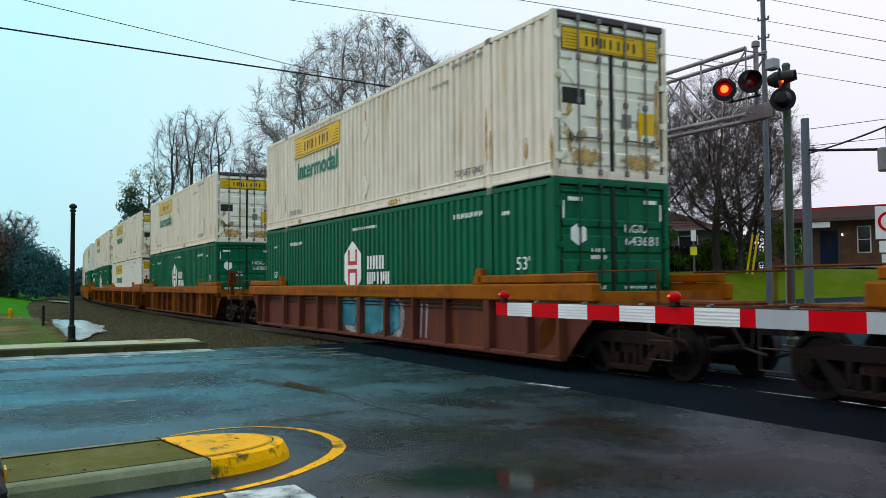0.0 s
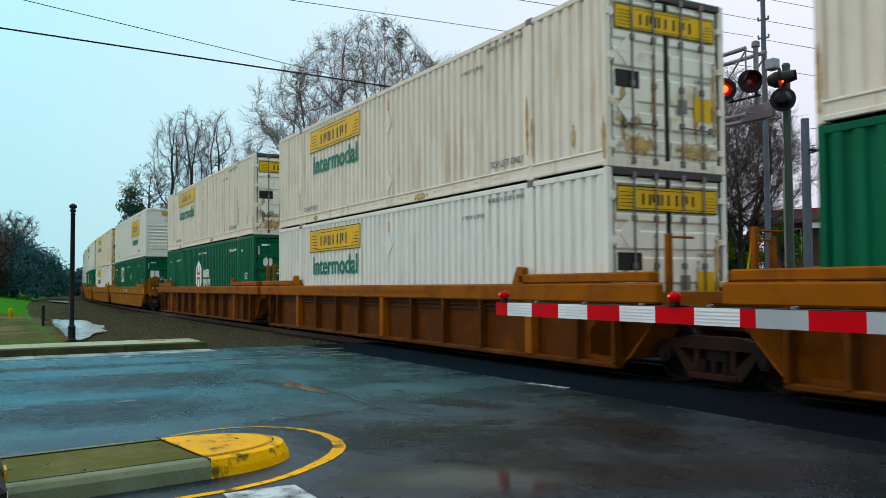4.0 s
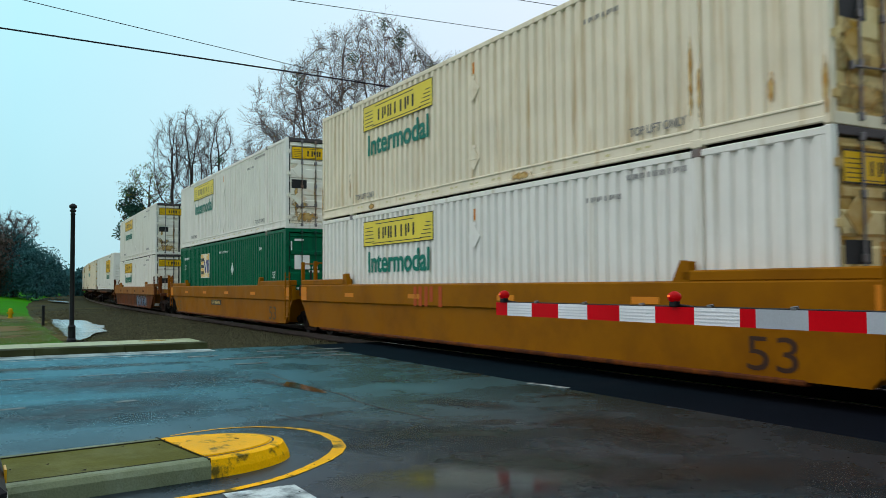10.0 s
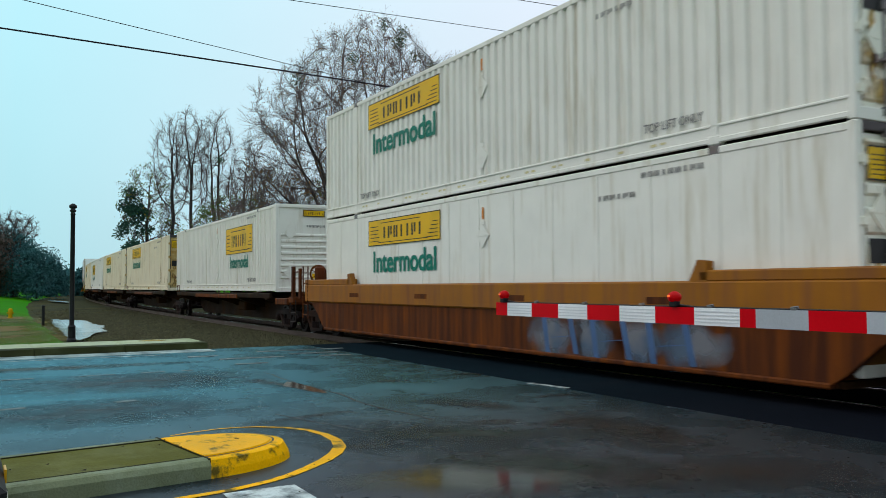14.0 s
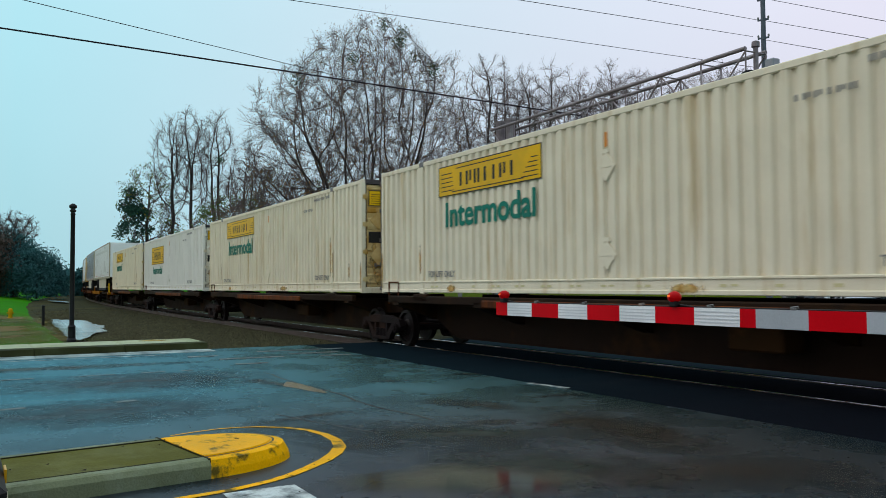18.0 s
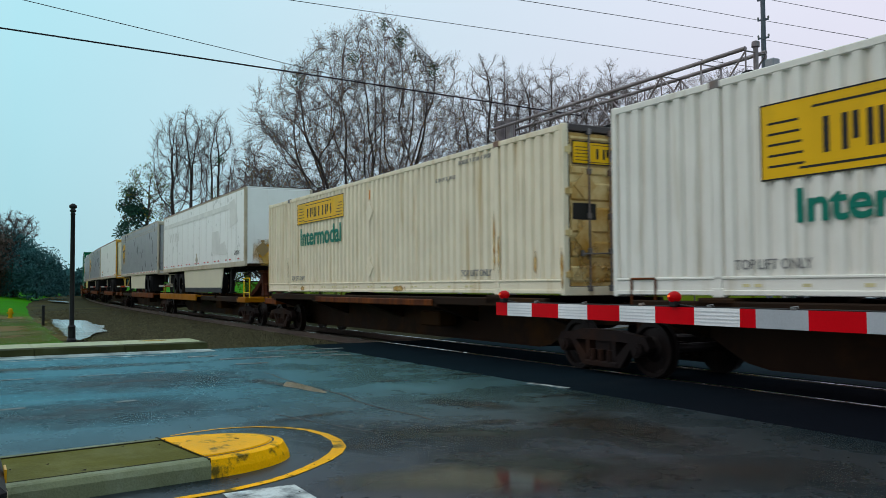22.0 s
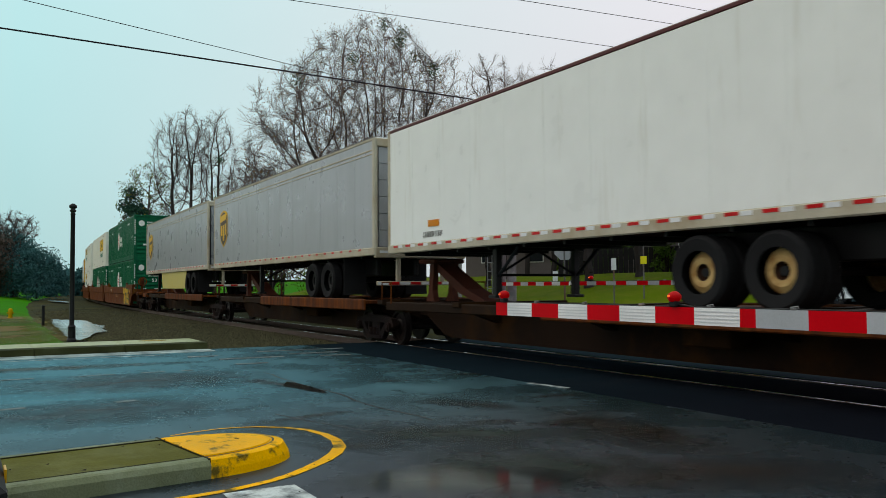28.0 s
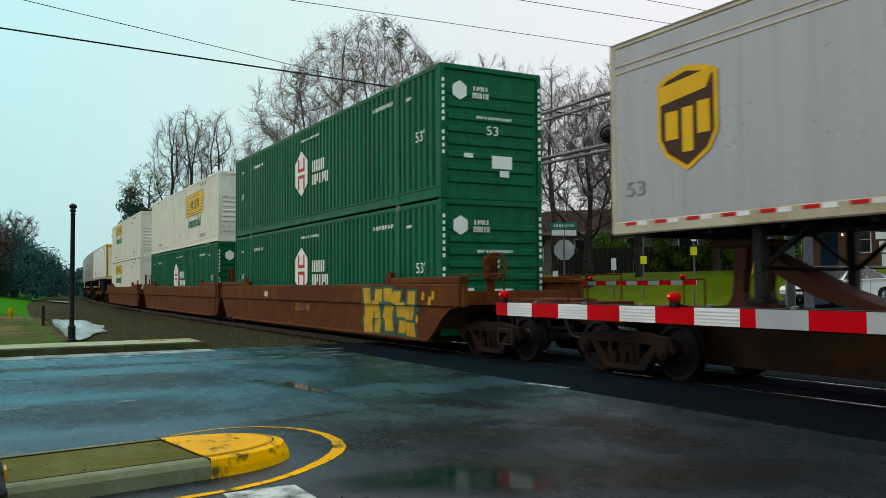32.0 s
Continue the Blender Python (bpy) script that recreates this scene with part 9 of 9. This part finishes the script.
    road = [(-269.36, CL, 9.55, 8.9, True, TWHITE, "seam", "white seamed box trailer with pale skirts, on a spine car"),
            (-287.37, CL, 9.1, 9.6, False, ALU, "skirted", "grey aluminium box trailer with a gold and brown shield"),
            (-307.18, 13.7, 10.0, 8.2, False, TWHITE, "plain", "short white box trailer with a yellowed nose"),
            (-321.66, CL, 7.5, 8.65, False, ALU, "grey", "grey aluminium box trailer with a gold and brown shield"),
            (-338.93, CL, 8.65, 10.2, False, ALU, "skirted", "grey aluminium box trailer with a yellowed skirt"),
            (-421.0, CL, 10.2, 8.7, True, TWHITE, "plain", "pale blue-white box trailer on a spine car"),
            (-438.4, CL, 8.7, 8.7, False, ALU, "grey", "grey box trailer on a spine car"),
            (-455.8, CL, 8.7, 8.7, False, ALU, "skirted", "grey box trailer on a spine car"),
            (-473.2, CL, 8.7, 8.7, False, TWHITE, "plain", "white box trailer on a spine car"),
            (-490.6, CL, 8.7, 9.6, False, ALU, "grey", "grey box trailer on a spine car")]
    decks = {"seam": (-7.9, 0.8), "skirted": (-0.8, 7.9), "plain": (-0.5, 6.6), "grey": (-0.8, 7.9)}
    for lead, ln, f, r, ft, skin, style, label in road:
        ride(spine_car(lead - ln / 2, f, r, spine + " carrying a road trailer", ft, True, W_YELLOW if style == "seam" else W_RUST, decks[style], style != "seam"), lead, ln, 0.0)
        ride(trailer(skin, ln, label, style), lead, ln, 1.065)


build_train()


def motions():
    """The train runs along its track; its wheels turn while they roll past."""
    stamps = [float(k) for k in range(33)]
    for ob, mid, z in MOVERS:
        rows = []
        for t in stamps:
            s = travelled(t) + mid
            a, b = track(s - 6.0), track(s + 6.0)
            rows.append((t, pose((a[0] + b[0]) / 2, (a[1] + b[1]) / 2, z, 0, 0, math.degrees(math.atan2(b[1] - a[1], b[0] - a[0])))))
        walk(ob, rows)
    # the white sedan rolls up to the crossing while the train passes
    rows = []
    for t, x, y, head in ((0.0, -4.4, 59.3, -119), (7.5, -4.4, 59.3, -119), (9.5, -12.2, 45.3, -119), (11.5, -18.6, 34.2, -108), (12.6, -20.8, 29.8, -91), (13.0, -20.9, 29.32, -90), (CLIP, -20.9, 29.32, -90)):
        rows.append((t, pose(x, y, 0.044 * min(24.0, y - 16) - 0.006, 0, 0, head)))
    walk(WHITE_CAR, rows)
    ticks = [k / 30 for k in range(int(CLIP * 30) + 1)]
    ways = [travelled(t) for t in ticks]
    for w, dx, s_at in WHEELSETS:
        rows = [(t, pose(dx, 0, WHEEL_R, 0, math.degrees(d / WHEEL_R) % 360.0, 0)) for t, d in zip(ticks, ways) if -42 < d + s_at < 8]
        if not rows:
            continue
        if rows[0][0] > 0.01:
            rows.insert(0, (0.0, rows[0][1]))
        if rows[-1][0] < CLIP - 0.01:
            rows.append((CLIP, rows[-1][1]))
        walk(w, rows)


motions()
